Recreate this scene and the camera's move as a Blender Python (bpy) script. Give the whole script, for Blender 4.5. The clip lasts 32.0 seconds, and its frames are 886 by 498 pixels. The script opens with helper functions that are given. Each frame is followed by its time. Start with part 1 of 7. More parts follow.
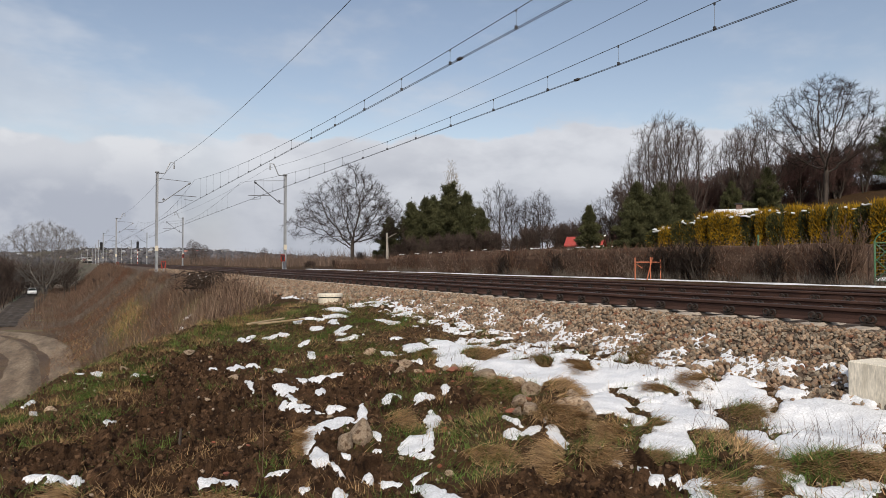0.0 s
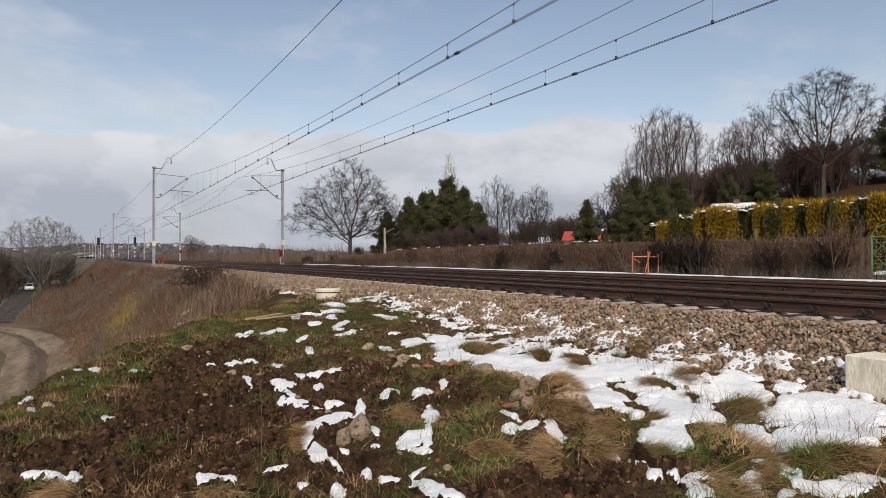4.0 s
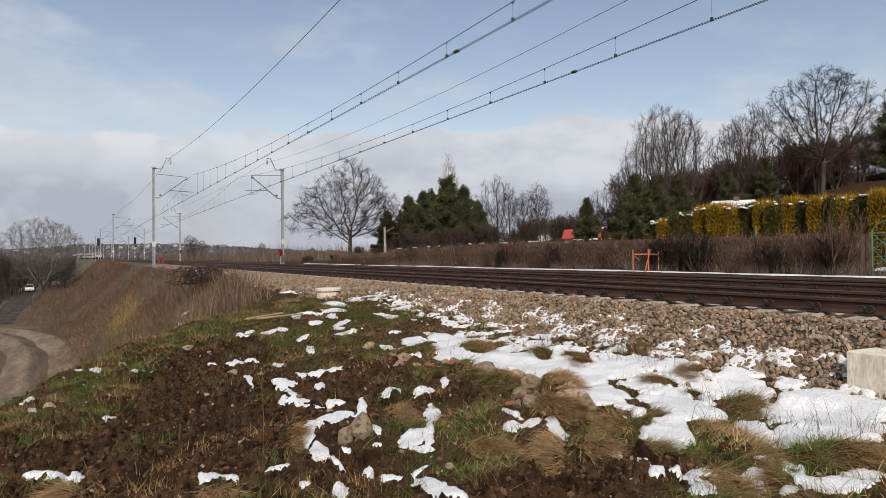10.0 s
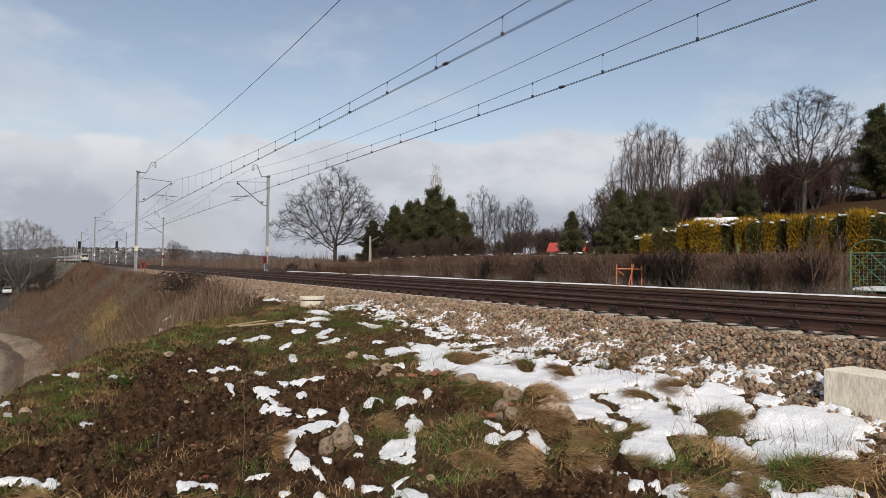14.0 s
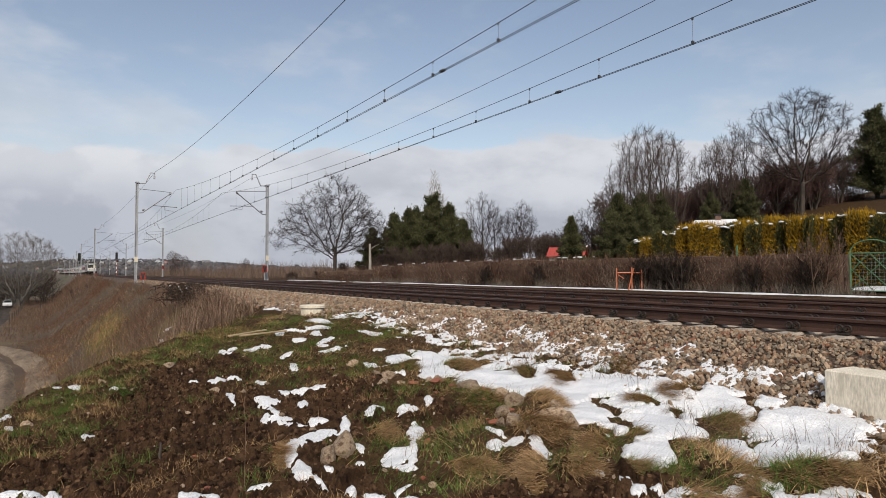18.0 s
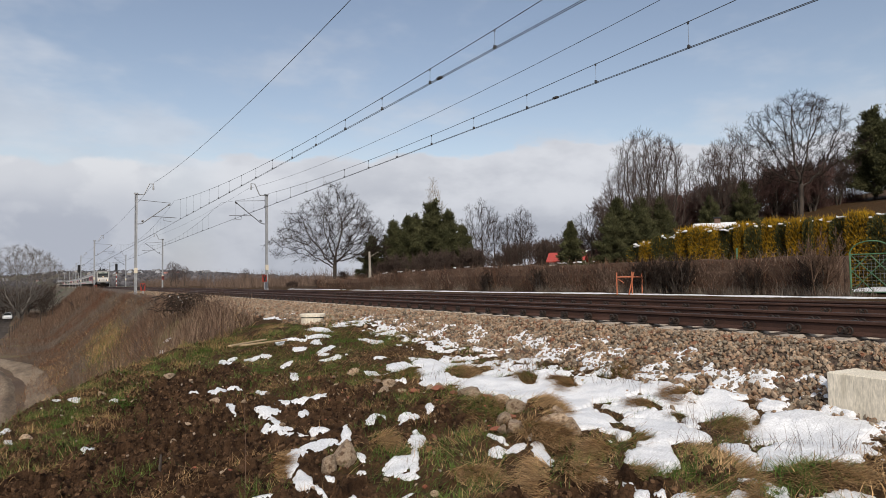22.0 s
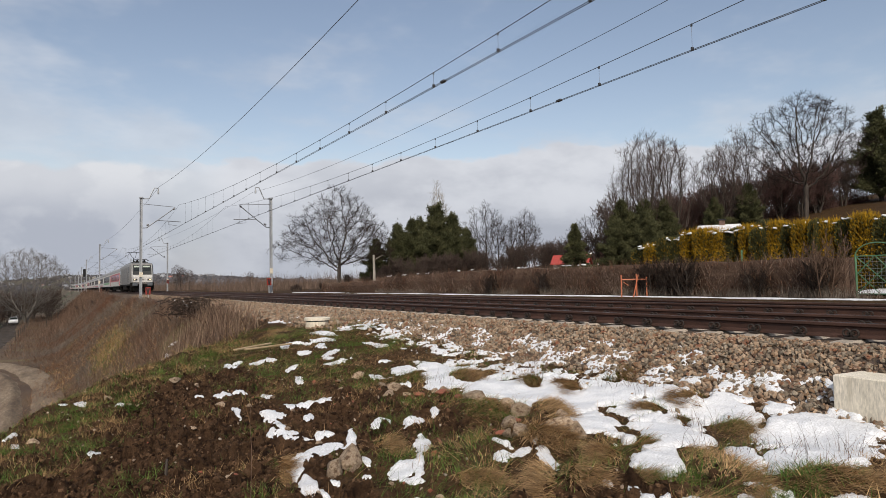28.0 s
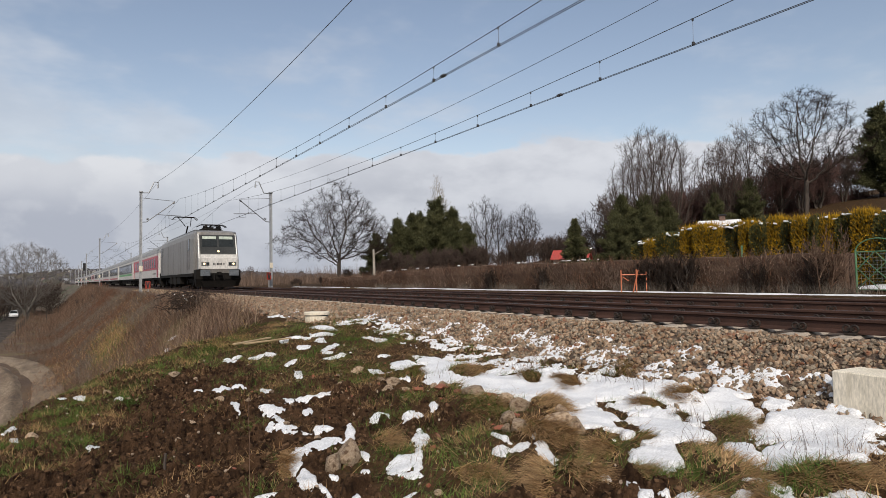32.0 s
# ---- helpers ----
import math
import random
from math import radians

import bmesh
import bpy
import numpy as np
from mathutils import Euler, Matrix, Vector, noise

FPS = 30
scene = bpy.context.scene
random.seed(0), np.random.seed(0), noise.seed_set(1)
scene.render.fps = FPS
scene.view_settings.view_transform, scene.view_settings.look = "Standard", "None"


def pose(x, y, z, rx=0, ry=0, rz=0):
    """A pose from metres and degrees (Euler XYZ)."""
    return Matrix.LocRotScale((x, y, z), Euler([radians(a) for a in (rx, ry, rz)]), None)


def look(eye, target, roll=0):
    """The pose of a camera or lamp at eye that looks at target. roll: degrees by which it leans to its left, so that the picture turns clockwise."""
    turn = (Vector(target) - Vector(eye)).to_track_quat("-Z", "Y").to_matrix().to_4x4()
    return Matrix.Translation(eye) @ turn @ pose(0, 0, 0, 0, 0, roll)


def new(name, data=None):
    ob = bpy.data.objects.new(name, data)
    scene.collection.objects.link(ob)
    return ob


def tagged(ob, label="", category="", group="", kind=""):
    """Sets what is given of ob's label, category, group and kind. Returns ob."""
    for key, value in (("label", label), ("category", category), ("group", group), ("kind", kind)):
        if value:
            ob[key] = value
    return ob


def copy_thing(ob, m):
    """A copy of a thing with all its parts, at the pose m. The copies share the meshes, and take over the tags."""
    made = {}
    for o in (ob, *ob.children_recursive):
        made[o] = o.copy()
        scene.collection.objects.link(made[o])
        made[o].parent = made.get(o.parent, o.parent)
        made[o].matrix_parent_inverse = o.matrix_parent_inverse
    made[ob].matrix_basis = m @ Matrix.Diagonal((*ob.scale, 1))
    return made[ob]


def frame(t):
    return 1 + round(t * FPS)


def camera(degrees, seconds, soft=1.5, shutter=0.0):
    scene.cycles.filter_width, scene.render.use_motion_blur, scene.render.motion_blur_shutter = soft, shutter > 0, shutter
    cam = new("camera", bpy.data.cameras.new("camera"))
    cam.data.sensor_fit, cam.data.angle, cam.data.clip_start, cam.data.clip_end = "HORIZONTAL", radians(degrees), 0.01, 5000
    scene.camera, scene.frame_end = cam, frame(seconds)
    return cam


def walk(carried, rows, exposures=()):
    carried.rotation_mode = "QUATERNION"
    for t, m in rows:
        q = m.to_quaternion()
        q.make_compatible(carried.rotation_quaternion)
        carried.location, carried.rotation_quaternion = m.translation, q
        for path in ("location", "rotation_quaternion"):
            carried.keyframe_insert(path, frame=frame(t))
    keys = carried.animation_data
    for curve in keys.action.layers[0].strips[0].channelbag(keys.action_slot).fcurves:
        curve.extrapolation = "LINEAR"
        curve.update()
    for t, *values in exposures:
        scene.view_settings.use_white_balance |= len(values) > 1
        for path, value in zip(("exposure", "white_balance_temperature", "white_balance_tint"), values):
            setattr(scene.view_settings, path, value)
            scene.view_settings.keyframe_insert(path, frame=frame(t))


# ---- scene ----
cam = camera(69.04, 32.0, soft=0.85)


def view(turn, tilt, lean, x, y, z):
    """A camera pose: turn to the right of the track's line, tilt upwards, lean to the left."""
    a, b = radians(turn), radians(tilt)
    way = Vector((math.sin(a) * math.cos(b), math.cos(a) * math.cos(b), math.sin(b)))
    return look((x, y, z), Vector((x, y, z)) + way, lean - 0.3)


# the world: rail heads at z = 0, the track runs along +y, the camera stands beside it
walk(cam, [
    (0.0, view(29.129, 1.177, 0.325, 0.003, -0.004, 0.536)),
    (0.5, view(29.155, 1.175, 0.626, 0.002, -0.008, 0.539)),
    (1.0, view(29.218, 1.225, 0.515, -0.001, 0.003, 0.536)),
    (1.5, view(29.332, 0.911, 0.229, -0.000, 0.004, 0.536)),
    (2.0, view(29.389, 0.973, 0.195, 0.001, 0.003, 0.540)),
    (2.5, view(29.246, 1.201, 0.175, -0.000, 0.003, 0.539)),
    (3.0, view(29.455, 1.330, 0.310, -0.003, -0.009, 0.541)),
    (3.5, view(29.412, 0.931, 0.276, 0.003, -0.000, 0.536)),
    (5.5, view(29.225, 0.538, 0.086, 0.008, 0.002, 0.540)),
    (6.0, view(29.311, 0.716, 0.003, 0.006, -0.001, 0.538)),
    (6.5, view(29.224, 0.742, -0.085, 0.011, 0.003, 0.535)),
    (7.0, view(29.180, 0.669, -0.047, 0.011, 0.004, 0.534)),
    (7.5, view(29.173, 0.796, -0.003, 0.005, -0.006, 0.540)),
    (8.0, view(29.255, 0.648, 0.037, 0.004, -0.001, 0.539)),
    (8.5, view(29.261, 0.459, -0.065, 0.010, 0.006, 0.538)),
    (9.0, view(29.304, 0.641, 0.004, 0.001, 0.004, 0.539)),
    (9.5, view(29.318, 0.715, -0.023, 0.000, 0.002, 0.539)),
    (10.0, view(29.322, 0.611, -0.101, 0.003, 0.008, 0.532)),
    (10.5, view(29.356, 0.419, -0.167, 0.010, 0.008, 0.535)),
    (11.0, view(29.405, 0.508, -0.154, 0.008, 0.007, 0.534)),
    (11.5, view(29.377, 0.626, -0.164, 0.005, 0.002, 0.537)),
    (12.0, view(29.351, 0.646, -0.168, 0.007, 0.003, 0.536)),
    (12.5, view(29.448, 0.801, 0.081, 0.005, -0.004, 0.538)),
    (13.0, view(29.814, 0.990, 0.489, -0.006, -0.019, 0.540)),
    (13.5, view(30.374, 1.282, 1.013, -0.005, -0.008, 0.545)),
    (14.0, view(30.638, 1.552, 1.085, -0.012, -0.010, 0.539)),
    (14.5, view(30.709, 1.424, 0.692, -0.011, -0.004, 0.533)),
    (16.5, view(30.613, 1.767, 0.447, -0.010, -0.011, 0.541)),
    (17.0, view(30.637, 1.873, 0.554, -0.014, -0.016, 0.539)),
    (17.5, view(30.630, 1.944, 0.327, -0.006, -0.017, 0.542)),
    (18.0, view(30.643, 2.119, 0.211, -0.009, -0.024, 0.542)),
    (18.5, view(30.726, 2.118, 0.028, 0.003, -0.014, 0.540)),
    (19.0, view(30.724, 2.009, -0.125, 0.003, -0.007, 0.538)),
    (19.5, view(30.714, 1.994, -0.159, 0.003, -0.010, 0.537)),
    (20.0, view(30.720, 2.093, -0.175, 0.005, -0.009, 0.541)),
    (20.5, view(30.716, 2.257, -0.188, 0.006, -0.004, 0.541)),
    (21.0, view(30.800, 2.458, -0.342, -0.000, -0.014, 0.544)),
    (21.5, view(30.772, 2.629, -0.397, 0.003, -0.013, 0.546)),
    (22.0, view(30.669, 2.728, -0.573, 0.004, -0.016, 0.543)),
    (22.5, view(30.726, 2.651, -0.751, -0.002, -0.025, 0.544)),
    (23.0, view(30.634, 2.427, -0.729, 0.001, -0.014, 0.540)),
    (23.5, view(30.592, 2.415, -0.688, 0.009, -0.015, 0.544)),
    (24.0, view(30.426, 2.576, -0.589, 0.006, -0.020, 0.546)),
    (24.5, view(30.265, 2.673, -0.639, -0.002, -0.022, 0.551)),
    (25.0, view(30.306, 2.872, -0.698, 0.003, -0.016, 0.546)),
    (25.5, view(30.350, 2.918, -0.830, -0.003, -0.034, 0.551)),
    (27.5, view(30.359, 3.035, -0.729, -0.003, -0.025, 0.547)),
    (28.0, view(30.310, 2.983, -0.761, -0.004, -0.025, 0.553)),
    (28.5, view(30.309, 3.040, -0.674, -0.000, -0.021, 0.545)),
    (29.0, view(30.463, 3.047, -0.414, -0.006, -0.027, 0.549)),
    (29.5, view(30.520, 2.850, -0.063, -0.003, -0.026, 0.546)),
    (30.0, view(30.529, 2.630, -0.184, -0.004, -0.023, 0.544)),
    (30.5, view(30.594, 2.591, -0.300, 0.001, -0.025, 0.545)),
    (31.0, view(30.379, 2.523, -0.276, 0.011, -0.017, 0.545)),
    (31.5, view(30.346, 2.358, -0.388, 0.010, -0.014, 0.538)),
    (32.0, view(30.298, 2.521, -0.630, 0.011, -0.015, 0.553)),
])

# ---- sky and sun ----
SUN_EL, SUN_AZ = 37.0, 208.0          # degrees; azimuth from +y towards +x
world = bpy.data.worlds.new("sky")
scene.world = world
world.use_nodes = True
wn, wl = world.node_tree.nodes, world.node_tree.links
wn.clear()


def wnode(kind):
    return wn.new(kind)


def wmath(op, a, b=None, clamp=False):
    n = wn.new("ShaderNodeMath")
    n.operation, n.use_clamp = op, clamp
    for i, x in enumerate((a, b)):
        if x is None:
            continue
        if isinstance(x, (int, float)):
            n.inputs[i].default_value = x
        else:
            wl.new(x, n.inputs[i])
    return n.outputs[0]


def wstep(x, lo, hi):
    n = wn.new("ShaderNodeMapRange")
    n.interpolation_type = "SMOOTHSTEP"
    wl.new(x, n.inputs[0])
    n.inputs[1].default_value, n.inputs[2].default_value = lo, hi
    return n.outputs[0]


def wmix(fac, a, b):
    n = wn.new("ShaderNodeMix")
    n.data_type = "RGBA"
    wl.new(fac, n.inputs[0])
    for i, x in ((6, a), (7, b)):
        if isinstance(x, tuple):
            n.inputs[i].default_value = (*x, 1)
        else:
            wl.new(x, n.inputs[i])
    return n.outputs[2]


nishita = wnode("ShaderNodeTexSky")
nishita.sky_type, nishita.sun_disc = "NISHITA", False
nishita.sun_elevation, nishita.sun_rotation = radians(SUN_EL), radians(SUN_AZ)
nishita.air_density, nishita.dust_density, nishita.ozone_density = 1.0, 1.5, 1.2
coord = wnode("ShaderNodeTexCoord")
split = wnode("ShaderNodeSeparateXYZ")
wl.new(coord.outputs["Generated"], split.inputs[0])
up = wmath("MAXIMUM", split.outputs[2], 0.0)
# cloud layer: the direction meets a flat sheet overhead
down = wmath("ADD", up, 0.16)
sheet = wnode("ShaderNodeCombineXYZ")
wl.new(wmath("DIVIDE", split.outputs[0], down), sheet.inputs[0])
wl.new(wmath("DIVIDE", split.outputs[1], down), sheet.inputs[1])


def wnoise(scale, detail, offset, rough=0.55):
    m = wnode("ShaderNodeMapping")
    m.inputs["Location"].default_value = offset
    wl.new(sheet.outputs[0], m.inputs[0])
    n = wnode("ShaderNodeTexNoise")
    wl.new(m.outputs[0], n.inputs["Vector"])
    n.inputs["Scale"].default_value, n.inputs["Detail"].default_value, n.inputs["Roughness"].default_value = scale, detail, rough
    return n.outputs[0]


big = wnoise(0.55, 3.0, (3.1, 0.4, 0.0))
heap = wnode("ShaderNodeMapping")
heap.inputs["Scale"].default_value, heap.inputs["Location"].default_value = (1.0, 1.0, 2.2), (0.4, 0.1, 0.2)
wl.new(coord.outputs["Generated"], heap.inputs[0])
heaped = wnode("ShaderNodeTexNoise")
wl.new(heap.outputs[0], heaped.inputs["Vector"])
heaped.inputs["Scale"].default_value, heaped.inputs["Detail"].default_value, heaped.inputs["Roughness"].default_value = 5.5, 7.0, 0.55
puff = heaped.outputs[0]
wisp = wnoise(1.3, 5.0, (5.3, 1.7, 2.0), 0.6)
# a bank of cloud lies low over the whole horizon, thin sheets drift above
edge = wmath("ADD", wmath("MULTIPLY", wmath("SUBTRACT", big, 0.5), 0.10), wmath("MULTIPLY", wmath("SUBTRACT", puff, 0.5), 0.13))
bank = wstep(wmath("ADD", up, edge), 0.200, 0.186)
thin = wmath("MULTIPLY", wstep(wisp, 0.44, 0.68), 0.52)
veil = wstep(up, 0.45, 0.75)
valley_side = wstep(split.outputs[0], 0.22, 0.06)
bank = wmath("MULTIPLY", bank, wmath("SUBTRACT", 1.0, wmath("MULTIPLY", valley_side, 0.75)))
cover = wmath("MAXIMUM", wmath("MAXIMUM", bank, thin), wmath("MULTIPLY", veil, 0.7), clamp=True)
rim = wmath("ADD", wmath("MULTIPLY", wstep(puff, 0.36, 0.62), 0.45), wmath("MULTIPLY", wstep(wmath("ADD", up, edge), 0.05, 0.185), 0.55))
tint = wmix(rim, (0.43, 0.455, 0.52), (0.70, 0.72, 0.77))
blue = wnode("ShaderNodeVectorMath")
blue.operation = "MULTIPLY"
wl.new(nishita.outputs[0], blue.inputs[0])
blue.inputs[1].default_value = (0.172, 0.145, 0.127)
layered = wmix(cover, blue.outputs[0], tint)
# a heaped cloud stands low over the valley
towers = wnode("ShaderNodeMapping")
towers.inputs["Scale"].default_value, towers.inputs["Location"].default_value = (1.0, 1.0, 1.5), (2.3, 0.7, 0.1)
wl.new(coord.outputs["Generated"], towers.inputs[0])
towered = wnode("ShaderNodeTexNoise")
wl.new(towers.outputs[0], towered.inputs["Vector"])
towered.inputs["Scale"].default_value, towered.inputs["Detail"].default_value, towered.inputs["Roughness"].default_value = 11.0, 5.0, 0.5
high = wmath("ADD", up, wmath("MULTIPLY", wmath("SUBTRACT", towered.outputs[0], 0.5), 0.055))
heaped_cover = wmath("MULTIPLY", wstep(high, 0.171, 0.162), wstep(split.outputs[0], 0.24, 0.08))
heaped_rim = wmath("ADD", wmath("MULTIPLY", wstep(high, 0.085, 0.160), 0.7), wmath("MULTIPLY", wstep(towered.outputs[0], 0.55, 0.40), 0.3))
sky_colour = wmix(heaped_cover, layered, wmix(heaped_rim, (0.43, 0.46, 0.535), (0.72, 0.737, 0.775)))
back = wnode("ShaderNodeBackground")
back.inputs["Strength"].default_value = 1.0
wl.new(sky_colour, back.inputs[0])
wout = wnode("ShaderNodeOutputWorld")
wl.new(back.outputs[0], wout.inputs[0])

sun = new("sun", bpy.data.lights.new("sun", "SUN"))
sun.data.energy, sun.data.angle, sun.data.color = 3.3, radians(2.0), (1.0, 0.93, 0.82)
a, e = radians(SUN_AZ), radians(SUN_EL)
sun.matrix_world = look((math.sin(a) * math.cos(e) * 50, math.cos(a) * math.cos(e) * 50, math.sin(e) * 50), (0, 0, 0))
scene.view_settings.exposure = 0.0

# ---- materials ----
def mat(name, c1, c2, scale=3.0, fine=60.0, rough=0.8, metal=0.0, bump=0.3, depth=0.01, stain=None, vary=0.0, spec=0.4, stretch=(1, 1, 1), island=0.0, pick=False):
    """A surface of two colours mixed by broad noise, with fine grain, relief and, if wanted, stains; vary: brightness by object, island: by piece."""
    m = bpy.data.materials.new(name)
    m.use_nodes = True
    nt = m.node_tree
    n, l = nt.nodes, nt.links
    b = n["Principled BSDF"]
    tc = n.new("ShaderNodeTexCoord")
    mp = n.new("ShaderNodeMapping")
    mp.inputs["Scale"].default_value = stretch
    l.new(tc.outputs["Object"], mp.inputs[0])

    def noise_at(s, d=4.0):
        t = n.new("ShaderNodeTexNoise")
        t.inputs["Scale"].default_value, t.inputs["Detail"].default_value, t.inputs["Roughness"].default_value = s, d, 0.6
        l.new(mp.outputs[0], t.inputs["Vector"])
        return t.outputs[0]

    def ramp(x, lo, hi):
        r = n.new("ShaderNodeMapRange")
        r.inputs[1].default_value, r.inputs[2].default_value = lo, hi
        l.new(x, r.inputs[0])
        return r.outputs[0]

    def mixed(f, x, y, blend="MIX"):
        k = n.new("ShaderNodeMix")
        k.data_type, k.blend_type = "RGBA", blend
        for i, v in ((0, f), (6, x), (7, y)):
            if isinstance(v, tuple):
                k.inputs[i].default_value = (*v[:3], 1)
            elif isinstance(v, float):
                k.inputs[i].default_value = v
            else:
                l.new(v, k.inputs[i])
        return k.outputs[2]

    broad, grain = noise_at(scale), noise_at(fine, 3.0)
    if pick:              # each loose piece takes its own mix of the two colours
        geo, info, both = n.new("ShaderNodeNewGeometry"), n.new("ShaderNodeObjectInfo"), n.new("ShaderNodeMath")
        both.operation = "ADD"
        l.new(geo.outputs["Random Per Island"], both.inputs[0]), l.new(info.outputs["Random"], both.inputs[1])
        wrap = n.new("ShaderNodeMath")
        wrap.operation = "FRACT"
        l.new(both.outputs[0], wrap.inputs[0])
        col = mixed(wrap.outputs[0], c1, c2)
    else:
        col = mixed(ramp(broad, 0.35, 0.65), c1, c2)
    g = n.new("ShaderNodeCombineColor")
    gv = n.new("ShaderNodeMapRange")
    gv.inputs[1].default_value, gv.inputs[2].default_value, gv.inputs[3].default_value, gv.inputs[4].default_value = 0.3, 0.7, 0.72, 1.28
    l.new(grain, gv.inputs[0])
    val = gv.outputs[0]
    for amount, source in ((vary, "ob"), (island, "isl")):
        if amount:
            o = n.new("ShaderNodeObjectInfo" if source == "ob" else "ShaderNodeNewGeometry")
            r = n.new("ShaderNodeMapRange")
            r.inputs[3].default_value, r.inputs[4].default_value = 1 - amount, 1 + amount
            l.new(o.outputs["Random" if source == "ob" else "Random Per Island"], r.inputs[0])
            k = n.new("ShaderNodeMath")
            k.operation = "MULTIPLY"
            l.new(val, k.inputs[0]), l.new(r.outputs[0], k.inputs[1])
            val = k.outputs[0]
    for i in range(3):
        l.new(val, g.inputs[i])
    col = mixed(1.0, col, g.outputs[0], "MULTIPLY")
    if stain:
        colour, size, lo, hi = stain
        col = mixed(ramp(noise_at(size, 5.0), lo, hi), col, colour)
    l.new(col, b.inputs["Base Color"])
    b.inputs["Metallic"].default_value = metal
    b.inputs["Specular IOR Level"].default_value = spec
    rr = n.new("ShaderNodeMapRange")
    rr.inputs[3].default_value, rr.inputs[4].default_value = max(rough - 0.1, 0.02), min(rough + 0.1, 1)
    l.new(broad, rr.inputs[0])
    l.new(rr.outputs[0], b.inputs["Roughness"])
    if bump:
        bp = n.new("ShaderNodeBump")
        bp.inputs["Strength"].default_value, bp.inputs["Distance"].default_value = bump, depth
        l.new(grain, bp.inputs["Height"])
        l.new(bp.outputs[0], b.inputs["Normal"])
    return m


def lamp_mat(name, colour, strength):
    m = bpy.data.materials.new(name)
    m.use_nodes = True
    b = m.node_tree.nodes["Principled BSDF"]
    b.inputs["Base Color"].default_value = (*colour, 1)
    b.inputs["Emission Color"].default_value, b.inputs["Emission Strength"].default_value = (*colour, 1), strength
    return m


M_SOIL = mat("soil", (0.029, 0.0158, 0.0086), (0.086, 0.0490, 0.0270), 4, 70, 0.95, bump=1.0, depth=0.03, stain=((0.016, 0.0090, 0.0055), 9, 0.50, 0.64), spec=0.08)
M_CLOD = mat("soil_clod", (0.011, 0.0062, 0.0036), (0.112, 0.066, 0.0375), 9, 60, 0.95, bump=1.0, depth=0.02, island=0.3, pick=True, spec=0.08)
M_CHIP = mat("stone_chip", (0.13, 0.085, 0.055), (0.38, 0.32, 0.25), 9, 60, 0.9, bump=0.4, depth=0.004, island=0.3, pick=True)
M_TURF = mat("turf", (0.036, 0.0205, 0.0105), (0.072, 0.0430, 0.0215), 5, 35, 0.95, bump=1.0, depth=0.04, stain=((0.045, 0.050, 0.018), 2.6, 0.60, 0.70), spec=0.08)
M_DRY = mat("dry_slope", (0.062, 0.037, 0.0220), (0.102, 0.064, 0.034), 0.5, 14, 0.92, bump=0.8, depth=0.06, stain=((0.13, 0.11, 0.04), 0.22, 0.55, 0.68))
M_FIELD = mat("far_field", (0.075, 0.060, 0.042), (0.11, 0.088, 0.062), 0.02, 0.4, 0.95, bump=0, stain=((0.05, 0.065, 0.03), 0.012, 0.5, 0.6))
# bed toned darker than the stones, putting shade into the gaps between them
M_BED = mat("ballast_bed", (0.060, 0.040, 0.026), (0.10, 0.069, 0.047), 3, 38, 0.85, bump=1.0, depth=0.04, stain=((0.09, 0.06, 0.045), 30, 0.5, 0.6))
M_STONE = mat("ballast_stone", (0.152, 0.090, 0.050), (0.275, 0.230, 0.172), 9, 70, 0.8, bump=0.4, depth=0.004, vary=0.4, island=0.62, stain=((0.165, 0.066, 0.034), 8, 0.55, 0.66), pick=True)
M_SNOW = mat("old_snow", (0.58, 0.592, 0.614), (0.665, 0.677, 0.698), 3, 70, 0.55, bump=0.5, depth=0.012, spec=0.3)
M_MUD = mat("road_mud", (0.135, 0.096, 0.064), (0.225, 0.175, 0.124), 0.9, 9, 0.85, bump=0.7, depth=0.05, stain=((0.085, 0.062, 0.044), 1.5, 0.46, 0.70), stretch=(1.2, 0.3, 1), spec=0.15)
M_RUST = mat("rail_rust", (0.047, 0.0225, 0.0155), (0.074, 0.036, 0.025), 2.5, 60, 0.7, metal=0.15, bump=0.2, depth=0.002, stain=((0.040, 0.021, 0.016), 0.9, 0.5, 0.7))
M_HEAD = mat("rail_head", (0.055, 0.040, 0.033), (0.10, 0.078, 0.066), 1.5, 40, 0.35, metal=0.7, bump=0.1, depth=0.001)
M_CONC = mat("concrete", (0.56, 0.51, 0.41), (0.66, 0.605, 0.50), 3, 70, 0.85, bump=0.35, depth=0.004, stain=((0.40, 0.355, 0.27), 9, 0.56, 0.80), stretch=(1, 1, 0.22))
M_SLEEPER = mat("sleeper_concrete", (0.28, 0.235, 0.19), (0.37, 0.32, 0.265), 3, 60, 0.85, bump=0.4, depth=0.004, vary=0.15)
M_GALV = mat("galvanised_steel", (0.27, 0.285, 0.30), (0.36, 0.375, 0.39), 1.5, 30, 0.5, metal=0.35, bump=0.1, depth=0.002)
M_DSTEEL = mat("dark_steel", (0.10, 0.10, 0.105), (0.16, 0.16, 0.165), 2, 30, 0.55, metal=0.5, bump=0.1, depth=0.002)
M_WIRE = mat("copper_wire", (0.05, 0.05, 0.052), (0.075, 0.075, 0.078), 2, 20, 0.5, metal=0.4, bump=0)
M_CLIP = mat("oily_iron", (0.016, 0.012, 0.010), (0.032, 0.024, 0.019), 4, 40, 0.55, metal=0.2, bump=0.1)
M_BLACK = mat("black_paint", (0.012, 0.012, 0.013), (0.022, 0.022, 0.024), 2, 30, 0.45, bump=0.05)
M_RED = mat("red_sign_paint", (0.20, 0.017, 0.009), (0.26, 0.026, 0.012), 3, 30, 0.5, bump=0.05)
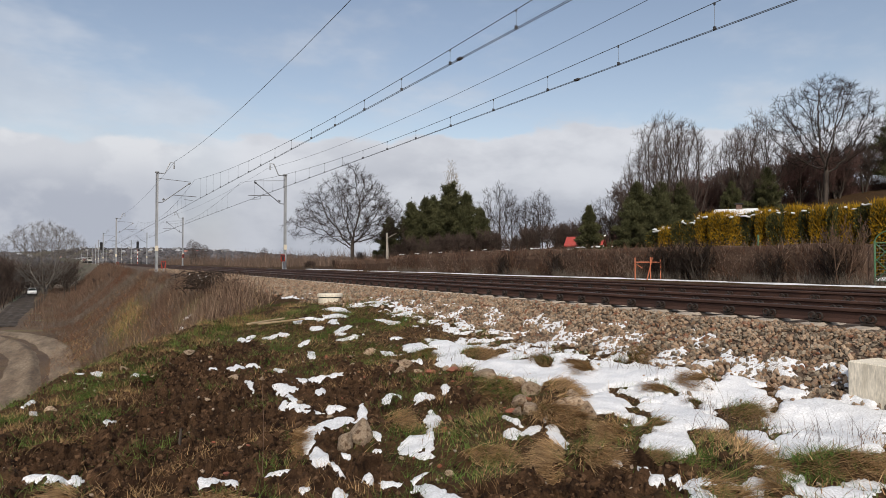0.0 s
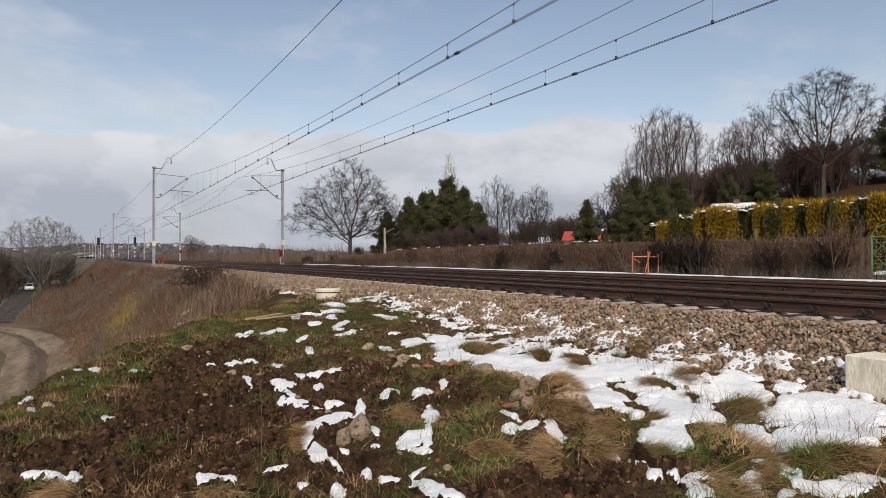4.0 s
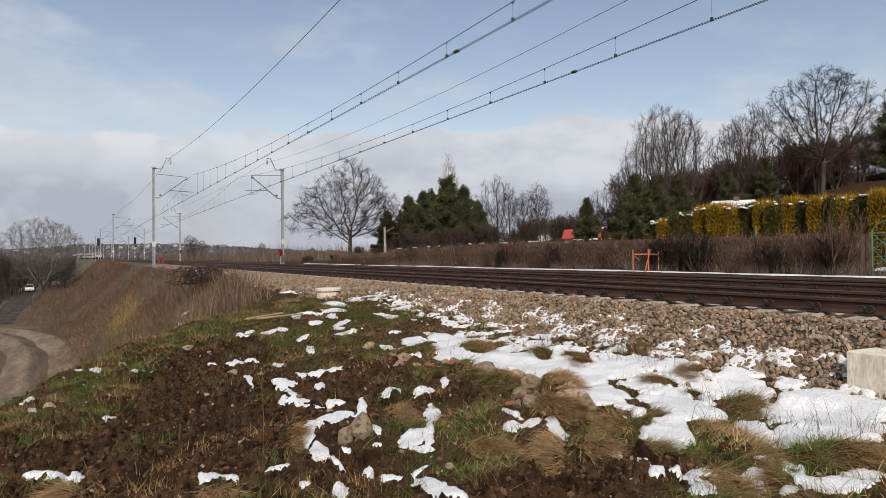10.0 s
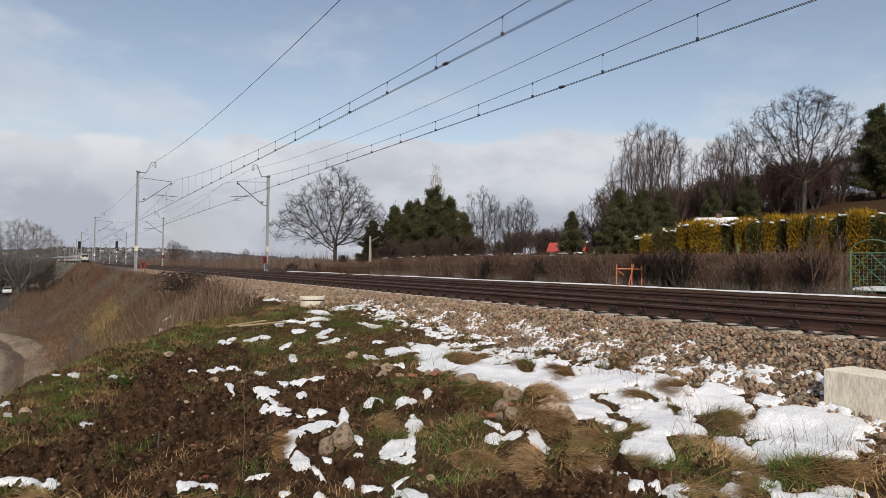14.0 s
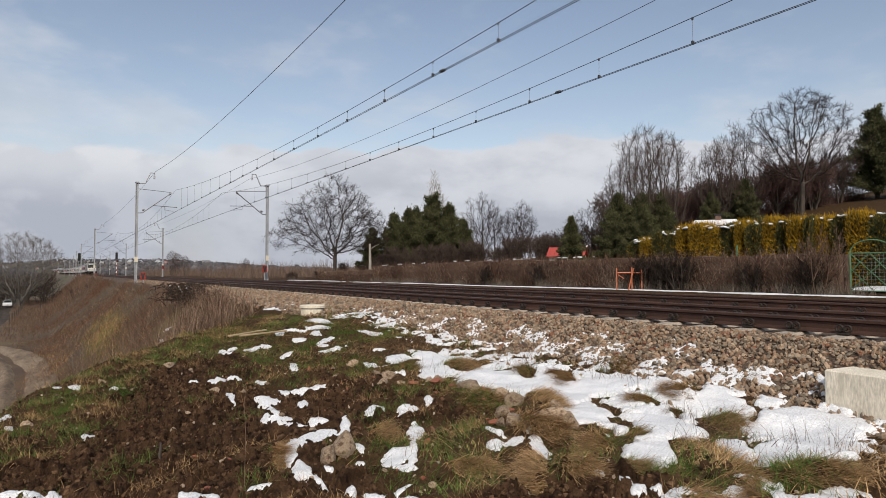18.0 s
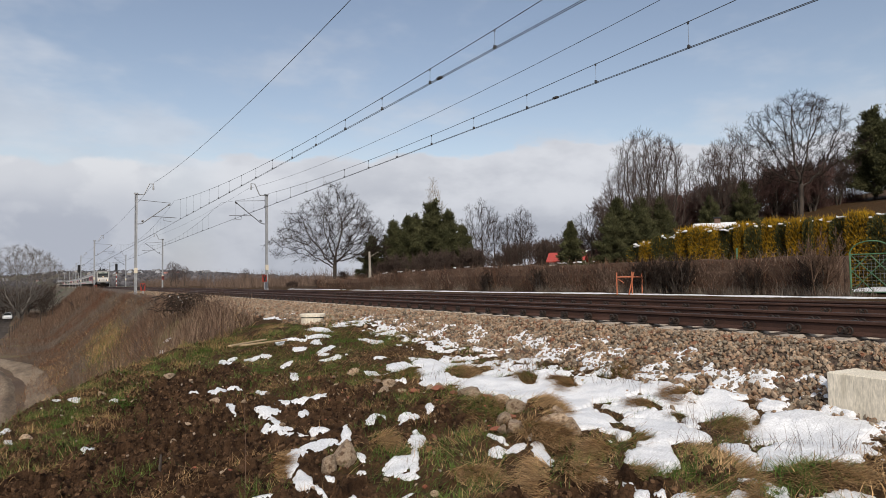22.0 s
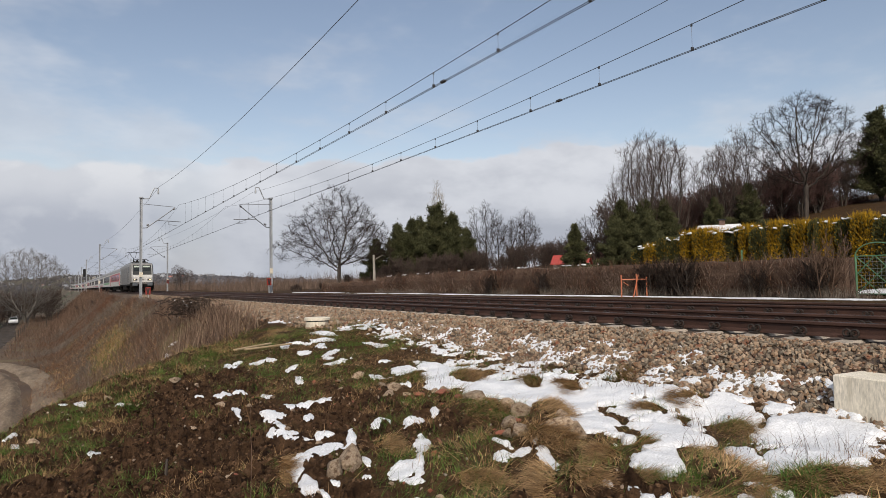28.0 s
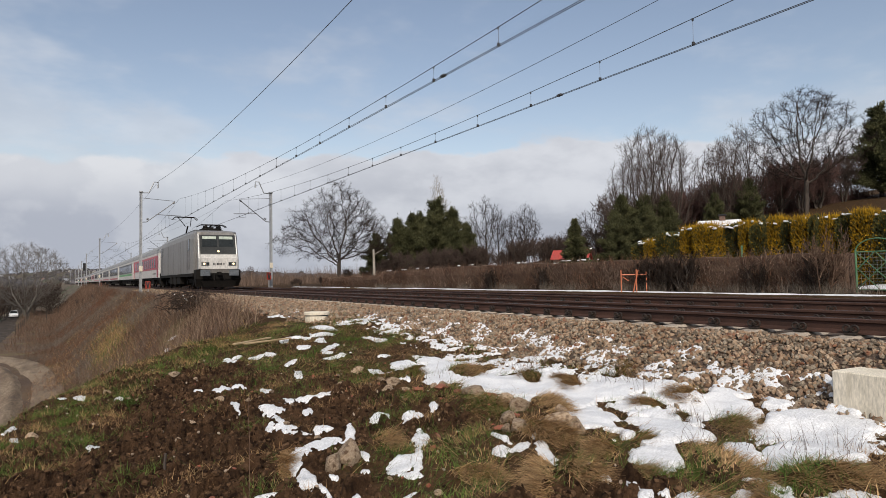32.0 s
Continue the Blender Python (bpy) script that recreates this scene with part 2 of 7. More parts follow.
M_ORANGE = mat("orange_paint", (0.42, 0.12, 0.055), (0.50, 0.17, 0.085), 3, 30, 0.55, bump=0.1)
M_WHITE = mat("white_paint", (0.70, 0.70, 0.68), (0.78, 0.78, 0.76), 2, 30, 0.45, bump=0.03)
M_BARK = mat("bark", (0.040, 0.031, 0.025), (0.072, 0.058, 0.047), 3, 25, 0.9, bump=0.7, depth=0.02, stretch=(1, 1, 0.3))
M_RUSSET = mat("russet_brush", (0.085, 0.040, 0.024), (0.165, 0.085, 0.052), 0.4, 8, 0.95, bump=0, island=0.4, pick=True, spec=0.12)
M_GREYWEED = mat("grey_weeds", (0.10, 0.082, 0.066), (0.17, 0.142, 0.115), 0.4, 8, 0.95, bump=0, island=0.4, pick=True, spec=0.12)
M_TWIG = mat("twigs", (0.022, 0.016, 0.013), (0.045, 0.033, 0.026), 0.6, 9, 0.9, bump=0, island=0.3, spec=0.12)
M_PALEBARK = mat("pale_bark", (0.24, 0.215, 0.18), (0.36, 0.325, 0.28), 2, 20, 0.9, bump=0.5, depth=0.02, stretch=(1, 1, 0.3))
M_BRUSH = mat("dead_brush", (0.080, 0.050, 0.036), (0.175, 0.118, 0.084), 0.4, 8, 0.95, bump=0, island=0.5, pick=True, spec=0.12)
M_HEDGE = mat("bare_hedge", (0.066, 0.043, 0.032), (0.105, 0.068, 0.048), 0.7, 14, 0.95, bump=0.5, depth=0.05, island=0.35, spec=0.12)
M_STRAW = mat("dry_grass", (0.14, 0.078, 0.034), (0.46, 0.31, 0.155), 2, 30, 0.85, bump=0, island=0.5, spec=0.12, pick=True)
M_MATTED = mat("matted_grass", (0.15, 0.082, 0.037), (0.58, 0.39, 0.20), 2, 30, 0.9, bump=0, island=0.5, spec=0.12, pick=True)
M_GRASS = mat("green_grass", (0.050, 0.098, 0.016), (0.11, 0.155, 0.036), 2, 30, 0.7, bump=0, island=0.4, spec=0.12)
M_NEEDLE = mat("pine_needles", (0.034, 0.038, 0.017), (0.092, 0.092, 0.044), 0.7, 9, 0.8, bump=0, island=0.45, spec=0.12)
M_GOLD = mat("golden_foliage", (0.15, 0.086, 0.007), (0.34, 0.200, 0.012), 1.2, 14, 0.75, bump=0, island=0.4, spec=0.12)
M_THUJA = mat("green_foliage", (0.036, 0.038, 0.014), (0.075, 0.072, 0.026), 1.2, 14, 0.8, bump=0, island=0.4, spec=0.12)

# ---- mesh tools ----
RNG = np.random.default_rng(7)


class Shape:
    """Gathers vertices, faces and material slots for one mesh."""

    def __init__(self):
        self.v, self.f, self.m, self.slot = [], [], [], 0

    def add(self, verts, faces):
        k = len(self.v)
        self.v.extend(tuple(p) for p in verts)
        self.f.extend(tuple(i + k for i in q) for q in faces)
        self.m.extend([self.slot] * len(faces))
        return self

    def box(self, x0, y0, z0, x1, y1, z1, c=0.0):
        """A box; c: width of its chamfered upright and top edges."""
        if not c:
            return self.add([(x, y, z) for z in (z0, z1) for y in (y0, y1) for x in (x0, x1)],
                            [(0, 2, 3, 1), (4, 5, 7, 6), (0, 1, 5, 4), (2, 6, 7, 3), (0, 4, 6, 2), (1, 3, 7, 5)])
        def ring(d, z):
            e = c
            a0, a1, b0, b1 = x0 + d, x1 - d, y0 + d, y1 - d
            return [(a0 + e, b0, z), (a1 - e, b0, z), (a1, b0 + e, z), (a1, b1 - e, z), (a1 - e, b1, z), (a0 + e, b1, z), (a0, b1 - e, z), (a0, b0 + e, z)]
        return self.rings([ring(c, z0), ring(0, z0 + c), ring(0, z1 - c), ring(c, z1)])

    def rings(self, rows, caps=True, closed=True):
        """Skin over rings of equal length."""
        n = len(rows[0])
        verts = [p for r in rows for p in r]
        faces = []
        for j in range(len(rows) - 1):
            for i in range(n if closed else n - 1):
                a, b = j * n + i, j * n + (i + 1) % n
                faces.append((a, b, b + n, a + n))
        if caps:
            faces += [tuple(range(n - 1, -1, -1)), tuple(range((len(rows) - 1) * n, len(rows) * n))]
        return self.add(verts, faces)

    def tube(self, points, radii, n=6, caps=True):
        """A tube along points."""
        pts = [Vector(p) for p in points]
        if isinstance(radii, (int, float)):
            radii = [radii] * len(pts)
        d0 = (pts[-1] - pts[0]).normalized()
        side = d0.cross(Vector((0, 0, 1)) if abs(d0.z) < 0.9 else Vector((1, 0, 0))).normalized()
        rows = []
        for i, p in enumerate(pts):
            d = (pts[min(i + 1, len(pts) - 1)] - pts[max(i - 1, 0)]).normalized()
            s = (side - d * side.dot(d)).normalized()
            t = d.cross(s)
            rows.append([p + (s * math.cos(2 * math.pi * k / n) + t * math.sin(2 * math.pi * k / n)) * radii[i] for k in range(n)])
        return self.rings(rows, caps)

    def loft(self, profile, y0, y1):
        """A profile of (x, z) drawn from y0 to y1."""
        return self.rings([[(x, y0, z) for x, z in profile], [(x, y1, z) for x, z in profile]])

    def lathe(self, outline, n=20, at=(0, 0, 0)):
        """Rings of (radius, z) round a vertical axis."""
        return self.rings([[(at[0] + r * math.cos(2 * math.pi * k / n), at[1] + r * math.sin(2 * math.pi * k / n), at[2] + z) for k in range(n)] for r, z in outline])

    def mesh(self, name, mats, smooth=False):
        me = bpy.data.meshes.new(name)
        me.from_pydata(self.v, [], self.f)
        for x in mats if isinstance(mats, (list, tuple)) else [mats]:
            me.materials.append(x)
        if any(self.m):
            me.polygons.foreach_set("material_index", self.m)
        if smooth:
            me.polygons.foreach_set("use_smooth", [True] * len(self.f))
        me.update()
        return me


def raw_mesh(name, verts, faces, mats, index=None, smooth=False):
    """A mesh from arrays of vertices and equal faces."""
    me = bpy.data.meshes.new(name)
    verts, faces = np.asarray(verts, np.float32), np.asarray(faces, np.int32)
    k = faces.shape[1]
    me.vertices.add(len(verts)), me.loops.add(faces.size), me.polygons.add(len(faces))
    me.vertices.foreach_set("co", verts.ravel())
    me.loops.foreach_set("vertex_index", faces.ravel())
    me.polygons.foreach_set("loop_start", np.arange(0, faces.size, k, dtype=np.int32))
    for x in mats if isinstance(mats, (list, tuple)) else [mats]:
        me.materials.append(x)
    if index is not None:
        me.polygons.foreach_set("material_index", np.asarray(index, np.int32))
    me.polygons.foreach_set("use_smooth", np.full(len(faces), smooth))
    me.update(calc_edges=True)
    me.validate()
    return me


def part(name, shape, material, parent, label="", smooth=False, at=None):
    ob = new(name, shape if isinstance(shape, bpy.types.Mesh) else shape.mesh(name, material, smooth))
    ob.parent = parent
    if at:
        ob.location = at
    return tagged(ob, label) if label else ob


def thing(name, label, category, at=(0, 0, 0), group="", kind="", data=None, turn=0):
    ob = new(name, data)
    ob.location = at
    ob.rotation_euler.z = radians(turn)
    return tagged(ob, label, category, group, kind)


def hash2(i, j, seed):
    h = np.sin(i * 127.1 + j * 311.7 + seed * 74.7) * 43758.5453
    return h - np.floor(h)


def vnoise(x, y, seed=0):
    """Smooth noise from 0 to 1 over arrays."""
    i, j = np.floor(x), np.floor(y)
    u, v = x - i, y - j
    u, v = u * u * (3 - 2 * u), v * v * (3 - 2 * v)
    a, b, c, d = hash2(i, j, seed), hash2(i + 1, j, seed), hash2(i, j + 1, seed), hash2(i + 1, j + 1, seed)
    return (a * (1 - u) + b * u) * (1 - v) + (c * (1 - u) + d * u) * v


def fbm(x, y, seed=0, octaves=4):
    s, w, t = 0.0, 0.5, 0.0
    for k in range(octaves):
        s = s + w * vnoise(x * 2 ** k + 17.3 * k, y * 2 ** k - 9.1 * k, seed + k)
        t += w
        w *= 0.5
    return s / t


def sstep(x, lo, hi):
    t = np.clip((x - lo) / (hi - lo), 0, 1)
    return t * t * (3 - 2 * t)

# ---- the lie of the land ----
NEAR_TRACK, FAR_TRACK, HALF_GAUGE = 8.60, 12.60, 0.7525
BEND_Y, BEND_R = 330.0, 3200.0


def track_shift(y):
    """How far the line has swung to the left at y."""
    return np.where(y > BEND_Y, (y - BEND_Y) ** 2 / (2 * BEND_R), 0.0)


def crest(y):
    """Where the bank's top edge runs."""
    return np.interp(y, [-12, 0, 4, 8, 10.3, 12.5, 14, 16, 20, 60], [-3.4, -2.2, -1.5, -0.72, 0.05, 1.5, 2.9, 3.9, 4.4, 4.4])


def valley(y):
    return -5.0 - 1.6 * sstep(y, 55, 150)


def land(x, y):
    """Ground height without clods."""
    x, y = np.asarray(x, float), np.asarray(y, float)
    xs = x + track_shift(y)
    far = sstep(y, 8.0, 14.5)
    near_side = np.interp(xs, [-3, 0, 2, 4, 5.4, 6.15, 6.55, 6.95], [-1.15, -1.06, -0.97, -0.84, -0.73, -0.64, -0.42, -0.215])
    far_side = np.interp(xs, [0, 3, 4.4, 5.5, 6.15, 6.55, 6.95], [-0.75, -0.60, -0.42, -0.33, -0.30, -0.26, -0.215])
    near_side = near_side - 0.17 * (1 - sstep(y, 3.0, 5.2)) * sstep(xs, 4.6, 5.6) * (1 - sstep(xs, 6.2, 6.9))
    top = near_side * (1 - far) + far_side * far
    top = np.where(xs > 14.3, np.interp(xs, [14.3, 15.3, 17, 22, 26], [-0.215, -0.45, -0.16, -0.10, 0.0]), top)
    c = crest(y)
    fall = np.maximum(c - xs, 0)
    bank = top - np.where(fall < 0.8, 0.55 * fall ** 2 / 0.8, 0.55 * 0.8 + (fall - 0.8) * 0.93)
    floor = valley(y) - 0.5 * sstep(-xs, 12, 60)
    k = 0.5
    low = np.where(xs < c, np.log(np.exp(np.clip((bank - floor) / k, -30, 30)) + 1) * k + floor, top)
    # the garden hill beyond the far track, and the ridge with the town
    hill = 7.5 * sstep(xs, 27, 72) * (1 - sstep(y, 38, 95))
    hill = hill + 7.0 * sstep(xs, 58, 120) * (1 - sstep(y, 38, 110))
    away = np.hypot(x, y)
    ridge = (8 + 13 * sstep(away, 650, 1250)) * sstep(away, 260, 700) * sstep(y, 60, 500) * sstep(-(x - 0.17 * y), -260, 60)
    dip = -5.0 * sstep(y, 140, 420) * sstep(xs, 18, 60) * (1 - sstep(away, 420, 700))
    ridge = ridge * np.where(xs < 2, 1, sstep(np.abs(xs - 10), 14, 120))
    return low + hill + ridge + dip


def in_soil(x, y):
    """How much the dug bare soil shows, 0 to 1."""
    d = np.hypot((x - 0.85 - 0.13 * (y - 6)) / 1.6, (y - 6.6) / 5.0)
    e = np.hypot((x - 2.7) / 1.25, (y - 6.8) / 2.3)
    g = np.hypot((x - 2.6) / 1.5, (y - 3.3) / 0.8)
    h = np.hypot((x - 1.7) / 1.4, (y - 10.0) / 2.4)
    return np.maximum(np.maximum(1.15 - d, 1.05 - e), np.maximum(0.95 - g, 1.0 - h)) + 1.1 * (fbm(x * 1.6, y * 1.6, 5) - 0.5)


# mounds and patches: x, y, two half lengths, and the first one's turn from +x in degrees
HAY_MOUNDS = [(5.21, 5.85, 0.23, 0.157, 53), (5.36, 6.2, 0.15, 0.091, 81), (5.62, 4.56, 0.29, 0.164, 39), (5.13, 4.62, 0.14, 0.091, 105), (4.19, 5.13, 0.6, 0.158, 60), (4.09, 3.1, 0.59, 0.122, 63), (3.7, 3.76, 0.21, 0.111, 34), (3.21, 3.56, 0.2, 0.15, 71), (3.01, 3.69, 0.34, 0.072, 52), (2.69, 4.14, 0.2, 0.138, 121), (3.35, 2.6, 0.2, 0.096, 91), (2.55, 5.46, 0.29, 0.125, 62), (1.58, 5.44, 0.32, 0.047, 74), (0.77, 4.34, 0.13, 0.052, 145), (-0.06, 5.03, 0.2, 0.084, 104), (3.6, 4.41, 0.25, 0.185, 96), (4.74, 7.64, 0.43, 0.219, 72)]
GRASS_MOUNDS = [(5.93, 5.89, 0.4, 0.198, 53), (5.15, 6.58, 0.34, 0.128, 54), (5.33, 3.87, 0.36, 0.177, 19), (4.27, 2.41, 0.31, 0.181, 144), (5.13, 4.23, 0.14, 0.057, 13), (4.19, 8.12, 0.21, 0.16, 59), (3.66, 5.52, 0.31, 0.202, 84), (3.52, 3.29, 0.16, 0.094, 56), (6.33, 4.33, 0.1, 0.041, 107), (4.15, 3.88, 0.15, 0.047, 28), (3.73, 2.43, 0.13, 0.049, 34)]


def near_blob(x, y, blob):
    """Distance from a blob's middle, 1 at its rim."""
    bx, by, a, b, turn = blob
    c, d = math.cos(radians(turn)), math.sin(radians(turn))
    return np.sqrt((((x - bx) * c + (y - by) * d) / a) ** 2 + (((y - by) * c - (x - bx) * d) / b) ** 2)


def billow(x, y, seed):
    """Rounded lumps parted by sharp creases, 0 to 1."""
    return np.abs(2 * vnoise(x, y, seed) - 1)


def ground_form(x, y, mounds=True):
    """Ground height with mounds, without crumbs of soil."""
    x, y = np.asarray(x, float), np.asarray(y, float)
    z = land(x, y)
    near = 1 - sstep(np.hypot(x - 2, y - 6), 14, 30)
    xs = x + track_shift(y)
    flat = sstep(xs, 5.7, 6.3)
    z = z + near * (1 - flat) * ((fbm(x * 1.5, y * 1.5, 11, 3) - 0.5) * 0.15 + (fbm(x * 4, y * 3.4, 21, 2) - 0.5) * 0.05)
    if mounds:
        for blob in HAY_MOUNDS + GRASS_MOUNDS:
            size = min(blob[2], blob[3])
            z = z + min(0.36 * size, 0.09) * np.exp(-1.4 * near_blob(x, y, blob) ** 3)
    z = z + near * 0.10 * np.exp(-((x - 3.75) / 0.55) ** 2 - ((y - 5.6) / 1.6) ** 2)        # a heap of spoil
    slope = sstep(crest(y) - xs, 0.3, 2.0) * (1 - sstep(y, 120, 260))
    return z + slope * (fbm(x * 0.5, y * 0.5, 41) - 0.5) * 0.9 * sstep(z, -5.4, -4.0)


def crumbs(x, y):
    """Clods of soil and the unevenness of the stone bed."""
    x, y = np.asarray(x, float), np.asarray(y, float)
    near = 1 - sstep(np.hypot(x - 2, y - 6), 12, 24)
    flat = sstep(x + track_shift(y), 5.9, 6.4)
    dug = sstep(in_soil(x, y), 0.1, 0.5)
    wx, wy = x + 0.10 * vnoise(x * 5, y * 5, 23), y + 0.10 * vnoise(x * 5, y * 5, 24)
    c = 0.085 * (billow(wx * 4.6, wy * 4.2, 22) - 0.42) + 0.095 * (billow(wx * 11, wy * 10, 25) - 0.42) + 0.060 * (billow(wx * 24, wy * 21, 26) - 0.42)
    return near * ((1 - flat) * c * (0.35 + 0.65 * dug) + flat * (1 - sstep(x, 14, 15)) * (fbm(x * 9, y * 9, 31, 2) - 0.5) * 0.05)


# where snow lies: sheets, streaks and scraps, in the same five numbers
SNOW_SHEET = [(4.59, 7.93, 1.2, 0.615, 75), (4.67, 6.6, 1.15, 0.557, 73), (4.82, 5.76, 1.13, 0.577, 59), (5.17, 5.23, 0.92, 0.602, 80), (4.22, 4.37, 0.87, 0.491, 42), (4.69, 4.11, 0.6, 0.392, 17), (4.03, 3.59, 0.54, 0.205, 40), (5.56, 4.79, 0.56, 0.279, 113), (5.45, 4.27, 0.24, 0.194, 155), (3.73, 4.13, 0.19, 0.165, 43), (5.74, 4.17, 0.42, 0.177, 53), (6.06, 3.74, 0.36, 0.171, 138), (5.45, 3.47, 0.75, 0.255, 30), (5.71, 3.18, 0.79, 0.39, 29), (4.41, 3.12, 0.52, 0.11, 45), (5.11, 2.68, 0.62, 0.156, 20), (4.66, 2.71, 0.7, 0.283, 16), (4.3, 8.58, 0.54, 0.17, 75), (4.52, 3.7, 0.3, 0.19, 5), (4.12, 3.97, 0.36, 0.245, 17)]
SNOW_STREAKS = [(2.12, 7.57, 0.22, 0.111, 101), (2.43, 7.87, 0.18, 0.146, 58), (2.63, 7.76, 0.23, 0.114, 12), (2.39, 7.15, 0.34, 0.044, 72), (1.97, 6.85, 0.46, 0.039, 81), (1.82, 6.66, 0.11, 0.043, 67), (1.94, 6.47, 0.17, 0.062, 110), (1.97, 6.23, 0.17, 0.053, 125), (2.27, 6.3, 0.1, 0.082, 45), (2.04, 5.69, 0.29, 0.163, 50), (1.81, 5.53, 0.19, 0.106, 43), (1.68, 5.33, 0.26, 0.054, 76), (1.63, 4.92, 0.23, 0.059, 81), (1.64, 4.64, 0.18, 0.041, 94), (1.78, 4.76, 0.08, 0.043, 107), (2.35, 5.79, 0.45, 0.043, 68), (2.17, 5.02, 0.1, 0.032, 80)]
SNOW_SCRAPS = [(2.81, 5.22, 0.32, 0.071, 64), (2.52, 4.74, 0.33, 0.042, 63), (2.38, 4.72, 0.2, 0.101, 58), (2.25, 4.62, 0.09, 0.046, 87), (2.3, 4.44, 0.12, 0.038, 132), (2.81, 6.15, 0.18, 0.075, 52), (3.11, 5.89, 0.17, 0.093, 91), (3.39, 6.03, 0.15, 0.042, 63), (3.93, 8.71, 0.18, 0.059, 94), (3.02, 9.49, 0.24, 0.062, 77), (2.04, 3.75, 0.23, 0.088, 90), (2.05, 3.51, 0.09, 0.047, 108), (1.89, 4.15, 0.1, 0.049, 105), (2.09, 4.12, 0.12, 0.034, 15), (1.49, 4.05, 0.1, 0.046, 77), (1.79, 4.29, 0.08, 0.03, 66), (2.06, 4.76, 0.04, 0.03, 132)]
SNOW_NEAR = [(3.26, 4.65, 0.17, 0.038, 90), (3.11, 4.4, 0.09, 0.06, 63), (3.26, 4.33, 0.11, 0.057, 45), (3.3, 4.05, 0.25, 0.056, 64), (3.27, 3.34, 0.05, 0.03, 142), (3.29, 3.12, 0.09, 0.03, 68), (3.22, 2.97, 0.09, 0.045, 23), (3.35, 2.92, 0.04, 0.03, 18), (3.41, 2.72, 0.14, 0.068, 127), (3.29, 2.74, 0.11, 0.03, 87), (3.22, 2.6, 0.07, 0.065, 130), (3.9, 2.6, 0.1, 0.042, 105), (3.62, 2.53, 0.12, 0.062, 31), (3.76, 2.48, 0.1, 0.059, 18), (3.45, 2.43, 0.09, 0.046, 160), (3.58, 2.3, 0.06, 0.043, 5), (3.81, 2.38, 0.16, 0.032, 28), (3.88, 2.19, 0.21, 0.095, 157), (4.14, 2.17, 0.13, 0.048, 129)]
SNOW_BITS = [(2.41, 11.29, 0.24, 0.092, 93), (2.57, 11.5, 0.13, 0.058, 49), (2.91, 11.28, 0.15, 0.122, 172), (3.07, 11.35, 0.16, 0.082, 96), (3.92, 12.28, 0.23, 0.059, 142), (3.69, 11.37, 0.18, 0.107, 111), (3.22, 10.39, 0.23, 0.052, 45), (4.11, 11.66, 0.38, 0.076, 79), (4.02, 10.81, 0.28, 0.088, 48), (3.86, 10.22, 0.23, 0.06, 8), (3.82, 10.42, 0.12, 0.076, 94), (3.63, 12.26, 0.16, 0.085, 76), (4.66, 13.01, 0.44, 0.151, 102), (5.21, 13.16, 0.31, 0.164, 79), (5.74, 13.12, 0.47, 0.169, 72), (4.34, 12.17, 0.24, 0.141, 133), (4.71, 16.16, 0.49, 0.146, 110), (5.47, 17.42, 0.9, 0.192, 77), (5.03, 11.01, 0.25, 0.103, 118)]
SNOW_LEFT = [(0.81, 4.69, 0.16, 0.068, 122), (1.31, 4.77, 0.06, 0.03, 121), (1.22, 4.76, 0.07, 0.03, 35), (-0.16, 5.59, 0.15, 0.071, 111), (-0.31, 5.77, 0.08, 0.049, 144), (-0.03, 5.54, 0.16, 0.039, 99), (0.24, 7.21, 0.1, 0.053, 98), (0.62, 9.38, 0.18, 0.058, 92), (0.16, 9.97, 0.1, 0.072, 119), (-0.03, 9.97, 0.06, 0.044, 151), (-0.53, 8.57, 0.21, 0.037, 78), (-0.46, 8.09, 0.06, 0.045, 95), (1.87, 9.29, 0.15, 0.102, 37), (2.12, 9.35, 0.13, 0.067, 114), (2.34, 8.69, 0.21, 0.048, 91), (1.78, 8.08, 0.3, 0.04, 83), (1.58, 9.36, 0.11, 0.052, 107), (4.53, 9.7, 0.09, 0.08, 22), (1.33, 4.31, 0.04, 0.03, 105)]


